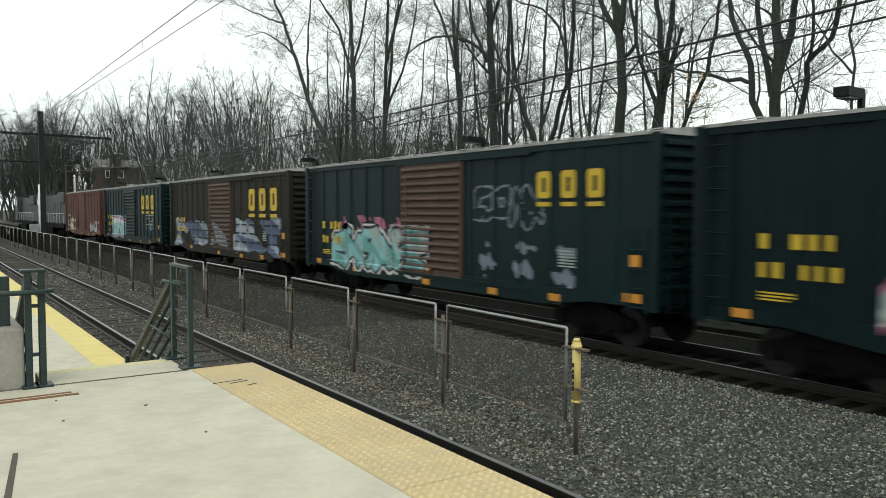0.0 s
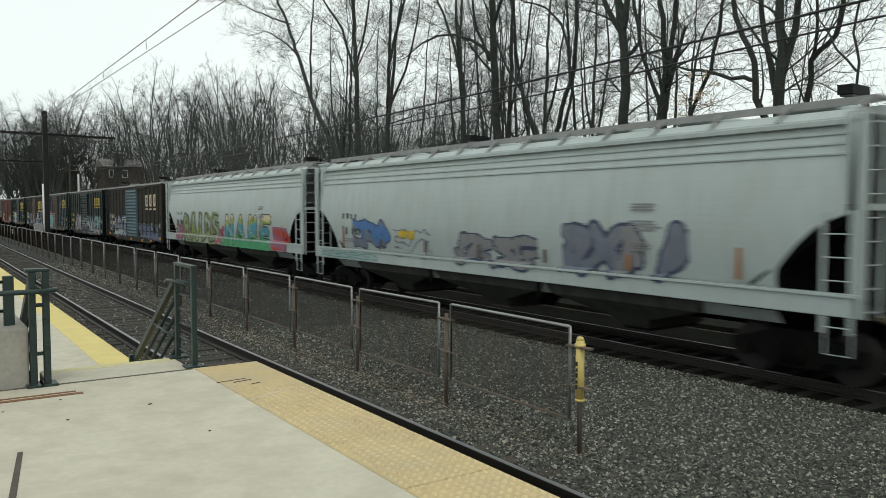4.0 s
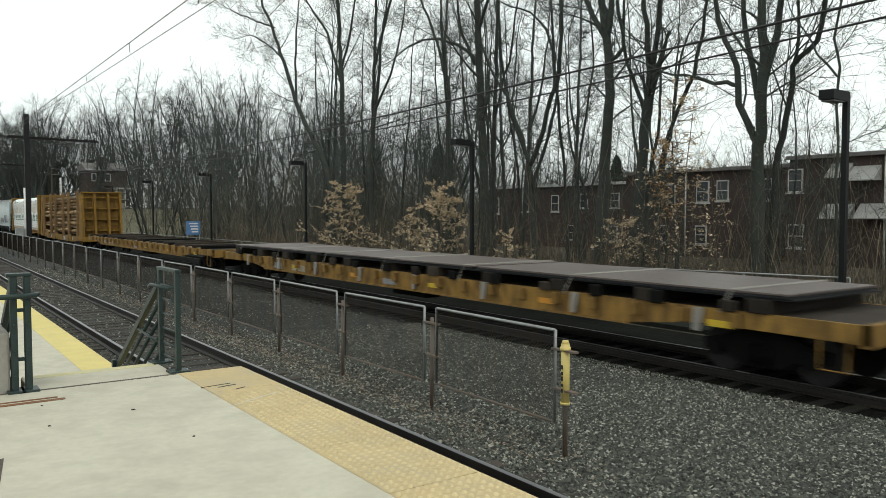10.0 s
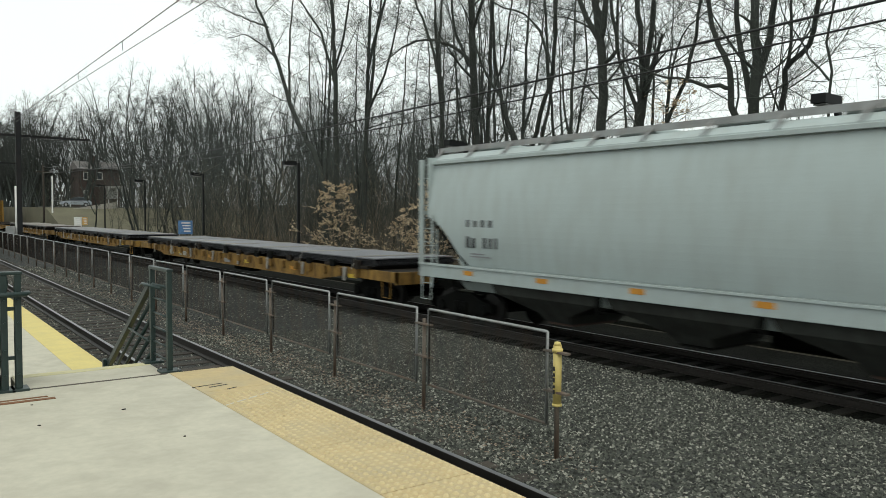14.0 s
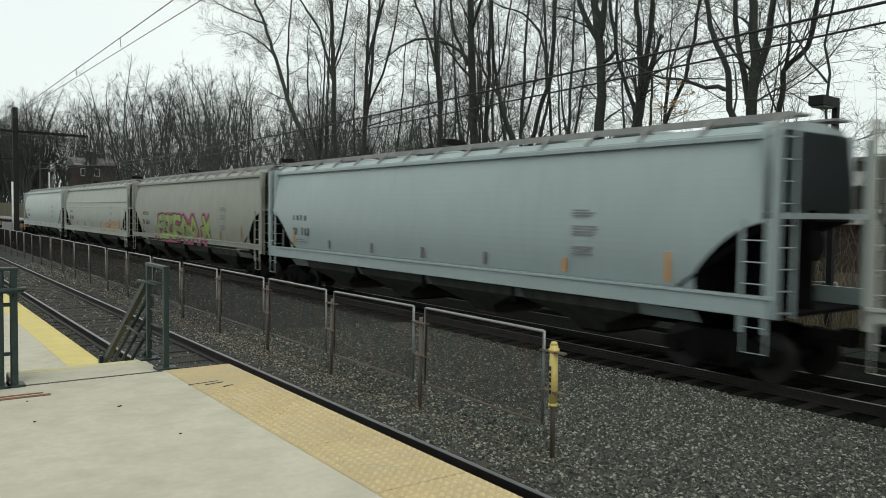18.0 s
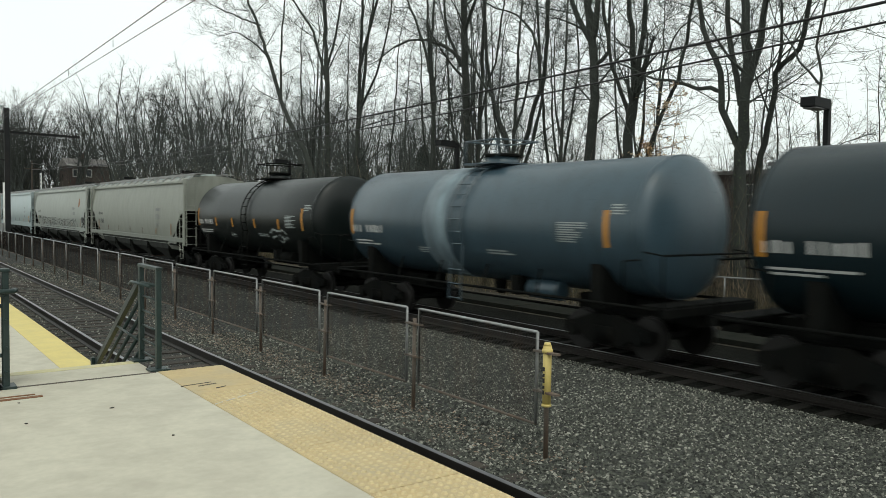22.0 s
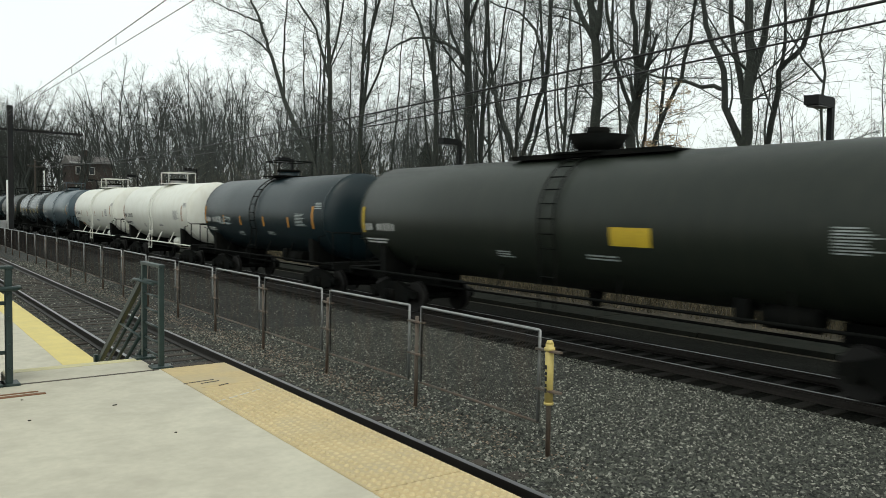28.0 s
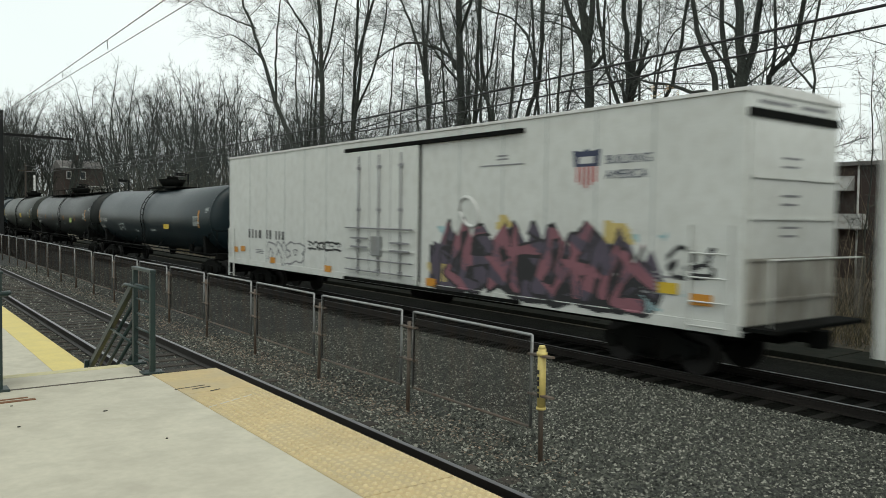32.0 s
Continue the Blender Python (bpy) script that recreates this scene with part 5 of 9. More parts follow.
def leafy_sapling(seed, h, spread, n_leaf, leaf, label, at, low=0.15):
    """A young tree that keeps its dry leaves, in flat sprays."""
    rng = np.random.default_rng(seed)
    segs, sprays = [], []
    for s in range(2):
        d = np.array([rng.normal(0, 0.1), rng.normal(0, 0.1), 1.0])
        grow(rng, (rng.normal(0, 0.15), rng.normal(0, 0.15), 0), d / np.linalg.norm(d), h, 0.05, 0, 0, segs, rise=0.02, wig=0.05, r_min=0.007)
    for i in range(int(10 * h)):
        z = rng.uniform(low, 1.0) * h
        a = rng.uniform(0, 6.28)
        ln = spread * (1.1 - 0.75 * z / h) * rng.uniform(0.5, 1.1)
        p = np.array([rng.normal(0, 0.1), rng.normal(0, 0.1), z])
        d = np.array([math.cos(a), math.sin(a), rng.uniform(0.0, 0.35)])
        mine = []
        grow(rng, p, d / np.linalg.norm(d), ln, 0.014, 1, 2, mine, kids=(3, 5, 3), rise=0.0, wig=0.10, r_min=0.004, open_=(25, 55))
        segs += mine
        sprays += [s for s in as_segments(mine) if rng.uniform() < 0.75]
    verts, faces = [], []
    for _ in range(n_leaf):
        p0, p1, _, _ = sprays[int(rng.integers(0, len(sprays)))]
        c = p0 + (p1 - p0) * rng.uniform(0, 1) + rng.normal(0, 0.03, 3)
        a = rng.uniform(0, 6.28)
        s = leaf * rng.uniform(0.6, 1.3)
        u = np.array([math.cos(a), math.sin(a), rng.uniform(-0.7, 0.3)]) * s
        w = np.array([-math.sin(a), math.cos(a), rng.uniform(-0.6, 0.6)]) * s * 0.45
        b = len(verts)
        verts += [c - u * 0.5, c - w * 0.5, c + u * 0.5, c + w * 0.5]
        faces.append((b, b + 1, b + 2, b + 3))
    t = thing("leafy_sapling", label, "sapling", "saplings on the bank", at=at)
    part("stem", branches_mesh("stem", segs, "twig"), None, t)
    part("leaves", raw_mesh("leaves", np.array(verts), faces, "tan_leaf" if seed % 3 else "orange_leaf"), None, t, "curled dry leaves")


leafy_sapling(41, 4.9, 2.5, 7600, 0.12, "young beech with dry tan leaves", pose(22.8, 43.2, GZ))
leafy_sapling(43, 4.6, 2.3, 5600, 0.12, "young beech with dry tan leaves", pose(22.8, 32.6, GZ))
leafy_sapling(44, 7.6, 2.0, 2900, 0.105, "taller young beech with pale dry leaves", pose(22.8, 17.8, GZ))
leafy_sapling(45, 5.8, 1.3, 1500, 0.10, "young beech with orange dry leaves", pose(23.0, 18.6, GZ), 0.5)
leafy_sapling(46, 2.3, 1.3, 1700, 0.10, "low shrub with pale dry leaves", pose(21.8, 26.0, GZ))
leafy_sapling(47, 2.9, 1.6, 1400, 0.10, "low shrub with pale dry leaves", pose(22.8, 20.6, GZ), 0.4)
leafy_sapling(49, 3.4, 1.9, 3200, 0.12, "young beech with dry tan leaves", pose(24.5, 38.5, GZ))


def build_brush():
    """Thin dry stems that fill the bank."""
    rng = np.random.default_rng(9)
    segs = []
    for i in range(7400):
        x = 20.9 + rng.gamma(1.5, 3.0)
        y = rng.uniform(2, 70) if i % 3 else rng.uniform(4, 30)
        z = ground_height(x)
        tall = rng.uniform()
        h = rng.uniform(0.5, 1.5) + (rng.uniform(0, 2.4) if tall < 0.35 else 0) + (rng.uniform(1, 4.5) if tall < 0.07 else 0)
        p = np.array([x, y, z - 0.05])
        d = np.array([rng.normal(0, 0.22), rng.normal(0, 0.22), 1.0])
        d /= np.linalg.norm(d)
        r = rng.uniform(0.005, 0.013)
        for s in range(3):
            d = d + rng.normal(0, 0.18, 3)
            d /= np.linalg.norm(d)
            q = p + d * h / 3
            segs.append((p, q, r, r * 0.75))
            if s and rng.uniform() < 0.7:
                e = d + rng.normal(0, 0.6, 3)
                segs.append((q, q + e / np.linalg.norm(e) * h * 0.28, r * 0.6, r * 0.4))
            p, r = q, r * 0.75
    ob = new("brush", segments_mesh("brush", segs, "brush"))
    tagged(ob, "tangle of thin dry brush stems on the bank", "brush", kind="stuff")
    far = []
    for i in range(5000):
        dist, bearing = rng.uniform(55, 200), math.radians(rng.uniform(5, 70) if i % 3 else rng.uniform(5, 40))
        x, y = dist * math.sin(bearing), dist * math.cos(bearing)
        if x < 19 + 0.02 * y or (18 < x < 29 and 98 < y < 150) or (38 < x < 62 and y < 62):
            continue
        p = np.array([x, y, ground_height(x) - 0.1])
        h = rng.uniform(1.5, 4.5) + 0.035 * dist
        d = np.array([rng.normal(0, 0.2), rng.normal(0, 0.2), 1.0])
        for s in range(3):
            d = d + rng.normal(0, 0.15, 3)
            d /= np.linalg.norm(d)
            q = p + d * h / 3
            far.append((p, q, 0.028 - 0.006 * s, 0.022 - 0.006 * s))
            for _ in range(2):
                e = d + rng.normal(0, 0.6, 3)
                far.append((q, q + e / np.linalg.norm(e) * h * 0.3, 0.013, 0.009))
            p = q
    tagged(new("undergrowth", segments_mesh("undergrowth", far, "thicket")), "grey leafless undergrowth of the far wood", "undergrowth", kind="stuff")
    blades = []
    for i in range(9000):
        x, y = 19.3 + rng.gamma(1.6, 1.1), rng.uniform(3, 62)
        h = rng.uniform(0.25, 1.0) * (1.4 if rng.uniform() < 0.15 else 1.0)
        p = np.array([x, y, ground_height(x) - 0.04])
        blades.append((p, p + np.array([rng.normal(0, 0.3), rng.normal(0, 0.35), 1.0]) * h, rng.uniform(0.006, 0.013), 0.003))
    tagged(new("dry_grass", segments_mesh("dry_grass", blades, "dry_grass")), "matted dry grass and stalks along the bank's foot", "grass", kind="stuff")
    verts, faces = [], []
    for i in range(9000):
        x, y = 19.2 + rng.gamma(1.5, 4.0), rng.uniform(0, 60)
        c = np.array([x, y, ground_height(x) + 0.02 + rng.uniform(0, 0.04)])
        a, s = rng.uniform(0, 6.28), rng.uniform(0.05, 0.11)
        u = np.array([math.cos(a), math.sin(a), rng.uniform(-0.4, 0.4)]) * s
        w = np.array([-math.sin(a), math.cos(a), rng.uniform(-0.4, 0.4)]) * s * 0.5
        b = len(verts)
        verts += [c - u * 0.5, c - w * 0.5, c + u * 0.5, c + w * 0.5]
        faces.append((b, b + 1, b + 2, b + 3))
    tagged(new("fallen_leaves", raw_mesh("fallen_leaves", np.array(verts), faces, "scrap_leaf")), "dry brown leaves fallen on the bank", "leaves", kind="stuff")


build_brush()

# ---- brick row houses behind the trees ----
def house_window(parent, x, y, z, w, h):
    wd = part("window", B(x - 0.06, x + 0.1, y - w / 2, y + w / 2, z, z + h), "trim", parent, "white sash window")
    for a, b in ((z + 0.08, z + h / 2 - 0.03), (z + h / 2 + 0.03, z + h - 0.08)):
        part("pane", B(x - 0.075, x - 0.055, y - w / 2 + 0.09, y + w / 2 - 0.09, a, b), "pane", wd)
    part("sill", B(x - 0.14, x, y - w / 2 - 0.08, y + w / 2 + 0.08, z - 0.1, z), "trim", wd)


def row_house(x, y0, y1, base, top, windows, label, awnings=(), cornice="roofing"):
    h = thing("row_house", label, "house", "brick row houses")
    part("wall", B(x, x + 9, y0, y1, base, top), "brick", h)
    part("roof", B(x - 0.25, x + 9.2, y0 - 0.1, y1 + 0.1, top, top + 0.22), cornice, h)
    for y, z, w, hh in windows:
        house_window(h, x, y, z, w, hh)
    for y, z, w in awnings:
        part("awning", P([(x, z + 0.8), (x - 0.9, z), (x - 0.9, z - 0.06), (x, z - 0.02)], 1, y - w / 2, y + w / 2), "awning", h, "pale sloping metal awning")
    part("downspout", T([(x - 0.08, y1 - 5.6, base), (x - 0.08, y1 - 5.6, top)], 0.06, 6), "trim", h, "pale downspout")
    return h


row_house(44, 5.0, 26.4, -0.6, 5.75, [(26.0, 3.8, 0.95, 1.4), (17.0, 3.8, 1.0, 1.45), (13.0, 3.8, 1.0, 1.45), (9.0, 3.8, 1.0, 1.45), (25.9, 0.5, 1.0, 1.4), (18.5, 0.5, 1.0, 1.45)],
          "dark red brick row house with awnings and a flat roof", [(23.2, 4.6, 1.2), (21.8, 4.4, 1.5), (23.3, 2.3, 1.7), (21.2, 2.3, 1.9)])
row_house(46, 26.9, 41.0, -0.6, 5.45, [(36.8, 3.3, 0.95, 1.35), (34.0, 3.3, 1.05, 1.5), (32.4, 3.4, 0.95, 1.4), (29.2, 3.4, 0.95, 1.4), (39.6, 3.3, 0.95, 1.4), (34.1, 0.4, 0.95, 1.3), (37.4, 0.4, 0.95, 1.3)],
          "dark red brick row house with white sash windows")
row_house(49, 41.4, 62, -0.6, 4.95, [(44.8, 3.0, 0.95, 1.25), (48.4, 3.0, 0.95, 1.25), (52.0, 2.7, 0.95, 1.5), (56.0, 2.7, 0.95, 1.4), (60.5, 2.5, 0.95, 1.6), (45.0, 0.2, 0.95, 1.3), (50, 0.2, 0.95, 1.3)],
          "low brick row house with a pale eave behind the trees", cornice="trim")

# ---- far end: house, lawn, road wall, car and signs ----
bank = thing("grass_bank", "winter grass bank with a pale retaining wall", "bank", kind="structure")
part("slope", P([(104, -0.7), (121.5, 3.2), (178, 3.5), (178, -0.8)], 0, 18.3, 44), "grass", bank)
part("retaining_wall", P([(18.6, 1.5), (27.5, 3.2), (27.5, 4.05), (18.6, 2.5)], 1, 120.6, 121.0), "concrete_old", bank, "pale concrete retaining wall")
part("road", P([(18.4, 124), (60, 124), (60, 129), (18.4, 129)], 2, 3.2, 3.34), "asphalt", bank, "grey asphalt road")

far_house = thing("far_house", "dark brick house with a white porch at the road", "house", at=pose(31.4, 150, 3.4))
part("wall", B(-3.4, 3.4, 0, 8, -0.6, 6.9), "brick", far_house)
part("roof", P([(-0.5, 6.9), (4, 8.4), (8.5, 6.9)], 0, -3.7, 3.7), "roofing", far_house)
part("eave", B(-3.7, 0.6, -0.5, 0.1, 6.85, 7.1), "trim", far_house, "pale eave board")
part("chimney", B(-1, -0.2, 2.5, 3.4, 7.5, 9.4), "brick", far_house)
for x0, z, w2 in ((0.0, 4.9, 0.5), (-2.3, 4.9, 0.4), (-2.3, 1.6, 0.4)):
    w = part("window", B(x0 - w2, x0 + w2, -0.08, 0.05, z, z + 1.4), "trim", far_house, "white window")
    part("pane", B(x0 - w2 + 0.12, x0 + w2 - 0.12, -0.1, -0.07, z + 0.12, z + 1.28), "pane", w)
pr = part("porch", B(0.7, 4.0, -2.8, 0.0, 3.5, 3.75), "trim", far_house, "white porch roof")
part("porch_wall", B(1.1, 2.9, -0.5, -0.05, 1.6, 3.5), "trim", far_house, "white porch wall")
for x0 in (0.8, 2.3, 3.8):
    part("column", B(x0, x0 + 0.15, -2.75, -2.6, -0.2, 3.5), "trim", pr)


def parked_car(at):
    c = thing("parked_car", "silver car parked on the road above the wall", "car", at=at)
    part("body", P([(-2.1, 0.35), (2.1, 0.35), (2.15, 0.75), (1.3, 0.9), (-1.9, 0.95), (-2.15, 0.7)], 0, -0.85, 0.85), "car_silver", c)
    part("cabin", P([(-1.6, 0.9), (1.0, 0.9), (0.3, 1.42), (-1.1, 1.42)], 0, -0.72, 0.72), "pane", c, "dark glass cabin")
    part("roof", P([(-1.1, 1.42), (0.3, 1.42), (0.2, 1.47), (-1.0, 1.47)], 0, -0.7, 0.7), "car_silver", c)
    for x in (-0.8, 0.8):
        for y in (-1.35, 1.35):
            w = part("wheel", T([(x - 0.1, y, 0.32), (x + 0.1, y, 0.32)], 0.32, 14), "tyre", c)
            part("rim", T([(x - 0.11, y, 0.32), (x + 0.11, y, 0.32)], 0.19, 10), "galv", w)


parked_car(pose(23.2, 127, 3.34, 0, 0, 82))


def notice(x, y, z, w, h, mat, label, turn=62):
    s = thing("notice_board", label, "sign", "boards on the far platform", at=pose(x, y, 0, 0, 0, turn))
    part("panel", B(-0.04, 0.04, -w / 2, w / 2, z, z + h, 0.004), mat, s)
    for dy in (-w / 2 + 0.08, w / 2 - 0.08):
        part("leg", B(-0.03, 0.03, dy - 0.03, dy + 0.03, -0.6, z), "galv", s)
    bm = bmesh.new()
    for i in range(4):
        box(bm, -0.05, -0.041, -w * 0.36, w * (0.1 + 0.06 * i), z + h * (0.18 + 0.2 * i), z + h * (0.27 + 0.2 * i))
    part("print", bm, "ink_white", s, "pale print")


notice(19.6, 63.0, 0.85, 1.1, 1.1, "sign_blue", "blue and white notice board on legs")
notice(19.3, 104.6, 0.75, 0.9, 1.2, "white_paint", "white notice board on legs")
notice(20.0, 104.0, 0.95, 0.6, 1.0, "sign_orange", "orange notice board on legs")
vs = thing("station_sign", "tall narrow white sign on a post", "sign", at=pose(18.6, 118, 0))
part("post", B(-0.08, 0.08, -0.08, 0.08, -0.6, 4.0), "white_paint", vs)
part("panel", B(-0.06, 0.06, -0.45, 0.45, 4.0, 7.4), "white_paint", vs)
bm = bmesh.new()
for i in range(6):
    box(bm, -0.075, -0.062, -0.25, 0.25, 4.3 + i * 0.5, 4.6 + i * 0.5)
part("lettering", bm, "ink_navy", vs, "dark lettering")

# ---- rolling stock: built with the rail top at 0, +y ahead, the platform side at -x ----
_shared = {}


def shared(key, make):
    if key not in _shared:
        _shared[key] = bm_mesh(make(), key)
    return _shared[key]


def sideframe_bm():
    bm = bmesh.new()
    out = [(-1.15, 0.42), (-1.15, 0.62), (-0.85, 0.68), (-0.35, 0.86), (0.35, 0.86), (0.85, 0.68), (1.15, 0.62), (1.15, 0.42), (0.75, 0.44), (0.42, 0.24), (-0.42, 0.24), (-0.75, 0.44)]
    prism(bm, out, 0, -1.08, -0.93)
    for y in (-0.88, 0.88):
        tube(bm, [(-1.16, y, 0.46), (-1.0, y, 0.46)], 0.14, 10)
    for y in (-0.16, 0, 0.16):
        tube(bm, [(-1.12, y, 0.30), (-1.12, y, 0.62)], 0.062, 8)
    return bm


def wheel_bm():
    bm = bmesh.new()
    tube(bm, [(-0.07, 0, 0), (0.045, 0, 0)], 0.42, 24)
    tube(bm, [(0.045, 0, 0), (0.075, 0, 0)], 0.455, 24)
    tube(bm, [(-0.12, 0, 0), (-0.07, 0, 0)], 0.16, 12)
    return bm


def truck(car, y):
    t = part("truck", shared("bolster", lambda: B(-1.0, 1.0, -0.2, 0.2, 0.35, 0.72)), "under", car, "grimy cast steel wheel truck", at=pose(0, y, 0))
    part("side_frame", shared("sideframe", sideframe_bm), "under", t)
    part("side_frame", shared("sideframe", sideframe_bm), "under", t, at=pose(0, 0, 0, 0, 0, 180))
    for dy in (-0.88, 0.88):
        part("axle", shared("axle", lambda: T([(-0.95, 0, 0), (0.95, 0, 0)], 0.08, 8)), "under", t, at=pose(0, dy, 0.445))
        for side, turn in ((-0.76, 0), (0.76, 180)):
            part("wheel", shared("wheel", wheel_bm), "wheel", t, at=pose(side, dy, 0.445, 0, 0, turn))


def coupler(car, half, gap):
    for s in (1, -1):
        part("coupler", shared("coupler%.2f" % gap, lambda: box(B(-0.09, 0.09, -0.25, gap, 0.78, 0.96, 0.02), -0.14, 0.14, gap - 0.28, gap, 0.72, 1.02)), "under", car, at=pose(0, s * half, 0, 0, 0, 0 if s > 0 else 180))


def plates(car, name, rects, mat, x, label="", thick=0.006, parent=None):
    """Flat marks on the side at x: rects are (y0, y1, z0, z1)."""
    if len(rects) <= 3:
        for y0, y1, z0, z1 in rects:
            last = part(name, B(x - thick, x + 0.001, min(y0, y1), max(y0, y1), z0, z1), mat, parent or car, label)
        return last
    bm = bmesh.new()
    for y0, y1, z0, z1 in rects:
        box(bm, x - thick, x + 0.001, min(y0, y1), max(y0, y1), z0, z1)
    return tagged(part(name, bm, mat, parent or car, label), kind="stuff")


def word(y, z, h, n, w=None, seed=0):
    """Illegible lettering: n upright bars of height h, reading from +y to -y."""
    rng = random.Random(seed + n)
    w = w or h * 0.62
    out = []
    for i in range(n):
        a = y - i * w * 1.3
        if n > 4 and i == n // 2 - 1:
            continue
        out.append((a, a - w * rng.uniform(0.45, 0.85), z + h * 0.02, z + h * rng.uniform(0.86, 1.0)))
    return out


def lines(y, z, width, count, h=0.05, seed=1):
    rng = random.Random(seed)
    return [(y, y - width * rng.uniform(0.55, 1.0), z - i * h * 1.9, z - i * h * 1.9 + h) for i in range(count)]


def paint(car, name, y0, y1, z0, z1, side, chooser, inks, res=0.03, label=""):
    """Sprayed paint that lies on the side: small patches follow the surface x = -side(y, z)."""
    ny, nz = int(abs(y1 - y0) / res), int((z1 - z0) / res)
    ye = np.linspace(y1, y0, ny + 1)
    ze = np.linspace(z0, z1, nz + 1)
    u, v = np.meshgrid((np.arange(ny) + 0.5) / ny, (np.arange(nz) + 0.5) / nz, indexing="ij")
    idx = chooser(u, v, abs(y1 - y0) / (z1 - z0))
    yy, zz = np.meshgrid(ye, ze, indexing="ij")
    xs = -(side(yy, zz) + 0.007)
    verts = np.stack([xs, yy, zz], -1).reshape(-1, 3)
    ii, jj = np.where(idx >= 0)
    a = ii * (nz + 1) + jj
    faces = np.stack([a, a + nz + 1, a + nz + 2, a + 1], 1)
    used, inv = np.unique(faces, return_inverse=True)
    me = raw_mesh(name, verts[used], inv.reshape(-1, 4), None)
    for k in inks:
        me.materials.append(M[k])
    me.polygons.foreach_set("material_index", idx[ii, jj].astype(np.int32))
    return part(name, me, None, car, label)


def seg_dist(px, py, a, b):
    ax, ay = a
    dx, dy = b[0] - ax, b[1] - ay
    t = np.clip(((px - ax) * dx + (py - ay) * dy) / (dx * dx + dy * dy + 1e-9), 0, 1)
    return np.hypot(px - ax - t * dx, py - ay - t * dy)


GLYPHS = {
    "A": ((0, 0, 0.5, 1), (0.5, 1, 1, 0), (0.2, 0.38, 0.8, 0.38)), "N": ((0, 0, 0.05, 1), (0.05, 1, 0.95, 0), (0.95, 0, 1, 1)), "M": ((0, 0, 0.1, 1), (0.1, 1, 0.5, 0.35), (0.5, 0.35, 0.9, 1), (0.9, 1, 1, 0)),
    "E": ((0, 0, 0, 1), (0, 1, 1, 1), (0, 0.5, 0.8, 0.5), (0, 0, 1, 0)), "R": ((0, 0, 0, 1), (0, 1, 0.9, 0.85), (0.9, 0.85, 0.8, 0.5), (0.8, 0.5, 0, 0.45), (0.4, 0.45, 1, 0)),
    "I": ((0.5, 0, 0.5, 1),), "D": ((0, 0, 0, 1), (0, 1, 0.9, 0.7), (0.9, 0.7, 0.9, 0.3), (0.9, 0.3, 0, 0)), "S": ((1, 0.9, 0.1, 0.95), (0.1, 0.95, 0.1, 0.6), (0.1, 0.6, 0.9, 0.42), (0.9, 0.42, 0.9, 0.06), (0.9, 0.06, 0, 0.04)),
}


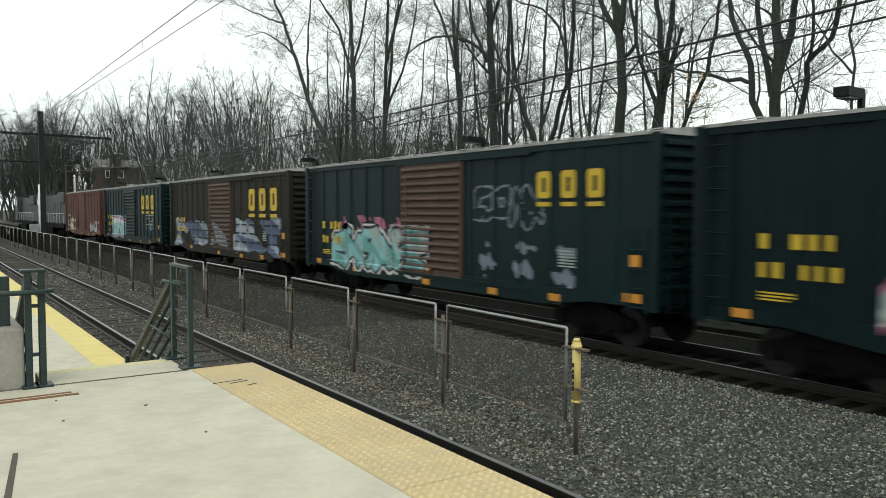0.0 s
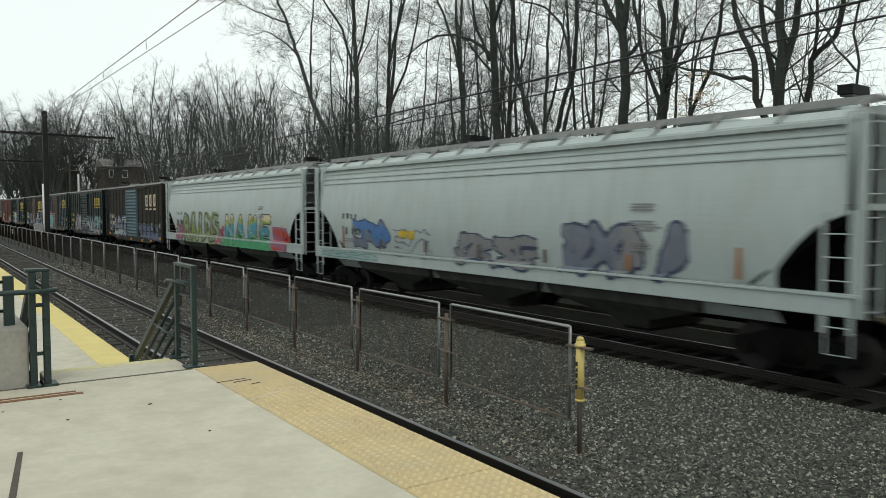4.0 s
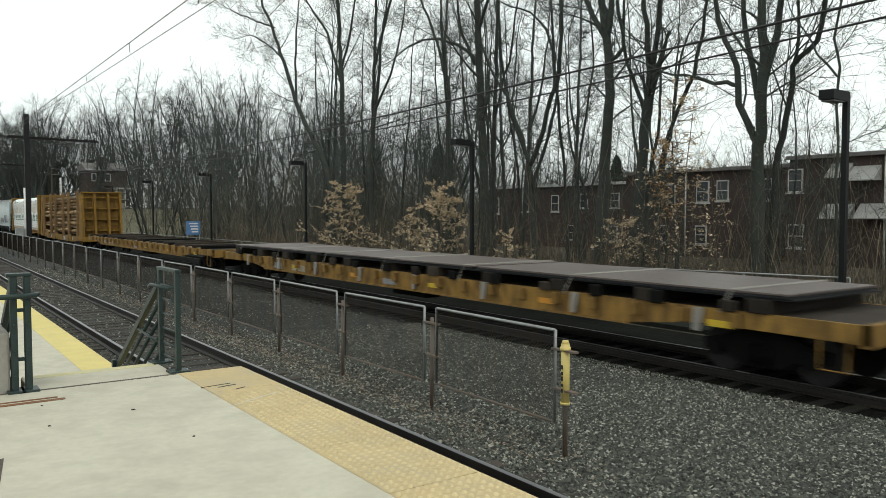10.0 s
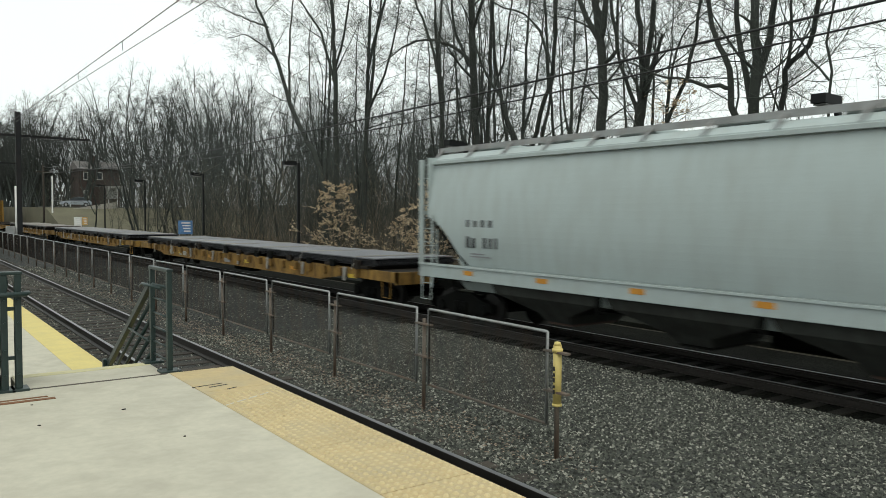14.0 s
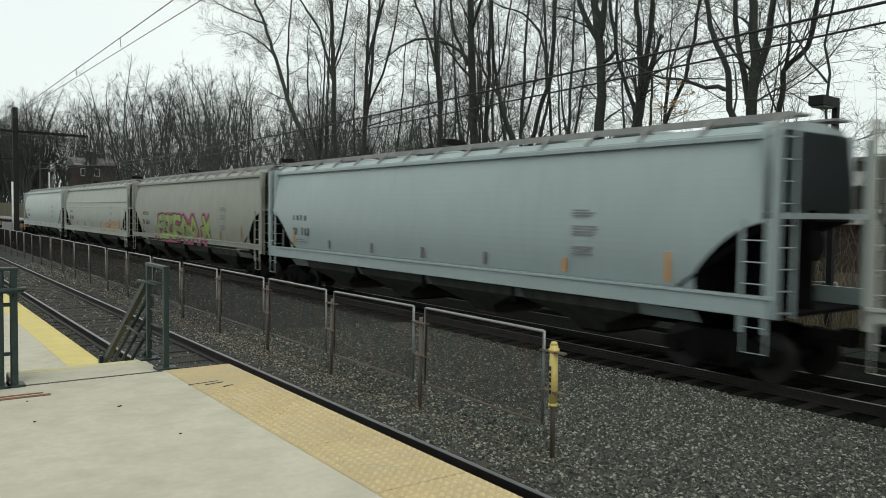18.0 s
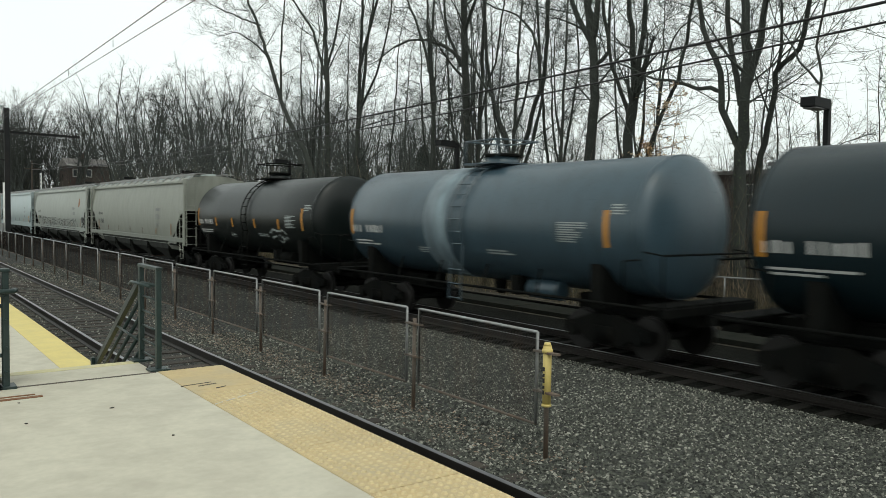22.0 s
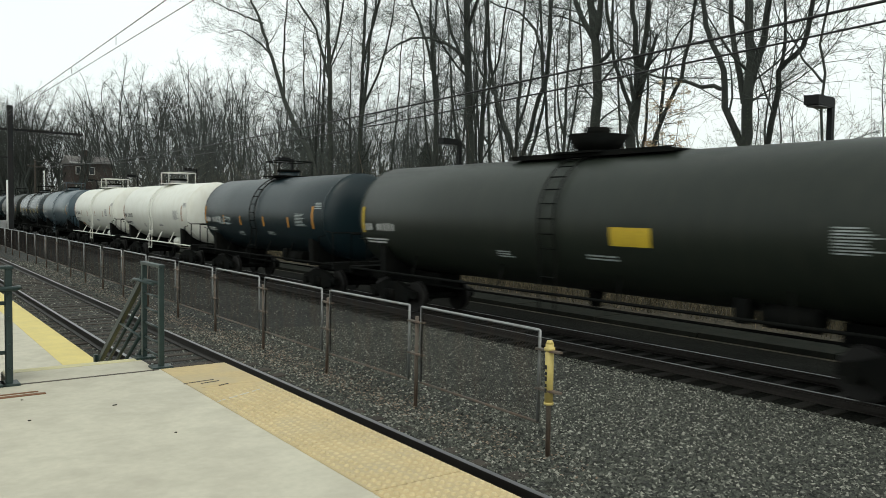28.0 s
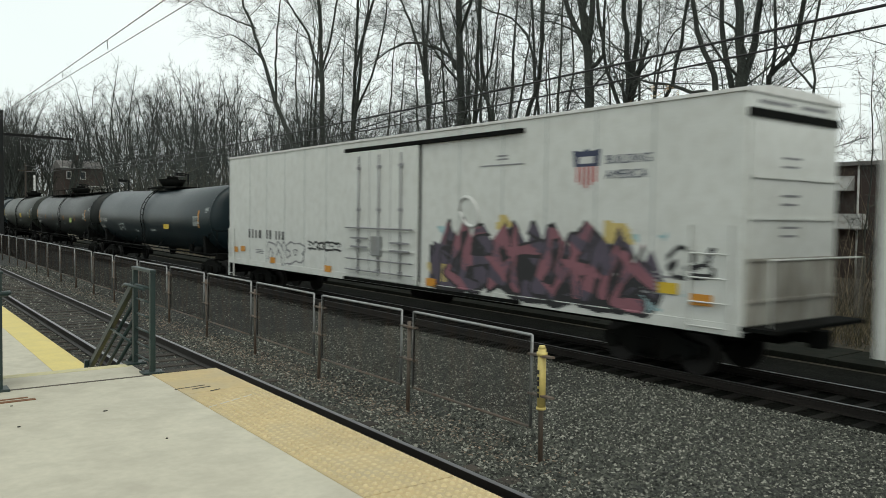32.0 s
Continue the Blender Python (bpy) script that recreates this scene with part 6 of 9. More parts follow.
def tag_shapes(seed, letters, fills, outline=0, stroke=0.11, rim=0.05, halo=None, tilt=0.25, grad="v", thin=False, back=None, wild=0.12, text=""):
    """Bubble or wild-style shapes: strokes between jittered points, or the letters of a text, outlined, filled in bands of colour."""
    def choose(u, v, asp):
        rng = np.random.default_rng(seed)
        px, py = u * asp, v.copy()
        wob = 0.02 * np.sin(px * 9 + seed) + 0.015 * np.sin(py * 14 + px * 5)
        idx = np.full(u.shape, -1, int)
        best = np.full(u.shape, 9.0)
        cell = asp / letters
        order = np.zeros(u.shape, int)
        for k in range(letters):
            cx = (k + 0.5) * cell
            lo = stroke + rim + 0.03
            pts = [(cx + (sx - 0.5) * cell * 0.72 + (sy - 0.5) * tilt * cell + rng.normal(0, wild * cell), float(np.clip(lo + (1 - 2 * lo) * sy + rng.normal(0, wild * 0.5), lo, 1 - lo))) for sx, sy in ((0, 0), (1, 0), (0, 0.5), (1, 0.5), (0, 1), (1, 1))]
            pairs = [[(0, 4), (4, 5), (2, 3), (1, 5)], [(0, 4), (4, 3), (3, 0), (2, 1)], [(4, 5), (5, 2), (2, 1), (0, 1)], [(4, 0), (0, 1), (2, 3), (4, 5)], [(0, 5), (4, 1), (2, 3)], [(4, 1), (0, 4), (5, 1)], [(4, 2), (2, 0), (0, 1), (1, 5), (5, 4)]][int(rng.integers(0, 7))]
            d = np.full(u.shape, 9.0)
            strokes = [(*pts[a], *pts[b]) for a, b in pairs]
            if text:
                wd = cell * 0.5 if text[k] != "I" else cell * 0.2
                strokes = [(cx + (x0 - 0.5) * wd + (y0 - 0.5) * tilt * cell, lo + (1 - 2 * lo) * y0, cx + (x1 - 0.5) * wd + (y1 - 0.5) * tilt * cell, lo + (1 - 2 * lo) * y1) for x0, y0, x1, y1 in GLYPHS[text[k]]]
            for x0, y0, x1, y1 in strokes:
                d = np.minimum(d, seg_dist(px, py, (x0, y0), (x1, y1)))
            d = d + (wob if not text else wob * 0.4)
            front = d < stroke + rim
            order = np.where(front, k, order)
            best = np.where(front & (d < best + 0.04), np.where(d < stroke + rim, d, best), np.minimum(best, np.where(front, best, d)))
        if back is not None:
            blob = best + 0.05 * np.sin(px * 3.1 + seed) + 0.04 * np.sin(py * 7 + px * 2)
            idx = np.where(blob < stroke + rim + 0.09, back, idx)
        if halo is not None:
            idx = np.where(best < stroke + rim * 2.0, halo, idx)
        if thin:
            idx = np.where(np.abs(best - stroke) < rim * 0.5, outline, idx)
            return idx
        idx = np.where(best < stroke + rim, outline, idx)
        g = {"v": v + 0.06 * np.sin(px * 4), "u": u, "k": (order * 0.37) % 1.0, "d": (0.5 * u + 0.7 * v + 0.12 * np.sin(px * 8 + py * 6)) % 1.0}[grad]
        fill = np.array(fills)[np.clip((g * len(fills)).astype(int), 0, len(fills) - 1)]
        idx = np.where(best < stroke, fill, idx)
        shine = np.abs(best - stroke * 0.45) < 0.012
        idx = np.where(shine & (np.sin(px * 7 + py * 9) > 0.55), len_inks_last(fills), idx)
        return idx
    return choose


def spiky(inner, seed, n=9):
    """Cuts a sprayed shape's outline into slanting points above and below."""
    def choose(u, v, asp):
        idx = inner(u, v, asp)
        saw = np.abs(((u * n + 0.25 * np.sin(u * 17 + seed) + 0.35 * v) % 1.0) * 2 - 1)
        low = np.abs(((u * (n - 2) + 0.3 * np.sin(u * 11 + seed * 2) - 0.3 * v) % 1.0) * 2 - 1)
        top = 0.70 + 0.30 * saw - 0.35 * np.clip((u - 0.82) / 0.18, 0, 1) - 0.2 * np.clip((0.12 - u) / 0.12, 0, 1)
        return np.where((v > top) | (v < 0.05 * low), -1, idx)
    return choose


def len_inks_last(fills):
    return max(fills)


def patchy(seed, n_ink, level=0.0, fx=2.0, fy=3.0, bias=None):
    """Uneven overpaint in patches."""
    def choose(u, v, asp):
        px = u * asp
        f = np.sin(px * fx + seed) + np.sin(v * fy * 3 + seed * 1.7 + px) + 0.6 * np.sin(px * fx * 3.3 + v * 7)
        edge = np.minimum(np.minimum(u, 1 - u) * asp * 3, np.minimum(v, 1 - v) * 6)
        f = f - np.clip(1 - edge, 0, 1) * 2.5
        if bias is not None:
            f = f + bias * (0.5 - v)
        k = np.clip(((np.sin(px * 1.3 + seed * 2) + np.sin(v * 9 + px * 2)) * 0.25 + 0.5) * n_ink, 0, n_ink - 1).astype(int)
        return np.where(f > level, k, -1)
    return choose


def brake_gear(car, L):
    part("air_tank", T([(0.3, -0.8, 0.62), (0.3, 0.8, 0.62)], 0.22, 10), "under", car)
    part("centre_sill", B(-0.25, 0.25, -L / 2, L / 2, 0.72, 1.0), "under", car)


def ladder(car, x, y, w, z0, z1, step, mat, axis="y", name="ladder", r=0.016):
    bm = bmesh.new()
    n = int((z1 - z0) / step)
    for i in range(n + 1):
        z = z0 + i * step
        if axis == "y":
            tube(bm, [(x, y, z), (x, y + w, z)], r, 5)
        else:
            tube(bm, [(x, y, z), (x + w, y, z)], r, 5)
    for k in (0, w):
        p = (x, y + k) if axis == "y" else (x + k, y)
        box(bm, p[0] - r, p[0] + r, p[1] - 0.03, p[1] + 0.03, z0 - 0.1, z1 + 0.1)
    return part(name, bm, mat, car)


BOX_L, BOX_HW, BOX_Z0, BOX_Z1 = 15.75, 1.47, 0.92, 4.36


def boxcar(seed, y, body, door, label, posts=8, logo="ink_yellow", marks="ink_yellow", art=(), louvre=True, horiz=False, roof="roof_galv", gap=0.62, logo_size=0.60, logo_at=-4.45, length=BOX_L):
    car = thing("boxcar", label, "freight car", "freight train")
    h = length / 2
    z0, z1, hw = BOX_Z0, BOX_Z1, BOX_HW
    core = hw - 0.05
    part("body", B(-core, core, -h, h, z0 + 0.12, z1 - 0.02), body, car)
    for s in (-1, 1):
        for i in range(13):
            part("end_rib", shared("end_rib" + body, lambda: P([(0, 0), (0.09, 0.05), (0.09, 0.12), (0, 0.17)], 0, -hw + 0.16, hw - 0.16)), body, car, at=pose(0, s * h, z0 + 0.35 + i * 0.235, 0, 0, 0 if s > 0 else 180))
        for sx in (-1, 1):
            part("corner_post", B(sx * hw - 0.07, sx * hw + 0.03, s * h - 0.09, s * h + 0.09, z0, z1), body, car)
    part("roof", P([(-hw - 0.03, z1 - 0.03), (-hw - 0.03, z1 + 0.03), (-0.7, z1 + 0.13), (0, z1 + 0.16), (0.7, z1 + 0.13), (hw + 0.03, z1 + 0.03), (hw + 0.03, z1 - 0.03)], 1, -h - 0.06, h + 0.06), roof, car, "ribbed metal roof")
    for i in range(12):
        part("roof_rib", shared("roof_rib", lambda: P([(-1.47, 4.385), (-0.7, 4.52), (0, 4.55), (0.7, 4.52), (1.47, 4.385), (1.47, 4.40), (0.7, 4.54), (0, 4.57), (-0.7, 4.54), (-1.47, 4.40)], 1, -0.035, 0.035)), roof, car, at=pose(0, -h + 0.6 + i * (length - 1.2) / 11, 0))
    part("top_chord", B(-hw - 0.01, -hw + 0.07, -h, h, z1 - 0.16, z1 - 0.035), body, car)
    dw = 3.0
    dy = -0.05
    sill = part("side_sill", P([(-h, z0 + 0.06), (-h, z0 + 0.26), (h, z0 + 0.26), (h, z0 + 0.06), (h - 1.7, z0 + 0.05), (h - 3.2, z0 - 0.14), (-h + 3.2, z0 - 0.14), (-h + 1.7, z0 + 0.05)], 0, -hw - 0.005, -hw + 0.06), body, car)
    part("far_side_sill", B(hw - 0.06, hw, -h, h, z0 - 0.1, z0 + 0.26), body, car)
    # side posts on both halves
    ys = [dy + dw / 2 + 0.25 + i * (h - dy - dw / 2 - 0.35) / (posts - 1) for i in range(posts)] + [dy - dw / 2 - 0.25 - i * (h + dy - dw / 2 - 0.35) / (posts - 1) for i in range(posts)]
    for yy in ys:
        part("side_post", post_for(body), None, car, at=pose(-hw + 0.05, yy, 0, 0, 0, -90))
    for yy in ys[:posts]:
        part("side_post", post_for(body), None, car, at=pose(hw - 0.05, yy, 0, 0, 0, 90))
    if horiz:
        bar = bmesh.new()
        for r in range(8):
            z = z0 + 0.55 + r * 0.37
            for a, b in zip(sorted(ys)[:-1], sorted(ys)[1:]):
                if b - a < 2:
                    box(bar, -core - 0.034, -core + 0.01, a + 0.13, b - 0.13, z, z + 0.06)
        tagged(part("side_corrugation", bar, body, car), kind="stuff")
    # sliding door
    d = part("door", B(-core - 0.07, -core, dy - dw / 2, dy + dw / 2, z0 + 0.18, z1 - 0.22), door, car, "corrugated sliding door")
    if louvre:
        for i in range(14):
            part("door_slat", shared("door_slat" + door, lambda: P([(-core - 0.07, 0), (-core - 0.135, 0.05), (-core - 0.135, 0.08), (-core - 0.07, 0.14)], 1, dy - dw / 2 + 0.08, dy + dw / 2 - 0.08)), door, d, at=pose(0, 0, z0 + 0.34 + i * 0.205))
    part("door_edge", B(-core - 0.10, -core - 0.06, dy - dw / 2, dy - dw / 2 + 0.07, z0 + 0.2, z1 - 0.24), door, d)
    part("door_edge", B(-core - 0.10, -core - 0.06, dy + dw / 2 - 0.07, dy + dw / 2, z0 + 0.2, z1 - 0.24), door, d)
    part("lock_bar", T([(-core - 0.16, dy + dw / 2 - 0.35, z0 + 0.4), (-core - 0.16, dy + dw / 2 - 0.35, z1 - 0.5)], 0.02, 6), door, d)
    part("door_track", B(-hw - 0.03, -hw + 0.02, dy - dw - 1.2, dy + dw / 2 + 0.2, z0 + 0.10, z0 + 0.18), body, car)
    part("door_track", B(-hw - 0.05, -hw + 0.02, dy - dw - 1.2, dy + dw / 2 + 0.2, z1 - 0.22, z1 - 0.15), body, car)
    part("floor_frame", B(-1.2, 1.2, -h + 0.2, h - 0.2, z0 - 0.02, z0 + 0.12), "under", car)
    brake_gear(car, length)
    ladder(car, -hw - 0.06, h - 0.62, 0.46, z0 + 0.05, z1 - 0.25, 0.38, body, name="side_ladder")
    ladder(car, -hw - 0.06, -h + 0.16, 0.46, z0 + 0.05, z0 + 1.5, 0.38, body, name="side_ladder")
    ladder(car, -hw + 0.2, -h - 0.14, 0.46, z0 + 0.1, z0 + 1.7, 0.38, body, "x", name="end_ladder")
    part("uncoupling_lever", T([(-hw, -h - 0.3, 0.95), (-0.2, -h - 0.3, 0.9)], 0.015, 5), "under", car)
    for yy in (h - 2.1, -h + 2.1):
        truck(car, yy)
    coupler(car, h, gap)

    def side(yv, zv):
        s = np.full(np.shape(yv), core)
        for p in ys:
            s = np.where(np.abs(yv - p) < 0.07, hw, np.where(np.abs(yv - p) < 0.11, hw - 0.025, s))
        ind = np.abs(yv - dy) < dw / 2
        ph = ((zv - z0 - 0.34) / 0.205) % 1.0
        s = np.where(ind, core + (0.11 + 0.02 * np.cos(ph * 6.28) if louvre else 0.085), s)
        return np.where(zv < z0 + 0.28, hw + 0.01, s)
    if logo:
        # three heavy blocks with a slot, each over a bar
        lw = logo_size
        for i in range(3):
            a = logo_at - i * lw * 1.32
            x = -hw - 0.008
            zt = z1 - 0.62
            zb = zt - lw
            c, q = lw * 0.10, lw * 0.74
            e = part("emblem_block", P([(a - c, zb), (a - q + c, zb), (a - q, zb + c), (a - q, zt - c), (a - q + c, zt), (a - c, zt), (a, zt - c), (a, zb + c)], 0, x, x + 0.008), logo, car, "heavy painted block over a bar")
            part("emblem_slot", B(x - 0.003, x, a - q * 0.64, a - q * 0.38, zb + lw * 0.24, zt - lw * 0.24), body, e, "dark slot in the block")
            part("emblem_bar", B(x, x + 0.008, a - q, a, zb - lw * 0.30, zb - lw * 0.14), logo, e)
    plates(car, "stencil", word(h - 1.2, z0 + 1.32, 0.27, 5, w=0.22, seed=seed) + word(h - 1.2, z0 + 0.84, 0.27, 6, w=0.19, seed=seed + 1) + lines(h - 1.2, z0 + 0.58, 0.7, 3, 0.03, seed=seed), marks, -hw - 0.002, "stencilled reporting marks")
    plates(car, "data_panel", lines(-h + 2.7, z0 + 1.05, 0.55, 6, 0.035, seed), "ink_pale" if marks != "ink_white" else "ink_grey", -hw - 0.002, "small stencilled data lines")
    for yy, zz in ((h - 0.7, 0.12), (h - 3.4, 0.0), (dy + 0.4, -0.10), (dy - 2.6, -0.10), (-h + 3.0, -0.05)):
        plates(car, "marker_plate", [(yy, yy - 0.35, z0 + zz, z0 + zz + 0.16)], "ink_orange", -hw - 0.006, "orange marker plate")
    plates(car, "marker_plate", [(-h + 0.75, -h + 0.3, z0 + 0.14, z0 + 0.32), (-h + 0.62, -h + 0.34, z0 + 0.85, z0 + 1.08)], "ink_orange", -hw - 0.06, "yellow marker plate")
    for a in art:
        paint(car, a[0], a[1], a[2], a[3], a[4], side, a[5], a[6], a[7] if len(a) > 7 else 0.035, a[8] if len(a) > 8 else "sprayed paint")
    return car


_posts = {}


def post_for(body):
    if body not in _posts:
        me = bm_mesh(P([(-0.10, 0), (-0.06, -0.05), (0.06, -0.05), (0.10, 0)], 2, BOX_Z0 + 0.26, BOX_Z1 - 0.16), "side_post")
        me.materials.append(M[body])
        _posts[body] = me
    return _posts[body]


def hopper(seed, y, length, body, label, bays=4, ribs=0, marks="ink_black", art=(), roof="hop_grey", eave=4.2, curved=True, reflect="ink_rust", chute=None, sill_mat=None, notch=1.2, gap=0.62, on_sill=False, sill_foot=1.22):
    car = thing("covered_hopper", label, "freight car", "freight train")
    h = length / 2
    sill0, sill1 = 1.22, 1.60
    hw = 1.50

    def xs(z):
        up, down = np.clip((z - 2.5) / (eave - 2.5), 0, 1), np.clip((2.5 - z) / 1.05, 0, 1)
        return hw - 0.03 - 0.24 * up ** 2 - 0.13 * down ** 2

    def ends(z):
        f = np.clip((2.80 - z) / 0.95, 0, 1)
        return h - 0.28 - notch * f ** 0.6
    # body: level rings, drawn in at the ends where the slope sheets are
    zs = [0.95, 1.25, 1.45, 1.6, 1.75, 1.9, 2.05, 2.2, 2.35, 2.5, 2.65, 2.8, 2.95, 3.1, 3.25, 3.4, 3.55, 3.7, 3.85, 4.0, eave]
    bm = bmesh.new()
    rings = []
    for z in zs:
        a = float(xs(z)) if z > 1.3 else 1.15 + (z - 0.95) * 0.9
        e = float(ends(z))
        rings.append([bm.verts.new(c) for c in ((-a, -e, z), (a, -e, z), (a, e, z), (-a, e, z))])
    top = 4.52
    e = h - 0.28
    for k, (a, z) in enumerate(((float(xs(eave)) - 0.02, eave + 0.10), (1.0, eave + 0.24), (0.4, top))):
        rings.append([bm.verts.new(c) for c in ((-a, -e, z), (a, -e, z), (a, e, z), (-a, e, z))])
    for n_ring, (r0, r1) in enumerate(zip(rings[:-1], rings[1:])):
        for k in range(4):
            f = bm.faces.new((r0[k], r0[(k + 1) % 4], r1[(k + 1) % 4], r1[k]))
            # slope sheets go black: dirt, and the recess's deep shade put into the colour
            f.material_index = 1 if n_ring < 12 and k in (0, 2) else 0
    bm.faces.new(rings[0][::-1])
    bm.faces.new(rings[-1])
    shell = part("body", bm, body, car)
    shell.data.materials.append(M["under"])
    part("roof_rail", B(-float(xs(eave)) - 0.10, -float(xs(eave)) + 0.03, -e, e, eave - 0.03, eave + 0.06, 0.01), body, car)
    part("roof_rail", B(float(xs(eave)) - 0.03, float(xs(eave)) + 0.035, -e, e, eave - 0.03, eave + 0.06, 0.01), body, car)
    sm = sill_mat or body
    part("side_sill", B(-hw - 0.04, -hw + 0.06, -h + 0.05, h - 0.05, sill_foot, sill1 - 0.02, 0.012), sm, car)
    part("sill_flange", B(-hw - 0.075, -hw + 0.02, -h + 0.05, h - 0.05, sill1 - 0.075, sill1 - 0.02, 0.006), sm, car)
    part("side_sill", B(hw - 0.06, hw + 0.04, -h + 0.05, h - 0.05, sill0, sill1 - 0.02), sm, car)
    for i in range(ribs):
        z = eave - 0.18 - i * 0.16
        part("side_flute", B(-float(xs(z)) - 0.025, -float(xs(z)) + 0.02, -e, e, z, z + 0.05, 0.01), body, car)
    # end cages
    for s in (-1, 1):
        ye = s * (h - 0.06)
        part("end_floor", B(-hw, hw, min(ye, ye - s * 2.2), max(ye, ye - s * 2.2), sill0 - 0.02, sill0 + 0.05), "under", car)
        # added black sheet that stands for the deep shade in the end recess
        part("end_web", B(-0.06, 0.06, min(ye - s * 2.3, ye - s * 0.15), max(ye - s * 2.3, ye - s * 0.15), sill0, 3.0), "under", car, "added dark sheet standing for the shade under the slope sheet")
        for sx in (-1, 1):
            part("corner_post", B(sx * hw - 0.04, sx * hw + 0.04, ye - 0.05, ye + 0.05, sill0, eave + 0.1, 0.008), body, car)
        part("end_crossbar", B(-hw, hw, ye - 0.05, ye + 0.05, 2.85, 2.95), body, car)
        part("end_cap", B(-hw + 0.05, hw - 0.05, ye - s * 0.25 - 0.03, ye - s * 0.25 + 0.03, 2.95, eave + 0.15), body, car)
        ladder(car, -hw - 0.03, ye - (0.55 if s > 0 else -0.1), 0.45, 1.05, 2.75, 0.36, body, "y", "end_ladder", 0.012)
        ladder(car, -hw + 0.1, ye + s * 0.04, 0.45, 1.3, eave, 0.36, body, "x", "end_ladder", 0.012)
        part("stirrup", T([(-hw - 0.02, ye - s * 0.08, sill0), (-hw - 0.02, ye - s * 0.08, 0.62), (-hw - 0.02, ye - s * 0.5, 0.62), (-hw - 0.02, ye - s * 0.5, sill0)], 0.016, 5), body, car)
        # strut in the same black, the recess's shade put into its colour
        part("slope_strut", T([(-hw + 0.1, ye - s * 1.9, sill1), (-hw + 0.12, ye - s * 0.1, 2.85)], 0.03, 6), "under", car)
        part("hand_brake" if s < 0 else "end_step", T([(-0.4, ye + s * 0.12, 2.4), (-0.4, ye + s * 0.16, 2.4)], 0.26, 14) if s < 0 else B(-0.5, 0.5, ye - 0.15, ye + 0.15, 1.9, 1.94), "under", car)
    # outlet bays below
    cm = chute or "chute_grey"
    bl = (length - 5.6) / bays
    for i in range(bays):
        yc = -h + 2.8 + (i + 0.5) * bl
        bm = bmesh.new()
        ring = []
        for z, a, b in ((0.42, 0.80, 0.40), (0.62, 0.98, 0.52), (0.98, 1.34, bl * 0.44), (1.40, 1.45, bl * 0.499)):
            ring.append([bm.verts.new(c) for c in ((-a, yc - b, z), (a, yc - b, z), (a, yc + b, z), (-a, yc + b, z))])
        for r0, r1 in zip(ring[:-1], ring[1:]):
            for k in range(4):
                bm.faces.new((r0[k], r0[(k + 1) % 4], r1[(k + 1) % 4], r1[k]))
        bm.faces.new(ring[0][::-1])
        bm.faces.new(ring[-1])
        ch = part("outlet_chute", bm, cm, car, "sloping outlet chute")
        part("outlet_gate", B(-0.75, 0.75, yc - 0.36, yc + 0.36, 0.36, 0.46, 0.01), "door_rust" if i % 2 else "under", ch)
        part("bay_gusset", P([(yc + bl / 2 - 0.05, 1.25), (yc + bl / 2 + 0.05, 1.25), (yc + bl / 2 + 0.03, 0.85), (yc + bl / 2 - 0.03, 0.85)], 0, -hw + 0.02, -hw + 0.08), "under", car) if i < bays - 1 else None
    brake_gear(car, length - 1.5)
    # running boards, brackets and hatches on the roof
    part("running_board", B(-0.92, -0.42, -h + 0.1, h - 0.1, top + 0.06, top + 0.10), "galv", car, "grated metal running board")
    part("running_board", B(0.42, 0.92, -h + 0.1, h - 0.1, top + 0.06, top + 0.10), "galv", car)
    part("running_board_edge", B(-0.95, -0.92, -h + 0.1, h - 0.1, top - 0.02, top + 0.11), "galv", car)
    nb = int(length / 1.35)
    for i in range(nb + 1):
        yy = -h + 0.3 + i * (length - 0.6) / nb
        part("board_bracket", shared("board_bracket%.1f" % eave, lambda: P([(-1.28, eave + 0.10), (-1.22, eave + 0.10), (-0.88, 4.58), (-0.95, 4.60)], 1, -0.035, 0.035)), "galv", car, at=pose(0, yy, 0))
    for i in range(8):
        yy = -h + 1.6 + i * (length - 3.2) / 7
        part("hatch", shared("hatch", lambda: B(-0.38, 0.38, -0.55, 0.55, 4.5, 4.64, 0.03)), roof, car, at=pose(0, yy, 0))
    for yy in (h - 1.35, -h + 1.35):
        truck(car, yy)
    coupler(car, h, gap)
    plates(car, "stencil", word(h - 2.0, 2.46, 0.28, 4, w=0.22, seed=seed) + word(h - 2.0, 2.04, 0.28, 6, w=0.17, seed=seed + 3), marks, -float(xs(2.2)) - 0.004, "stencilled reporting marks")
    plates(car, "data_panel", lines(h - 2.2, 1.88, 0.9, 2, 0.035, seed) + lines(-h + 4.6, 2.95, 0.75, 3, 0.03, seed + 1) + lines(-h + 4.6, 2.62, 0.8, 4, 0.03, seed + 2) + lines(-h + 4.6, 2.2, 0.6, 4, 0.026, seed + 3), "ink_grey", -float(xs(2.4)) - 0.012, "small stencilled data lines")
    n = 7
    for i in range(n):
        yy = h - 2.0 - i * (length - 4.2) / (n - 1)
        tall = 0.55 if i in (0, n - 1) else 0.30
        if on_sill:
            plates(car, "reflector_strip", [(yy, yy - 0.36, 1.36, 1.47)], reflect, -hw - 0.042, "orange reflective plate")
        else:
            plates(car, "reflector_strip", [(yy, yy - 0.09, 1.66, 1.66 + tall)], reflect if i in (0, n - 1, n - 2) else "ink_umber", -float(xs(2.2)) - 0.006, "faded reflective strip")
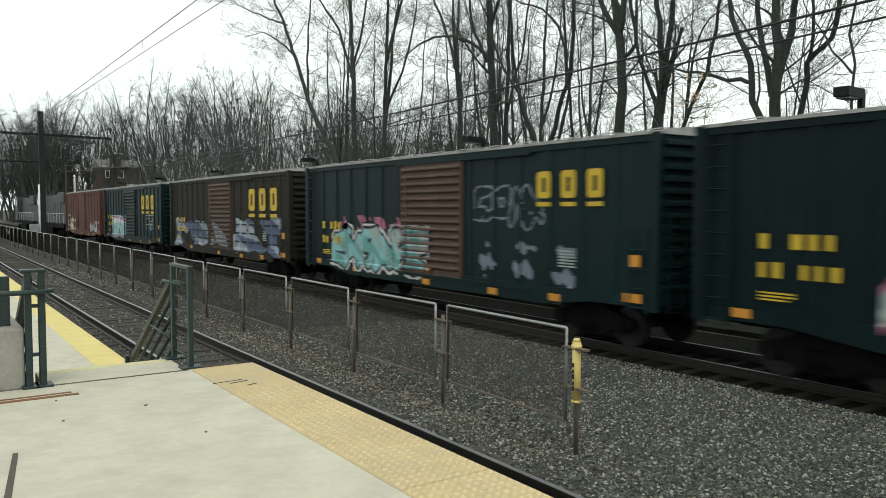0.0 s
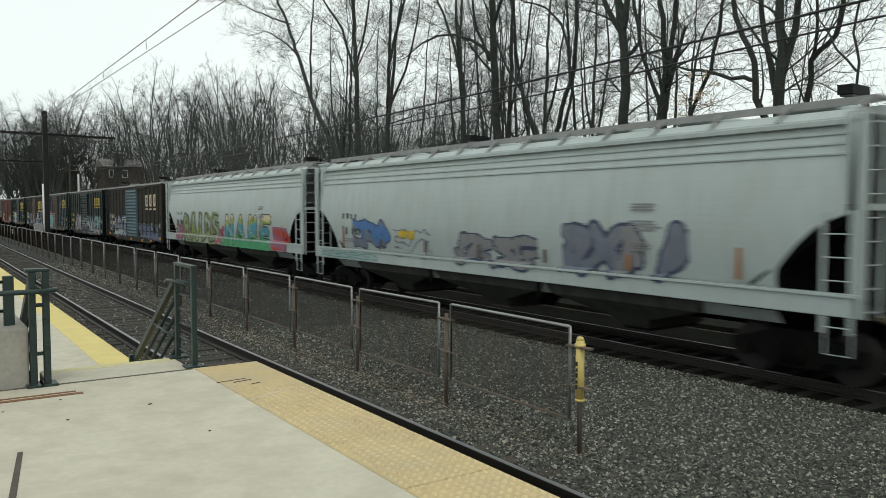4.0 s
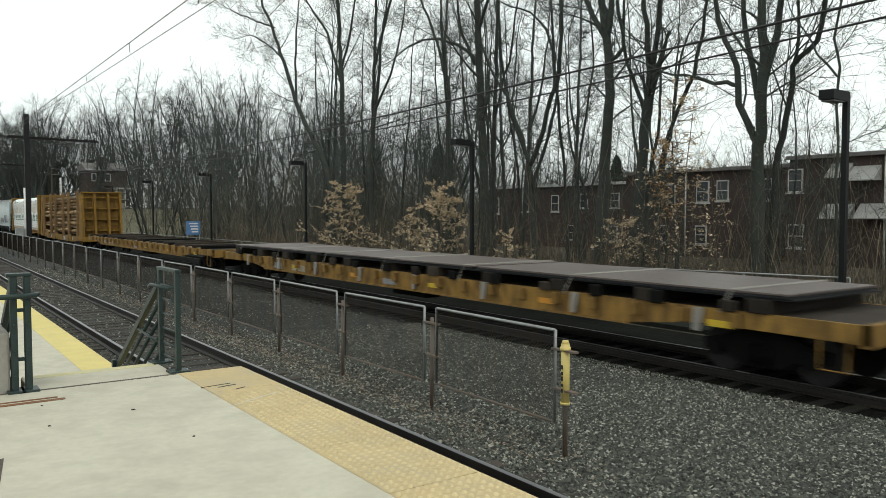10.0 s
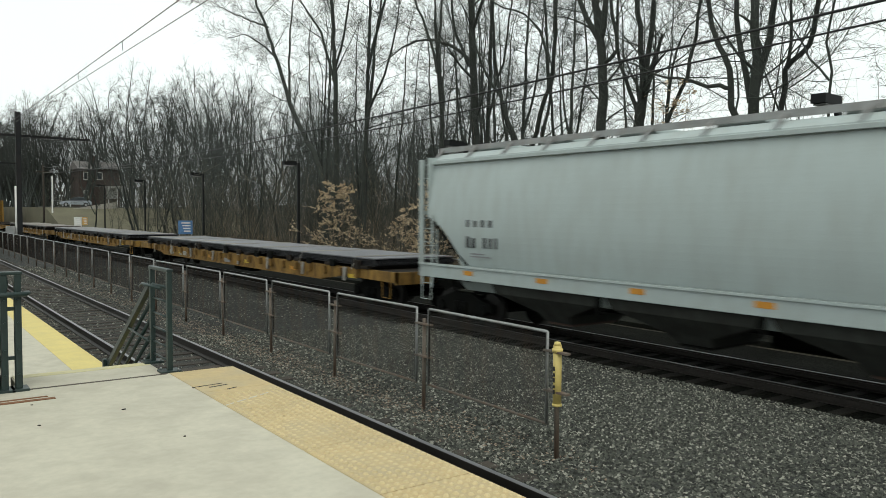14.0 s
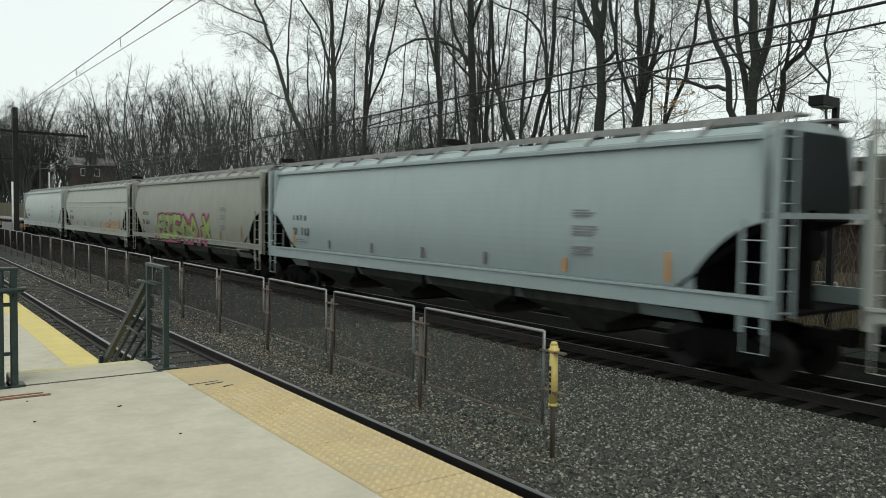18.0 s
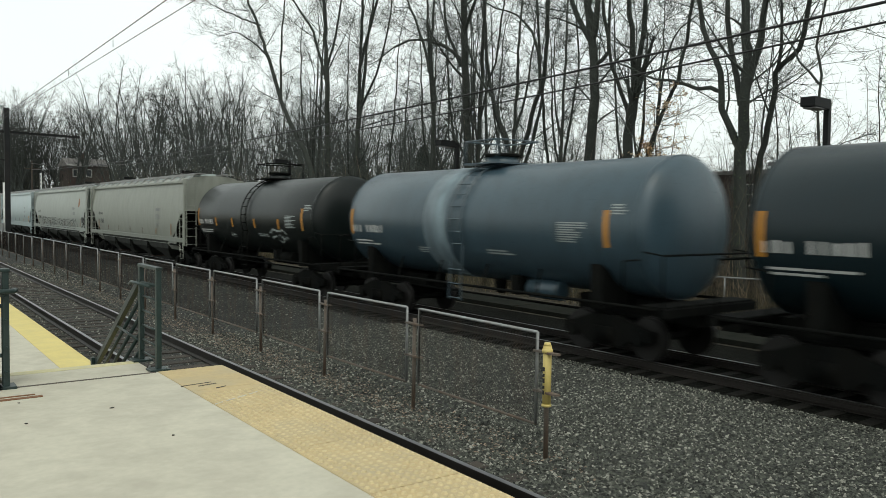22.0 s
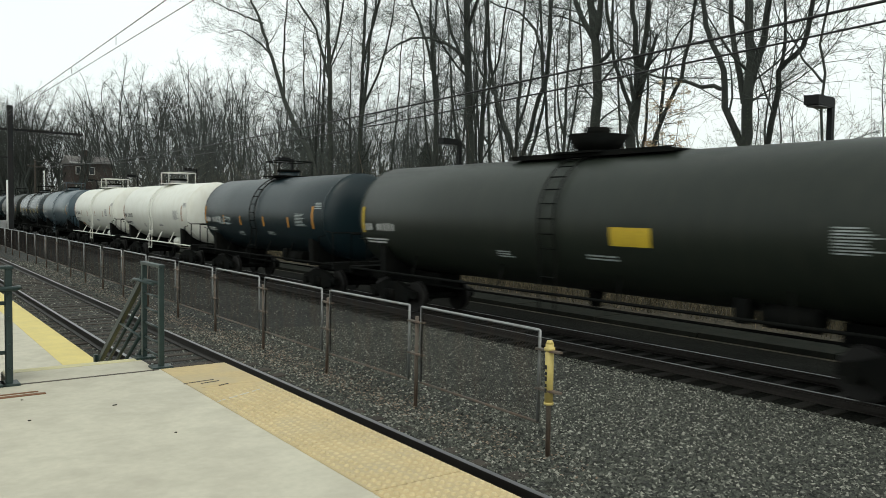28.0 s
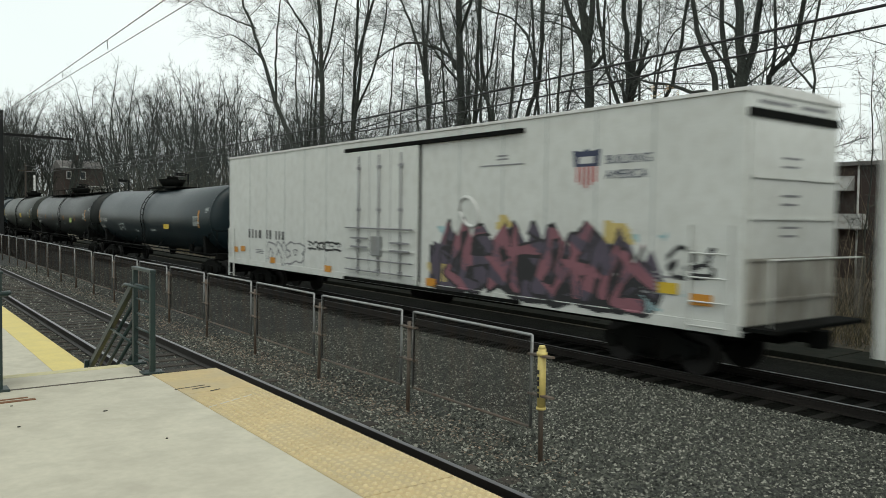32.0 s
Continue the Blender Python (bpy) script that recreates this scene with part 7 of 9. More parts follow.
    for a in art:
        paint(car, a[0], a[1], a[2], a[3], a[4], lambda yv, zv: np.where(zv < sill1, hw + 0.06, xs(zv) + 0.0), a[5], a[6], a[7] if len(a) > 7 else 0.035, a[8] if len(a) > 8 else "sprayed paint")
    return car


def tank_car(seed, y, length, body, label, r=1.46, zc=2.66, mark="ink_white", reflect="ink_orange", top="cage", band=None, stripe=None, art=(), long_walk=False, sill="under", gap=0.55, heads=0.36, belly=0.0):
    car = thing("tank_car", label, "freight car", "freight train")
    h = length / 2
    th = h - 0.35
    seg = 40
    bm = bmesh.new()
    prof = [(-th + heads * (1 - math.cos(k / 7 * math.pi / 2)), r * math.sin(k / 7 * math.pi / 2)) for k in range(8)]
    mid = [(-th + heads + (2 * th - 2 * heads) * f, r) for f in (0.25, 0.5, 0.75)]
    prof = prof + mid + [(-p, q) for p, q in prof[::-1]]
    rings = []
    for p, q in prof:
        drop = belly * (1 - (p / th) ** 2)
        rings.append([bm.verts.new((max(q, 0.004) * math.cos(2 * math.pi * k / seg), p, zc - drop + max(q, 0.004) * math.sin(2 * math.pi * k / seg))) for k in range(seg)])
    for r0, r1 in zip(rings[:-1], rings[1:]):
        for k in range(seg):
            f = bm.faces.new((r0[k], r0[(k + 1) % seg], r1[(k + 1) % seg], r1[k]))
            f.smooth = True
    bm.faces.new(rings[0][::-1])
    bm.faces.new(rings[-1])
    bmesh.ops.recalc_face_normals(bm, faces=bm.faces[:])
    shell = part("tank_shell", bm, body, car)

    def ring(yy, w, t, mat, name, label=""):
        b2 = bmesh.new()
        for e0, e1 in ((yy - w / 2, yy + w / 2),):
            v0 = [[b2.verts.new(((r + t) * math.cos(2 * math.pi * k / seg), e, zc + (r + t) * math.sin(2 * math.pi * k / seg))) for k in range(seg)] for e in (e0, e1)]
            for k in range(seg):
                b2.faces.new((v0[0][k], v0[0][(k + 1) % seg], v0[1][(k + 1) % seg], v0[1][k])).smooth = True
            v2 = [[b2.verts.new(((r - 0.01) * math.cos(2 * math.pi * k / seg), e, zc + (r - 0.01) * math.sin(2 * math.pi * k / seg))) for k in range(seg)] for e in (e0, e1)]
            for k in range(seg):
                b2.faces.new((v0[0][k], v2[0][k], v2[0][(k + 1) % seg], v0[0][(k + 1) % seg]))
                b2.faces.new((v0[1][k], v0[1][(k + 1) % seg], v2[1][(k + 1) % seg], v2[1][k]))
        part(name, b2, mat, car, label)
    for yy in (-th + heads, th - heads):
        ring(yy, 0.05, 0.006, body, "weld_seam")
    if band:
        ring(stripe if stripe is not None else 0.2, 1.0, 0.007, band, "spill_stripe", "paler stripe under the manway")
    # frame
    part("stub_sill", B(-0.35, 0.35, h - 3.2, h, 0.75, 1.15), sill, car)
    part("stub_sill", B(-0.35, 0.35, -h, -h + 3.2, 0.75, 1.15), sill, car)
    for s in (-1, 1):
        yb = s * (h - 1.75)
        part("saddle", P([(-1.35, 1.02), (1.35, 1.02), (1.38, 1.9), (1.1, 1.75), (0.6, 1.45), (0, 1.34), (-0.6, 1.45), (-1.1, 1.75), (-1.38, 1.9)], 1, yb - 0.15, yb + 0.15), sill, car)
        part("end_platform", B(-1.48, 1.48, s * h - 0.55 if s > 0 else -h, h if s > 0 else -h + 0.55, 1.14, 1.20), sill, car)
        part("end_sill", B(-1.48, 1.48, s * h - 0.06, s * h + 0.06, 1.0, 1.16), sill, car)
        for sx in (-1, 1):
            part("grab_rail", T([(sx * 1.44, s * (h - 0.05), 1.2), (sx * 1.44, s * (h - 0.05), 2.15), (sx * 1.44, s * (h - 0.5), 2.2)], 0.022, 6), sill, car)
            part("grab_rail", T([(sx * 1.44, s * (h - 1.0), 1.1), (sx * 1.44, s * (h - 1.0), 2.0), (sx * 1.44, s * (h - 0.6), 2.05)], 0.022, 6), sill, car)
        part("end_rail", T([(-1.44, s * (h - 0.05), 2.15), (1.44, s * (h - 0.05), 2.15)], 0.022, 6), sill, car)
    for sx in (-1, 1):
        part("side_rail", T([(sx * 1.46, -h + 0.1, 1.14), (sx * 1.46, h - 0.1, 1.14)], 0.034, 6), body if body == "tank_white" else sill, car)
    for i in range(4):
        yy = -h + 3.4 + i * (length - 6.8) / 3
        part("rail_bracket", T([(-1.46, yy, 1.14), (-1.12, yy + 0.25, 1.66)], 0.025, 5), sill if body != "tank_white" else body, car)
    part("brake_pipe", T([(-0.5, -h + 0.5, 0.82), (-0.5, h - 0.5, 0.82)], 0.03, 6), sill, car)
    part("bottom_outlet", T([(0, 0.1, zc - r - belly + 0.05), (0, 0.1, zc - r - belly - 0.35)], 0.2, 12, 0.13), sill, car)
    part("brake_reservoir", T([(-0.75, -h + 3.3, 1.18), (-0.75, -h + 4.3, 1.18)], 0.22, 12), sill if body not in ("tank_blue", "tank_white") else body, car)
    part("brake_valve", B(-1.0, -0.7, -h + 4.5, -h + 4.8, 1.0, 1.45, 0.03), sill, car)
    # ladder and top platform
    zt = zc + r
    bm = bmesh.new()
    for k in (-0.24, 0.24):
        pts = [(-1.49, 0.15 + k, 0.75)] + [((-r - 0.07) * math.cos(a), 0.15 + k, zc + (r + 0.07) * math.sin(a)) for a in np.linspace(-0.35, 1.35, 10)]
        tube(bm, pts, 0.022, 5)
    for a in np.linspace(-0.35, 1.3, 9):
        x, z = (-r - 0.07) * math.cos(a), zc + (r + 0.07) * math.sin(a)
        tube(bm, [(x, -0.09, z), (x, 0.39, z)], 0.016, 5)
    for z in (0.8, 1.15, 1.5):
        tube(bm, [(-1.49, -0.09, z), (-1.49, 0.39, z)], 0.016, 5)
    lm = body if body in ("tank_white", "tank_blue") else sill
    part("side_ladder", bm, lm, car, "side ladder up to the manway")
    part("manway", T([(0, 0.15, zt - 0.1), (0, 0.15, zt + 0.22)], 0.42, 16), body if body != "tank_white" else "galv", car)
    part("manway_lid", T([(0, 0.15, zt + 0.22), (0, 0.15, zt + 0.30)], 0.46, 16), sill, car)
    part("top_platform", B(-0.75, 0.75, -0.55, 0.85, zt + 0.02, zt + 0.06), lm, car)
    if top == "cage":
        for x in (-0.70, 0.70):
            for yy in (-0.5, 0.8):
                part("platform_post", T([(x, yy, zt), (x, yy, zt + 0.62)], 0.022, 6), lm, car)
            part("platform_rail", T([(x, -0.5, zt + 0.62), (x, 0.8, zt + 0.62)], 0.022, 6), lm, car)
        for yy in (-0.5, 0.8):
            part("platform_rail", T([(-0.70, yy, zt + 0.62), (0.70, yy, zt + 0.62)], 0.022, 6), lm, car)
    elif top == "bowl":
        part("valve_housing", T([(0, 0.15, zt + 0.1), (0, 0.15, zt + 0.45)], 0.5, 18, 0.72), sill, car, "dark flared valve housing")
        part("valve_cap", T([(0, 0.15, zt + 0.45), (0, 0.15, zt + 0.62)], 0.3, 14), sill, car)
    if long_walk:
        for x in (-0.75, 0.75):
            part("walkway_rail", T([(x, -th + 0.6, zt + 0.34), (x, th - 0.6, zt + 0.34)], 0.02, 5), sill, car)
            for i in range(9):
                yy = -th + 0.6 + i * (2 * th - 1.2) / 8
                part("walkway_post", T([(x, yy, zt - 0.25), (x, yy, zt + 0.34)], 0.018, 5), sill, car)
        part("walkway", B(-0.62, 0.62, -th + 0.6, th - 0.6, zt - 0.03, zt + 0.015), sill, car)
    elif top == "bowl":
        part("walkway", B(-0.62, 0.62, -2.4, 2.4, zt - 0.03, zt + 0.015), sill, car)
        part("walkway_edge", B(-0.64, -0.61, -2.4, 2.4, zt - 0.06, zt + 0.05), sill, car)

    def side(yv, zv):
        return np.sqrt(np.maximum(r * r - (zv - zc + belly * (1 - (yv / th) ** 2)) ** 2, 0.01))

    def mark_on(name, rects, mat, label=""):
        verts, faces = [], []
        for y0, y1, z0, z1 in rects:
            n = max(1, int((z1 - z0) / 0.12))
            for k in range(n):
                za, zb = z0 + (z1 - z0) * k / n, z0 + (z1 - z0) * (k + 1) / n
                b = len(verts)
                for yy, zz in ((y0, za), (y1, za), (y1, zb), (y0, zb)):
                    verts.append((-float(side(np.array(yy), np.array(zz))) - 0.008, yy, zz))
                faces.append((b, b + 1, b + 2, b + 3))
        made = part(name, raw_mesh(name, verts, faces, mat), None, car, label)
        if len(rects) > 3:
            tagged(made, kind="stuff")
    mark_on("stencil", word(th - heads - 0.15, zc - 0.35, 0.22, 9, w=0.15, seed=seed) + lines(th - heads - 0.2, zc - 0.62, 1.5, 2, 0.045, seed), mark, "stencilled reporting marks")
    mark_on("data_panel", lines(-th + heads + 2.1, zc + 0.05, 0.85, 9, 0.026, seed + 2) + lines(-th + heads + 0.62, zc + 0.42, 0.5, 4, 0.03, seed + 7) + lines(-0.9, zc - 0.65, 1.0, 2, 0.035, seed + 4) + lines(2.0, zc - 0.7, 0.6, 3, 0.03, seed + 5), "ink_pale" if mark == "ink_white" else "ink_grey", "small stencilled data lines")
    for i, f in enumerate((0.975, 0.60, 0.28, -0.12, -0.5, -0.84)):
        yy = f * (th - heads * 0.75)
        hgt = 0.75 if abs(f) > 0.8 else 0.36
        if i in (0, 5) or seed % 2 == 0:
            mark_on("reflector_strip", [(yy, yy - 0.12, zc - 0.42, zc - 0.42 + hgt)], reflect, "reflective strip")
    for a in art:
        paint(car, a[0], a[1], a[2], a[3], a[4], side, a[5], a[6], a[7] if len(a) > 7 else 0.035, a[8] if len(a) > 8 else "sprayed paint")
    for yy in (h - 1.75, -h + 1.75):
        truck(car, yy)
    coupler(car, h, gap)
    return car


def flat_body(label, length, deck=1.20, belly=0.46, gap=0.65, name="flatcar", end=2.4, mat="flat_yellow", planks=True):
    car = thing(name, label, "freight car", "freight train")
    h = length / 2
    for s in (-1, 1):
        x0, x1 = (-1.48, -1.40) if s < 0 else (1.40, 1.48)
        part("side_sill", P([(-h, deck), (h, deck), (h, deck - 0.30), (h - end - 0.6, deck - 0.28), (h - end - 2.2, deck - belly), (-h + end + 2.2, deck - belly), (-h + end + 0.6, deck - 0.28), (-h, deck - 0.30)], 0, x0, x1), mat, car)
        part("sill_flange", B(min(x0, x1) - 0.05, max(x0, x1) + 0.05, -h + end + 2.2, h - end - 2.2, deck - belly - 0.03, deck - belly + 0.01), mat, car)
    part("end_sill", B(-1.48, 1.48, h - 0.12, h, deck - 0.35, deck), mat, car)
    part("end_sill", B(-1.48, 1.48, -h, -h + 0.12, deck - 0.35, deck), mat, car)
    part("centre_sill", B(-0.3, 0.3, -h, h, 0.7, deck - 0.06), "under", car)
    if planks:
        n = 30
        for i in range(n):
            y0 = -h + 0.12 + i * (length - 0.24) / n
            part("deck_plank", shared("deck_plank%.1f" % length, lambda: B(-1.40, 1.40, 0, (length - 0.24) / n - 0.012, deck - 0.055, deck - 0.005)), "dunnage", car, at=pose(0, y0, 0))
    for yy in (h - 2.0, -h + 2.0):
        truck(car, yy)
    coupler(car, h, gap)
    part("brake_gear", B(-0.9, -0.4, -1.2, 0.6, 0.45, 0.75, 0.03), "under", car)
    part("side_step", T([(-1.5, -h + 0.3, 0.95), (-1.5, -h + 0.3, 0.45), (-1.5, -h + 0.75, 0.45), (-1.5, -h + 0.75, 0.95)], 0.018, 5), mat, car)
    return car


def flat_marks(car, length, deck, seed, lit=True):
    h = length / 2
    plates(car, "stencil", word(h - 5.6, deck - 0.40, 0.24, 4, seed=seed) + word(h - 7.2, deck - 0.40, 0.24, 6, w=0.14, seed=seed), "ink_pale", -1.485, "white stencilled marks")
    plates(car, "number_panel", [(0.2, -0.5, deck - 0.40, deck - 0.24)], "ink_grey", -1.484, "pale stencil panel")
    rng = random.Random(seed)
    for i in range(6):
        yy = h - 2.8 - i * (length - 5.6) / 5
        plates(car, "marker_plate", [(yy, yy - 0.5, deck - 0.32, deck - 0.20)], "ink_yellow" if i % 2 else "ink_orange", -1.486, "yellow marker plate")
    for i in range(22):
        yy = h - 2.2 - i * (length - 4.4) / 21
        part("stake_pocket", shared("stake_pocket", lambda: B(-1.60, -1.47, -0.09, 0.09, 0.86, 1.10, 0.008)), "flat_yellow", car, at=pose(0, yy, deck - 1.2 + 0.06))


def plate_load(length, deck, mat, seed, y0, y1, layers=4, lift=0.16, label="stack of flat steel plates on timbers"):
    """Steel plates on dunnage, strapped."""
    t = thing("steel_plates", label, "steel plates", "loads on the train")
    rng = random.Random(seed)
    n = 11
    for i in range(n):
        yy = y0 + 0.5 + i * (y1 - y0 - 1.0) / (n - 1)
        part("timber", B(-1.52, 1.52, yy - 0.22, yy + 0.22, deck, deck + lift, 0.012), "dunnage", t, "dark weathered timber")
    for seg in range(3):
        a = y0 + seg * (y1 - y0) / 3
        b = a + (y1 - y0) / 3 - 0.12
        for k in range(layers):
            j = rng.uniform(-0.05, 0.05)
            # only the top plate has the load's own tone; those below are black
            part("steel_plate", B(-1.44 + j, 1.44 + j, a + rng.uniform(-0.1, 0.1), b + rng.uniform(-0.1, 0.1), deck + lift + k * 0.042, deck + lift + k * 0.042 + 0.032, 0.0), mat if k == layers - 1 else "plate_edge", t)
    for i in range(15):
        yy = y0 + 0.9 + i * (y1 - y0 - 1.8) / 14 + rng.uniform(-0.25, 0.25)
        part("stop_block", B(-1.57, -1.46, yy - 0.15, yy + 0.15, deck - 0.02, deck + rng.uniform(0.16, 0.26), 0.02), "under" if i % 3 else "dunnage", t, "dark side block")
    zt = deck + lift + layers * 0.042
    for i in range(7):
        yy = y0 + 1.0 + i * (y1 - y0 - 2.0) / 6
        part("strap", T([(-1.52, yy + 0.25, deck - 0.05), (-1.51, yy, zt + 0.004), (1.51, yy, zt + 0.004), (1.52, yy + 0.25, deck - 0.05)], 0.018, 4), "strap", t, "steel strap")
    return t

# ---- the train, from its head to its tail ----
TRAIN = []


def couple(car, front, length, *loads):
    """Notes where a car's middle stands at the start; its loads ride with it."""
    for ob in (car, *loads):
        TRAIN.append((ob, front - length / 2))


def locomotive(front, label):
    lo = thing("locomotive", label, "locomotive", "freight train")
    L = 21.0
    h = L / 2
    part("frame", B(-1.5, 1.5, -h, h, 1.1, 1.5, 0.02), "under", lo)
    part("hood", B(-0.95, 0.95, -h + 1.0, h - 4.6, 1.5, 4.35, 0.06), "loco", lo)
    part("cab", P([(h - 4.6, 1.5), (h - 4.6, 4.6), (h - 2.3, 4.6), (h - 2.0, 3.5), (h - 2.0, 1.5)], 0, -1.5, 1.5), "loco", lo)
    part("nose", B(-1.1, 1.1, h - 2.0, h - 0.7, 1.5, 3.3, 0.08), "loco_nose", lo)
    part("cab_window", B(-1.52, -1.49, h - 4.2, h - 2.6, 3.4, 4.1), "pane", lo)
    part("radiator", B(-1.3, 1.3, -h + 1.2, -h + 5.0, 3.5, 4.55, 0.05), "loco", lo)
    part("fuel_tank", B(-1.4, 1.4, -2.5, 2.8, 0.35, 1.1, 0.1), "under", lo)
    for i in range(5):
        part("hood_door", B(-0.985, -0.95, -h + 5.6 + i * 1.6, -h + 7.0 + i * 1.6, 1.8, 3.6, 0.01), "loco", lo)
    part("walkway_rail", T([(-1.48, -h + 0.3, 2.5), (-1.48, h - 4.7, 2.5)], 0.025, 6), "ink_white", lo, "pale hand rail")
    for i in range(8):
        yy = -h + 0.5 + i * 1.95
        part("stanchion", T([(-1.48, yy, 1.5), (-1.48, yy, 2.5)], 0.022, 5), "ink_white", lo)
    for yy in (h - 3.6, -h + 3.6):
        truck(lo, yy)
        truck(lo, yy + 1.9)
    coupler(lo, h, 0.6)
    couple(lo, front, L)


locomotive(123.5, "dark grey-blue diesel locomotive with a walkway rail")
locomotive(101.2, "dark grey-blue diesel locomotive with a walkway rail")

red = boxcar(2, 0, "box_red", "box_red", "oxide red boxcar with tan scuffed paint along its bottom", posts=6, logo=None, marks="ink_pale", louvre=False,
             art=(("overpaint", 3.0, 7.4, 1.0, 2.2, patchy(2, 2, -0.2, 3, 3), ("ink_pale", "ink_cream"), 0.06), ("overpaint", -6.5, -3.0, 1.0, 2.0, patchy(5, 1, -0.2, 3, 3), ("ink_pale",), 0.06)))
couple(red, 78.8, BOX_L)
c1 = boxcar(3, 0, "box_green", "box_green", "dark green boxcar with cyan and pink sprayed lettering", posts=8, logo_size=0.85, logo_at=-3.2,
            art=(("graffiti", 0.8, 5.6, 0.95, 2.5, tag_shapes(3, 4, (1, 1, 3), 2, 0.14, 0.06, halo=1, wild=0.2), ("ink_black", "ink_cyan", "ink_magenta", "ink_white"), 0.05, "cyan and pink sprayed shapes"),
                 ("graffiti", -5.8, -4.2, 1.7, 2.6, tag_shapes(4, 2, (0,), 0, 0.1, 0.05, thin=True), ("ink_pale",), 0.05, "pale sprayed scrawl")))
couple(c1, 61.3, BOX_L)
c2 = boxcar(4, 0, "box_brown", "door_rust", "brown boxcar with pale blue overpaint along its lower half", posts=8, horiz=True, length=16.1, logo_size=0.90, logo_at=-3.8,
            art=(("overpaint", 1.6, 7.4, 1.0, 2.45, patchy(1, 2, -1.0, 2.4, 2), ("blue_patch", "pale_patch"), 0.045, "patchy pale overpaint"), ("overpaint", -1.5, 1.5, 1.05, 2.7, patchy(4, 1, -0.6, 1.4, 1), ("pale_patch",), 0.045, "pale overpaint on the door"),
                 ("overpaint", -7.2, -1.8, 1.0, 2.6, patchy(7, 2, -1.1, 2.0, 2), ("blue_patch", "pale_patch"), 0.045, "patchy blue overpaint")))
couple(c2, 43.5, 16.1)
c3 = boxcar(5, 0, "box_green", "door_rust", "dark green boxcar with a rusty door and teal sprayed lettering", posts=7,
            art=(("graffiti", -0.1, 6.1, 0.92, 2.45, tag_shapes(11, 6, (1, 3, 1, 3, 4), 0, 0.12, 0.05, halo=2, grad="d", wild=0.16), ("ink_black", "ink_teal", "ink_white", "ink_cyan", "ink_pale"), 0.032, "teal sprayed shapes outlined in black and white"),
                 ("graffiti", 1.0, 6.0, 2.2, 2.75, patchy(3, 2, 0.4, 3, 2), ("ink_plum", "ink_pink"), 0.04, "pink overspray"), ("graffiti", -0.6, 0.5, 1.0, 2.3, patchy(8, 2, 0.1, 4, 2), ("ink_rust", "ink_orange"), 0.04, "rusty orange overspray"),
                 ("scrawl", -4.7, -2.0, 2.35, 3.55, tag_shapes(21, 4, (0,), 0, 0.10, 0.045, thin=True, wild=0.2), ("ink_slate",), 0.032, "pale sprayed scrawl"),
                 ("scrawl", -7.55, -7.05, 2.35, 3.85, patchy(22, 1, 0.9, 9, 6), ("ink_pale",), 0.032, "white sprayed scrawl"),
                 ("scrub", -6.0, -2.0, 1.05, 2.2, patchy(12, 1, 0.7, 5, 4), ("ink_slate",), 0.045, "faded scuffs")))
couple(c3, 25.7, BOX_L)
c4 = boxcar(6, 0, "box_navy", "box_navy", "navy boxcar with grey and white sprayed lettering", posts=7,
            art=(("graffiti", 1.5, 4.7, 0.92, 2.5, tag_shapes(31, 4, (1, 2, 1), 0, 0.085, 0.05, grad="d", wild=0.25), ("ink_plum", "ink_pale", "ink_slate"), 0.032, "pale and plum sprayed shapes"),
                 ("graffiti", -6.6, 1.5, 0.75, 2.45, tag_shapes(33, 10, (1, 3, 2, 3, 1), 0, 0.075, 0.06, halo=None, grad="d", wild=0.26, tilt=0.5), ("ink_black", "ink_teal", "ink_pale", "ink_slate"), 0.032, "pale blue and white sprayed shapes outlined in black"),
                 ("graffiti", -0.6, 1.6, 1.2, 2.3, patchy(14, 2, 0.3, 3, 3), ("ink_plum", "ink_slate"), 0.04, "plum overspray")))
couple(c4, 8.95, BOX_L)
c5 = boxcar(7, 0, "box_brown", "door_blue", "brown boxcar with a blue door and blue lower panels", posts=7, logo="ink_cream", marks="ink_cream", horiz=True, logo_size=0.72, logo_at=-3.9,
            art=(("overpaint", 5.2, 7.5, 0.95, 3.0, patchy(2, 2, -0.2, 2.0, 3), ("blue_patch", "blue_patch"), 0.045, "blue overpaint"),
                 ("overpaint", -7.4, -1.6, 0.92, 2.05, patchy(5, 1, -1.4, 1.6, 2.4), ("blue_patch",), 0.045, "blue overpaint along the bottom"),
                 ("graffiti", 1.5, 5.5, 0.92, 2.5, tag_shapes(41, 5, (1, 2, 1), 0, 0.095, 0.06, wild=0.2), ("ink_navy", "ink_pale", "ink_slate"), 0.032, "white sprayed shapes outlined in black")))
couple(c5, -8.35, BOX_L)

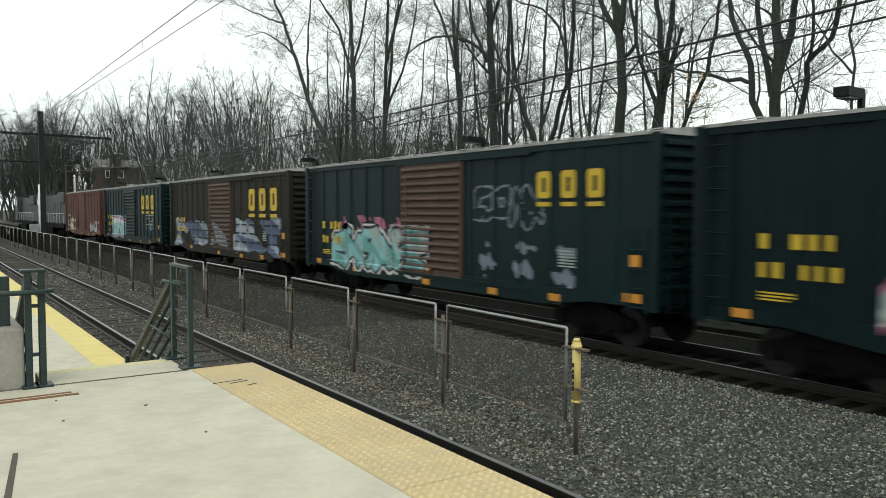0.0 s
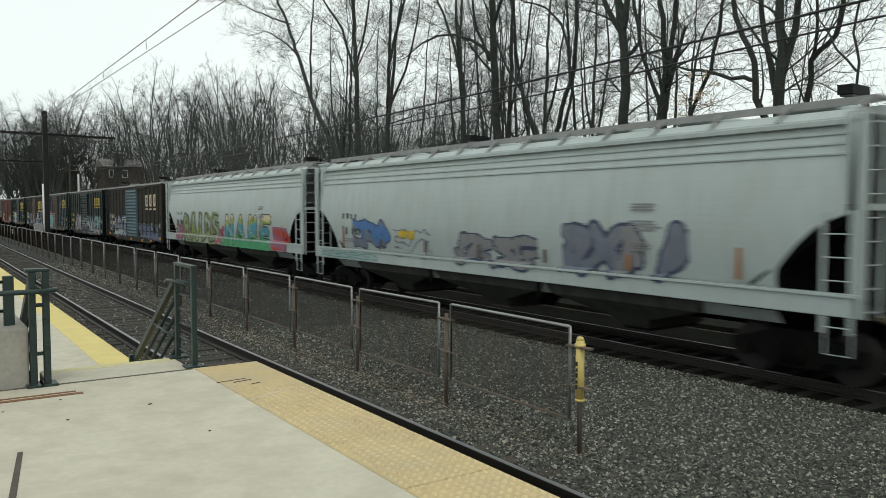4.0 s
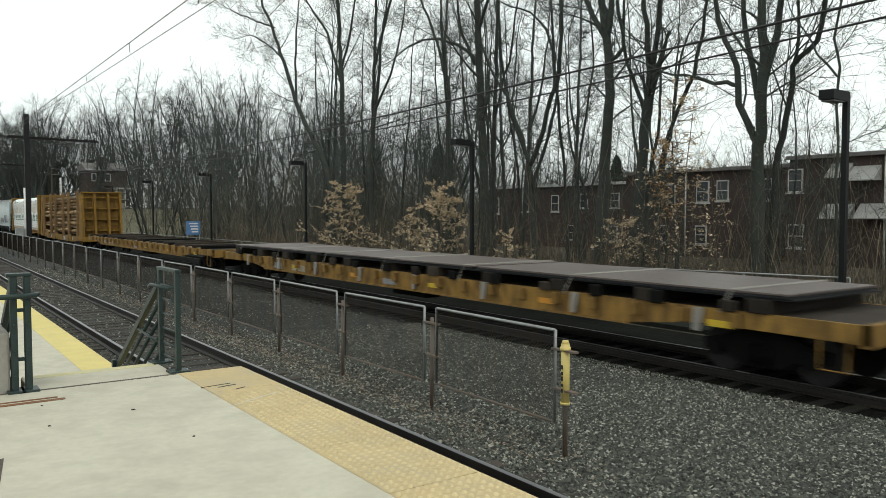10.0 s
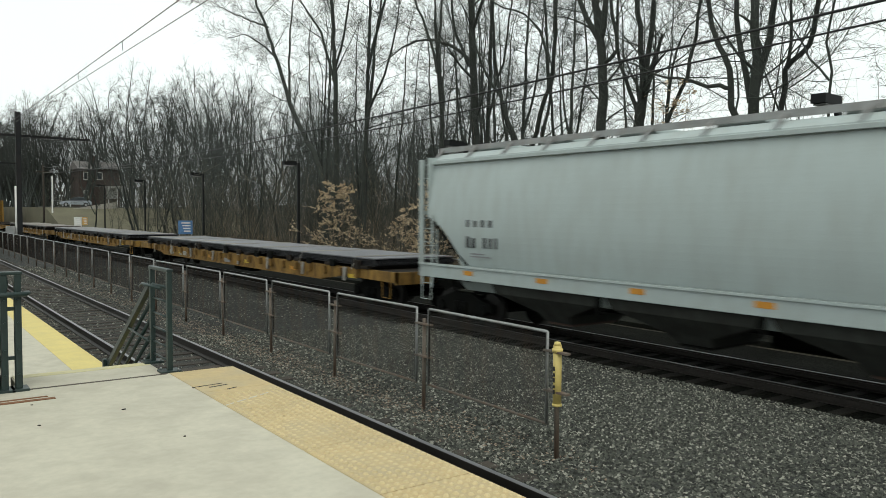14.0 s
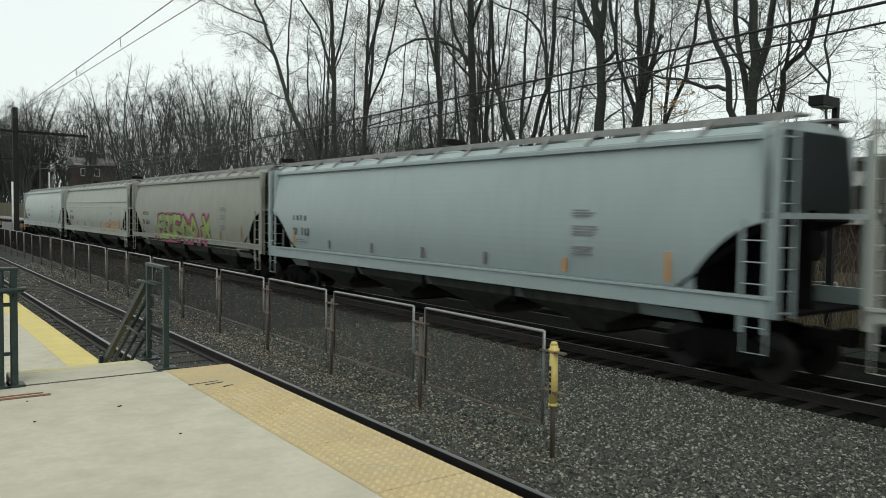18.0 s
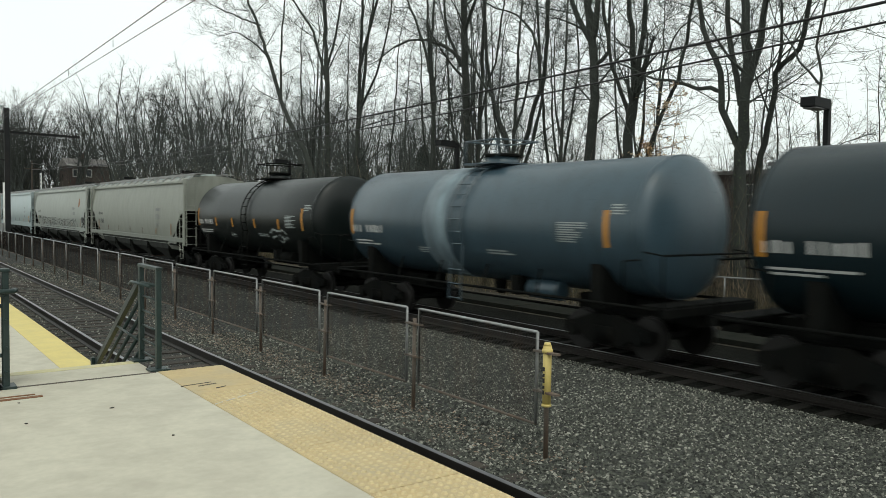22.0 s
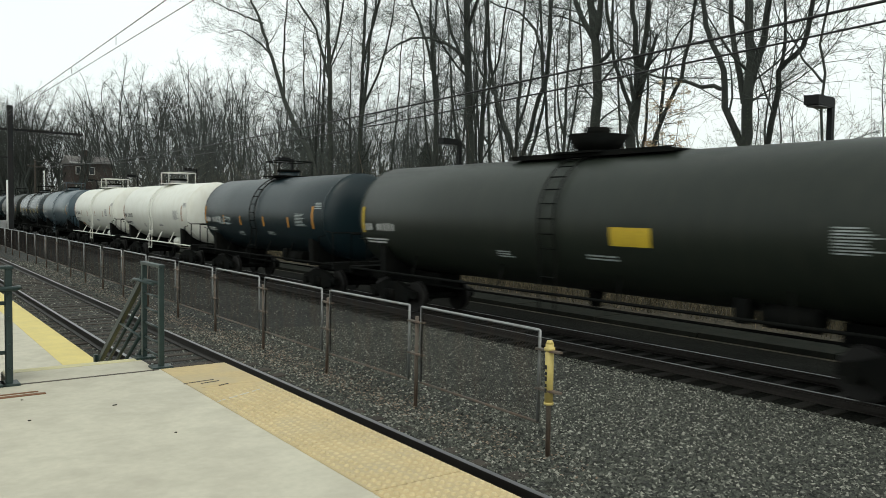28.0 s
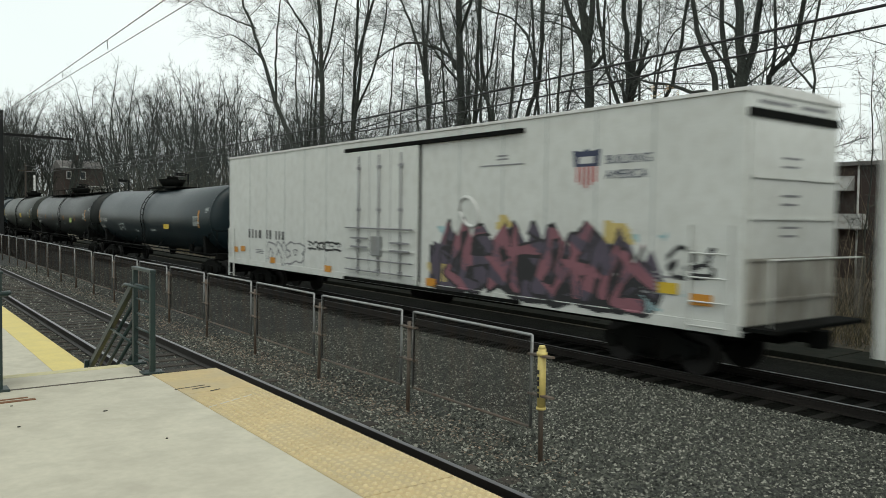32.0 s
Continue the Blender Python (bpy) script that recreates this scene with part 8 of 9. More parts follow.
c6 = hopper(8, 0, 18.8, "hop_grey", "pale grey covered hopper with a rainbow of sprayed lettering", bays=3, ribs=3,
            art=(("graffiti", 6.0, 7.3, 1.25, 2.05, patchy(3, 2, -2.5, 1, 1), ("ink_pink", "ink_plum"), 0.035, "pink sprayed block"),
                 ("graffiti", 0.3, 6.3, 1.2, 2.75, tag_shapes(51, 5, (1, 2, 1, 3), 0, 0.085, 0.05, grad="d", back=4, wild=0.1, tilt=0.3, text="RAIDS"), ("ink_black", "ink_olive", "ink_lime", "ink_pale", "ink_olive"), 0.026, "olive green sprayed letters outlined in black"),
                 ("graffiti", -0.4, 0.7, 1.2, 2.1, patchy(5, 2, -1.4, 2, 1), ("ink_pink", "ink_red"), 0.035, "pink sprayed block"),
                 ("graffiti", -6.2, -0.3, 1.2, 2.72, tag_shapes(52, 4, (1, 1, 2, 2, 3, 4), 0, 0.115, 0.035, grad="v", wild=0.1, tilt=0.22, text="NAME"), ("ink_black", "ink_green", "ink_cyanblue", "ink_lime", "ink_cream"), 0.024, "letters sprayed in bands of yellow, blue and green"),
                 ("graffiti", -6.3, -0.2, 1.2, 1.50, patchy(6, 1, -3.0, 1, 1), ("ink_green",), 0.05, "green band along the sill"),
                 ("graffiti", -7.9, -6.2, 1.2, 2.2, patchy(6, 3, -2.0, 1, 2), ("ink_pink", "ink_plum", "ink_red"), 0.035, "pink and red sprayed block")))
couple(c6, -25.1, 18.8)
c7 = hopper(9, 0, 19.2, "hop_grey", "pale grey covered hopper with purplish scrawls along its side", bays=3, ribs=3,
            art=(("graffiti", 4.3, 6.9, 1.6, 2.6, tag_shapes(61, 3, (1, 2), 0, 0.13, 0.05, grad="d", wild=0.2), ("ink_navy", "ink_slate", "ink_blue"), 0.032, "slate blue sprayed shapes"),
                 ("graffiti", 2.3, 4.3, 1.45, 2.35, tag_shapes(62, 2, (1,), 0, 0.11, 0.05, grad="d", thin=True, wild=0.2), ("ink_slate", "ink_grey"), 0.032, "grey sprayed scrawl"),
                 ("graffiti", -2.2, 1.2, 1.4, 2.3, tag_shapes(63, 4, (1,), 0, 0.11, 0.05, grad="d", wild=0.2), ("ink_navy", "ink_grey"), 0.032, "grey sprayed shapes"),
                 ("graffiti", -6.4, -3.0, 1.4, 2.7, tag_shapes(64, 4, (1, 2), 0, 0.12, 0.05, grad="k", wild=0.2), ("ink_navy", "ink_slate", "ink_grey"), 0.032, "slate sprayed shapes"),
                 ("graffiti", 5.0, 9.0, 1.24, 1.52, tag_shapes(65, 6, (0,), 0, 0.13, 0.12, thin=True), ("ink_teal",), 0.032, "teal scrawl on the sill"),
                 ("caution_plate", 3.1, 4.0, 2.0, 2.25, patchy(1, 1, -9), ("ink_yellow",), 0.05, "yellow caution plate")))
couple(c7, -45.0, 19.2)


# ---- wrapped lumber on a bulkhead flat ----
def bulkhead(car, y, face, deck, top, w=1.46, mat="bulk_yellow"):
    """A steel end frame; face is the side that carries the stiffeners."""
    b = part("bulkhead", B(-w, w, y - 0.05, y + 0.05, deck, top, 0.01), "bulk_shaded", car, "ribbed yellow end bulkhead")
    for x in (-w + 0.08, -0.5, 0.5, w - 0.08):
        part("bulkhead_post", P([(y + face * 0.05, deck - 0.3), (y + face * 0.05, top), (y + face * 0.30, top), (y + face * 0.75, deck - 0.3)], 0, x - 0.08, x + 0.08), mat, b)
    for i in range(4):
        z = deck + 0.45 + i * (top - deck - 0.5) / 3.4
        part("bulkhead_rib", B(-w, w, y + min(0, face * 0.26), y + max(0, face * 0.26), z, z + 0.08), mat, b)
    part("bulkhead_cap", B(-w - 0.02, w + 0.02, y - 0.1 + min(0, face * 0.25), y + 0.1 + max(0, face * 0.25), top, top + 0.09, 0.01), mat, b)
    part("side_flange", P([(y - 0.1, deck - 0.28), (y - 0.1, top), (y + face * 0.34 , top), (y + face * 0.85, deck - 0.28)], 0, -w - 0.035, -w), mat, b)


def lumber_car():
    L, deck = 22.6, 1.15
    car = flat_body("yellow bulkhead flatcar for wrapped lumber", L, deck, 0.36, name="bulkhead_flatcar", mat="bulk_yellow", planks=False, end=1.6)
    part("deck", B(-1.40, 1.40, -L / 2 + 0.12, L / 2 - 0.12, deck - 0.06, deck - 0.005), "dunnage", car)
    bulkhead(car, L / 2 - 0.95, 1, deck, 4.60)
    bulkhead(car, -L / 2 + 0.95, -1, deck, 4.60)
    plates(car, "number_panel", [(-3.6, -4.5, deck - 0.32, deck - 0.12), (-5.0, -5.6, deck - 0.36, deck - 0.08)], "ink_pale", -1.486, "pale stencil panel")
    for i in range(24):
        part("stake_pocket", shared("lumber_pocket", lambda: B(-1.57, -1.47, -0.09, 0.09, deck - 0.22, deck - 0.04, 0.006)), "bulk_shaded", car, at=pose(0, -9.9 + i * 0.86, 0))
    bunch = []
    rng = random.Random(12)
    n = 11
    y0, y1 = -L / 2 + 1.08, L / 2 - 1.08
    step = (y1 - y0) / n
    for i in range(n):
        a = y0 + i * step + 0.015
        b = a + step - 0.03
        j = rng.uniform(-0.02, 0.02)
        t = thing("lumber_bundle", "white and tan plastic-wrapped stack of sawn lumber", "lumber", "wrapped lumber on the flatcar")

        def slab(z0, z1, inset, mat, name, label=""):
            bm = bmesh.new()
            ny, nz = 7, 5
            grid = []
            for p in range(ny + 1):
                row = []
                for q in range(nz + 1):
                    yy, zz = a + (b - a) * p / ny, z0 + (z1 - z0) * q / nz
                    bulge = 0.022 * math.sin(math.pi * p / ny) + 0.016 * noise.noise(Vector((yy * 2.3, zz * 2.0, i * 3.1)))
                    row.append(bm.verts.new((-1.36 + inset + j - bulge, yy, zz)))
                grid.append(row)
            for p in range(ny):
                for q in range(nz):
                    bm.faces.new((grid[p][q], grid[p + 1][q], grid[p + 1][q + 1], grid[p][q + 1])).smooth = True
            box(bm, -1.33 + inset + j, 1.36, a + 0.002, b - 0.002, z0, z1)
            return part(name, bm, mat, t, label)
        slab(deck, deck + 0.22, 0.02, "wrap_foot", "wrap_foot", "brown foot of the wrap")
        low_wrap = slab(deck + 0.225, 2.88, 0.0, "wrap_white", "lower_wrap", "glossy white printed wrap")
        slab(2.89, 3.45, 0.015, "wrap_tan", "middle_wrap", "tan lumber under clear film")
        slab(3.46, 3.98, 0.02, "wrap_tan", "upper_wrap", "tan lumber under clear film")
        # rumpled white top sheet that hangs over the sides in folds
        bm = bmesh.new()
        ny = 12
        rows = []
        for q in range(ny + 1):
            f = q / ny
            yy = a + (b - a) * f
            fold = max(0.0, (abs(f - 0.5) - 0.34) / 0.16)
            n1 = noise.noise(Vector((yy * 1.6, 5, i * 2.0)))
            foot = 3.90 + 0.14 * n1 - 0.22 * fold ** 2
            crown = 4.44 + 0.07 * noise.noise(Vector((yy * 1.1, 1, i))) + 0.10 * math.sin(math.pi * f)
            line = [(-1.398, foot), (-1.415, (foot + 4.0) / 2), (-1.42, 4.0), (-1.40, 4.16), (-1.30, 4.30), (-1.05, crown - 0.06), (-0.5, crown), (0.5, crown), (1.05, crown - 0.06), (1.32, 4.25), (1.40, 3.7)]
            row = []
            for k, (x, z) in enumerate(line):
                w = 0.028 * noise.noise(Vector((yy * 4.0, z * 2.5 + k, i * 1.7)))
                row.append(bm.verts.new((x + j - 0.012 * fold + w * (0.6 if k < 4 else 0.2), yy, z + (w * 1.5 if k > 3 else 0))))
            rows.append(row)
        for r0, r1 in zip(rows[:-1], rows[1:]):
            for k in range(10):
                bm.faces.new((r0[k], r1[k], r1[k + 1], r0[k + 1])).smooth = True
        box(bm, -1.34 + j, 1.34, a + 0.004, b - 0.004, 3.985, 4.16)
        part("top_sheet", bm, "wrap_white", t, "rumpled white top sheet")
        for f in (0.30, 0.74):
            yy = a + (b - a) * f
            part("band", T([(-1.405 + j, yy, deck + 0.25), (-1.405 + j, yy, 2.7), (-1.425 + j, yy, 4.15)], 0.0055, 4), "band", t, "thin dark band")
            part("corner_pad", B(-1.445 + j, -1.40 + j, yy - 0.03, yy + 0.03, 4.06, 4.17), "band", t)
        for f in (0.03, 0.96, 0.2 + 0.1 * math.sin(i * 2.1), 0.47 + 0.2 * math.sin(i * 3.7), 0.8 + 0.08 * math.sin(i)):
            # a drape of film, wide under the top sheet and running out in a point below
            yy, w, low_z = a + (b - a) * f, rng.uniform(0.06, 0.19), rng.uniform(2.75, 3.55)
            bm = bmesh.new()
            cols = []
            for q in range(7):
                u = q / 6
                half = w * (0.12 + 0.88 * u ** 1.4)
                zz = low_z + (3.98 - low_z) * u
                mid = yy + 0.07 * math.sin(i + u * 3 + f * 9)
                cols.append([bm.verts.new((x + j, min(max(mid + o, a), b), zz)) for x, o in ((-1.392, -half), (-1.42 - 0.01 * u, 0.0), (-1.392, half))])
            for r0, r1 in zip(cols[:-1], cols[1:]):
                for k in range(2):
                    bm.faces.new((r0[k], r0[k + 1], r1[k + 1], r1[k])).smooth = True
            part("film_fold", bm, "wrap_white", t, "white fold of film")
        for z in (3.445, 2.875):
            part("seam", B(-1.398 + j, -1.36 + j, a, b, z, z + 0.012), "wrap_foot", t, "faint seam between tiers")
        for f, w in ((0.5, 0.42), (0.86, 0.26)):
            if f > 0.6 and i % 3 == 0:
                continue
            yy = a + (b - a) * f
            x = -1.40 + j
            bm = prism(bmesh.new(), [(yy - w / 2, 2.3), (yy + w / 2, 2.3), (yy + w / 2, 2.5), (yy + w * 0.68, 2.5), (yy, 2.72), (yy - w * 0.68, 2.5), (yy - w / 2, 2.5)], 0, x - 0.018, x - 0.002)
            part("printed_emblem", bm, "logo_green", t, "green house-shaped print")
            bm = prism(bmesh.new(), [(yy - w * 0.18, 2.33), (yy + w * 0.18, 2.33), (yy + w * 0.26, 2.43), (yy, 2.56), (yy - w * 0.26, 2.43)], 0, x - 0.023, x - 0.018)
            part("print_inset", bm, "wrap_white", t)
        bm = bmesh.new()
        for q in range(9):
            yy = b - 0.25 - q * (b - a - 0.4) / 9
            box(bm, -1.42 + j, -1.405 + j, yy - 0.11, yy, 2.10, 2.17 + (0.04 if q % 4 == 0 else 0))
        tagged(part("printed_words", bm, "logo_green", t, "row of small faded print"), kind="stuff")
        bunch.append(t)
    couple(car, -65.9, L, *bunch)


lumber_car()


def log_car():
    L, deck = 21.1, 1.02
    car = flat_body("yellow flatcar with stakes and end bulkheads", L, deck, 0.42, name="log_flatcar", mat="bulk_yellow", planks=False, end=1.6)
    part("deck", B(-1.40, 1.40, -L / 2 + 0.12, L / 2 - 0.12, deck - 0.06, deck - 0.005), "dunnage", car)
    bulkhead(car, L / 2 - 0.85, 1, deck, 4.42)
    bulkhead(car, -L / 2 + 0.85, -1, deck, 4.42)
    part("end_panel", B(-1.46, -1.42, L / 2 - 1.6, L / 2 - 0.85, deck - 0.3, 4.4, 0.01), "bulk_yellow", car)
    part("end_panel", B(-1.46, -1.42, -L / 2 + 0.85, -L / 2 + 1.6, deck - 0.3, 4.4, 0.01), "bulk_yellow", car)
    ladder(car, -1.5, L / 2 - 1.4, 0.5, 1.1, 3.9, 0.42, "bulk_yellow", name="side_ladder")
    ladder(car, -1.2, -L / 2 + 0.5, 0.55, 1.2, 3.9, 0.42, "bulk_yellow", "x", name="end_ladder")
    for i, yy in enumerate((8.5, 4.5, 2.0, -1.9, -4.5, -8.4)):
        for sx in (-1, 1):
            part("stake", P([(yy - 0.13, deck - 0.35), (yy + 0.13, deck - 0.35), (yy + 0.085, 4.62), (yy - 0.085, 4.62)], 0, sx * 1.46 - 0.09, sx * 1.46 + 0.09), "stake", car, "tall rusty stake")
    plates(car, "number_panel", [(4.6, 4.0, deck - 0.34, deck - 0.12), (-1.6, -2.9, deck - 0.38, deck - 0.10), (-6.0, -6.5, deck - 0.34, deck - 0.06)], "ink_pale", -1.49, "pale stencil panel")
    for yy in (6.4, 1.6, -4.8):
        part("sill_panel", B(-1.52, -1.47, yy - 0.8, yy + 0.8, deck - 0.34, deck + 0.10, 0.01), "bulk_yellow", car)
        for k in range(4):
            plates(car, "small_print", [(yy + 0.55, yy - 0.2 - 0.1 * (k % 2), deck - 0.24 + k * 0.075, deck - 0.215 + k * 0.075)], "ink_rust", -1.522, "row of small faded print")
    pile = thing("log_pile", "stacked peeled pine logs held by stakes", "logs", "loads on the train")
    rng = random.Random(4)
    for bay, (y0, y1) in enumerate(((2.2, L / 2 - 1.0), (-L / 2 + 1.0, 2.4))):
        z = deck + 0.17
        layer = 0
        while z < (4.05 if bay == 0 else 4.15):
            r = rng.uniform(0.11, 0.18)
            for c in range(5):
                x = -1.24 + c * 0.55 + rng.uniform(-0.05, 0.05) + (0.05 if layer % 2 else 0)
                rr = r * rng.uniform(0.85, 1.05)
                ya, yb = y0 + rng.uniform(-0.1, 0.5), y1 - rng.uniform(-0.05, 0.5)
                if bay == 1 and layer in (1, 2, 5) and c == 0:
                    ya2 = (ya + yb) / 2 + rng.uniform(-1, 1)
                else:
                    ya2 = None
                sag = rng.uniform(-0.05, 0.05)
                tilt = rng.uniform(-0.13, 0.06)
                for q0, q1 in ((ya, yb),) if ya2 is None else ((ya, ya2 - 0.1), (ya2 + 0.1, yb)):
                    if rng.random() < (0.14 if c == 0 else 0.0):
                        continue
                    pts = [(x + 0.02 * math.sin(k * 1.3 + layer), q0 + (q1 - q0) * k / 6, z + tilt * (k / 6 - 0.5) + sag * math.sin(k / 6 * 3.14)) for k in range(7)]
                    lg = part("log", T(pts, rr, 10, rr * rng.uniform(0.72, 0.95)), "log", pile)
            z += r * 2.12
            layer += 1
    couple(car, -89.8, L, pile)


log_car()


def empty_flat():
    L, deck = 28.2, 1.20
    car = flat_body("long weathered yellow flatcar with dark timbers across it", L, deck)
    flat_marks(car, L, deck, 5)
    rng = random.Random(3)
    t = thing("dunnage", "dark weathered timbers laid across the deck", "timbers", "loads on the train")
    for i in range(20):
        yy = -12.6 + i * 1.33
        part("timber", B(-1.48 + rng.uniform(-0.08, 0.08), 1.45, yy - 0.17, yy + 0.17, deck, deck + rng.uniform(0.10, 0.17), 0.012), "dunnage" if i % 4 else "under", t)
    for i in range(19):
        part("deck_board", B(-1.44 + rng.uniform(0, 0.06), 1.44, -12.4 + i * 1.33, -11.48 + i * 1.33, deck, deck + 0.018 + 0.006 * (i % 2)), "deck_wood", car, "worn tan deck boards")
    couple(car, -112.6, L, t)


empty_flat()
for front, L, mat, seed, layers, lift, lab in ((-142.2, 27.6, "plate_brown", 7, 3, 0.24, "stack of brown steel plates strapped on timbers"), (-171.2, 27.7, "plate_blue", 8, 6, 0.10, "stack of dark grey steel plates strapped on timbers"), (-200.4, 27.1, "plate_blue", 9, 6, 0.10, "stack of dark grey steel plates strapped on timbers")):
    car = flat_body("long weathered yellow flatcar carrying steel plates", L, 1.20)
    flat_marks(car, L, 1.20, seed)
    for i in range(8):
        part("tie_down", shared("tie_down", lambda: P([(-0.06, 0.78), (0.06, 0.78), (0.04, 1.2), (-0.16, 1.2)], 0, -1.56, -1.5)), "ink_yellow" if seed > 7 else "strap", car, "tie-down bracket", at=pose(0, -L / 2 + 3 + i * (L - 6) / 7, 0))
    load = plate_load(L, 1.20, mat, seed, -L / 2 + 1.3, L / 2 - 1.3, layers, lift, lab)
    couple(car, front, L, load)

c14 = hopper(14, 0, 20.1, "hop_grey", "clean pale grey covered hopper", bays=4, eave=4.2, reflect="ink_orange", notch=1.35, on_sill=True)
couple(c14, -228.7, 20.1)
c15 = hopper(15, 0, 19.3, "hop_dirty", "grey covered hopper with side flutes and an orange scrawl", bays=3, ribs=0, notch=1.25,
             art=(("graffiti", -7.2, -2.8, 1.35, 2.15, tag_shapes(71, 4, (0,), 0, 0.13, 0.09, thin=True, wild=0.25), ("ink_orange",), 0.04, "thin orange scrawl"),))
for z in (2.9, 3.25):
    part("side_flute", B(-1.46, -1.40, -9.2, 9.2, z, z + 0.07, 0.01), "hop_dirty", c15)
couple(c15, -250.2, 19.3)
c16 = hopper(16, 0, 18.6, "hop_tan", "tan-grey covered hopper with lime and pink sprayed lettering", bays=4, sill_foot=1.36,
             art=(("graffiti", -3.4, 4.6, 1.25, 2.72, tag_shapes(81, 6, (1, 2, 1), 0, 0.105, 0.05, grad="d", back=3, wild=0.14, tilt=0.35), ("ink_black", "ink_lime", "ink_olive", "ink_magenta"), 0.03, "lime green sprayed shapes on a pink cloud"),))
couple(c16, -270.7, 18.6)
c17 = hopper(17, 0, 20.2, "hop_blue", "clean bluish grey covered hopper", bays=4, reflect="ink_orange", notch=1.35)
couple(c17, -290.0, 20.2)
c18 = hopper(18, 0, 20.9, "hop_dirty", "weathered grey covered hopper with black outline lettering", bays=4, sill_foot=1.36,
             art=(("graffiti", 0.6, 6.9, 1.40, 2.25, tag_shapes(91, 8, (0,), 0, 0.13, 0.07, thin=True, wild=0.14), ("ink_black",), 0.026, "black outlined sprayed letters"),
                  ("graffiti", -7.2, -0.2, 1.40, 2.2, tag_shapes(95, 11, (0,), 0, 0.13, 0.07, thin=True, wild=0.18), ("ink_black",), 0.026, "black outlined sprayed letters"),
                  ("stain", -8.1, -7.6, 3.0, 3.6, patchy(2, 1, -2), ("ink_rust",), 0.05, "rust stain"),
                  ("data_plate", -9.3, -8.6, 1.9, 2.3, patchy(3, 1, -9), ("ink_black",), 0.05, "black data plate")))
couple(c18, -311.6, 20.9)
c19 = hopper(19, 0, 19.0, "hop_tan", "tan-grey covered hopper with small stencils", bays=4, sill_foot=1.38)
couple(c19, -333.9, 19.0)

tanks = [
    (20, -353.9, 12.55, dict(body="tank_black", label="black tank car with white stencils", art=(("scrawl", -3.4, -2.0, 1.7, 2.3, tag_shapes(101, 2, (0,), 0, 0.14, 0.10, thin=True, wild=0.3), ("ink_pale",), 0.03, "pale sprayed scrawl"),))),
    (21, -367.6, 12.35, dict(body="tank_blue", label="blue-grey tank car with a pale spill stripe", band="tank_stripe", stripe=1.1)),
    (22, -381.0, 12.5, dict(body="tank_teal", label="glossy dark slate tank car with white stencils")),
    (23, -394.8, 12.6, dict(body="tank_char", label="dull black tank car with white stencils")),
    (24, -408.6, 12.3, dict(body="tank_gloss", label="glossy dark slate tank car with yellow reflectors", reflect="ink_yellow")),
    (25, -422.0, 12.2, dict(body="tank_blue", label="dull blue-grey tank car", r=1.5)),
    (26, -435.2, 12.6, dict(body="tank_white", label="white tank car with a rusty end and grab rails", mark="ink_black", reflect="ink_rust", r=1.48)),
    (27, -448.9, 12.8, dict(body="tank_white", label="white tank car with a caged top platform", mark="ink_black", reflect="ink_rust")),
    (28, -462.8, 12.6, dict(body="tank_teal", label="dark slate tank car with white stencils", art=(("scrawl", 2.6, 4.2, 2.2, 2.6, tag_shapes(105, 4, (0,), 0, 0.14, 0.14, thin=True, wild=0.3), ("ink_pale",), 0.03, "pale sprayed scrawl"),))),
    (29, -476.5, 17.65, dict(body="tank_warm", label="long dusty black tank car with a yellow placard", reflect="ink_yellow", top="bowl", r=1.52)),
    (30, -495.3, 20.45, dict(body="tank_black", label="long black tank car with a railed walkway on top", top="bowl", long_walk=True, r=1.50, belly=0.10, art=(("scrawl", 2.9, 5.0, 2.2, 2.7, patchy(3, 1, 0.5, 5, 5), ("ink_slate",), 0.04, "faded scrawl"),))),
    (31, -516.9, 20.6, dict(body="tank_teal", label="long dark slate tank car with a flared valve housing", top="bowl", r=1.52, belly=0.10, art=(("scrawl", 4.0, 5.2, 1.8, 2.3, tag_shapes(107, 2, (0,), 0, 0.14, 0.12, thin=True, wild=0.3), ("ink_pale",), 0.03, "pale sprayed scrawl"),))),
]
for seed, front, L, kw in tanks:
    car = tank_car(seed, 0, L, **kw)
    if seed == 26:
        paint(car, "stain", 3.4, 5.5, 1.28, 2.2, lambda yv, zv: np.sqrt(np.maximum(1.48 ** 2 - (zv - 2.66) ** 2, 0.01)), patchy(9, 2, 0.1, 2.0, 3), ("ink_cream", "ink_rust"), 0.05, "orange-brown stain")
    if seed == 29:
        paint(car, "placard", -2.6, -1.6, 2.25, 2.62, lambda yv, zv: np.sqrt(1.52 ** 2 - (zv - 2.66) ** 2), patchy(1, 1, -9), ("ink_yellow",), 0.06, "yellow placard")
    if seed in (30, 31):
        paint(car, "placard", -4.05, -3.25, 2.1, 2.42, lambda yv, zv: np.full(np.shape(yv), 1.49), patchy(1, 1, -9), ("ink_lime" if seed == 30 else "ink_yellow",), 0.06, "yellow placard")
    couple(car, front, L)


# ---- white refrigerator car and the next car behind it ----
def letters(parent, text, size, y, z, x, mat, label):
    cu = bpy.data.curves.new("letters", "FONT")
    cu.body, cu.size, cu.extrude = text, size, 0.003
    tmp = bpy.data.objects.new("letters_source", cu)
    scene.collection.objects.link(tmp)
    bpy.context.view_layer.update()
    me = bpy.data.meshes.new_from_object(tmp)
    bpy.data.objects.remove(tmp)
    me.materials.clear()
    me.materials.append(M[mat])
    return part("lettering", me, None, parent, label, at=pose(x, y, z, 90, 0, -90))


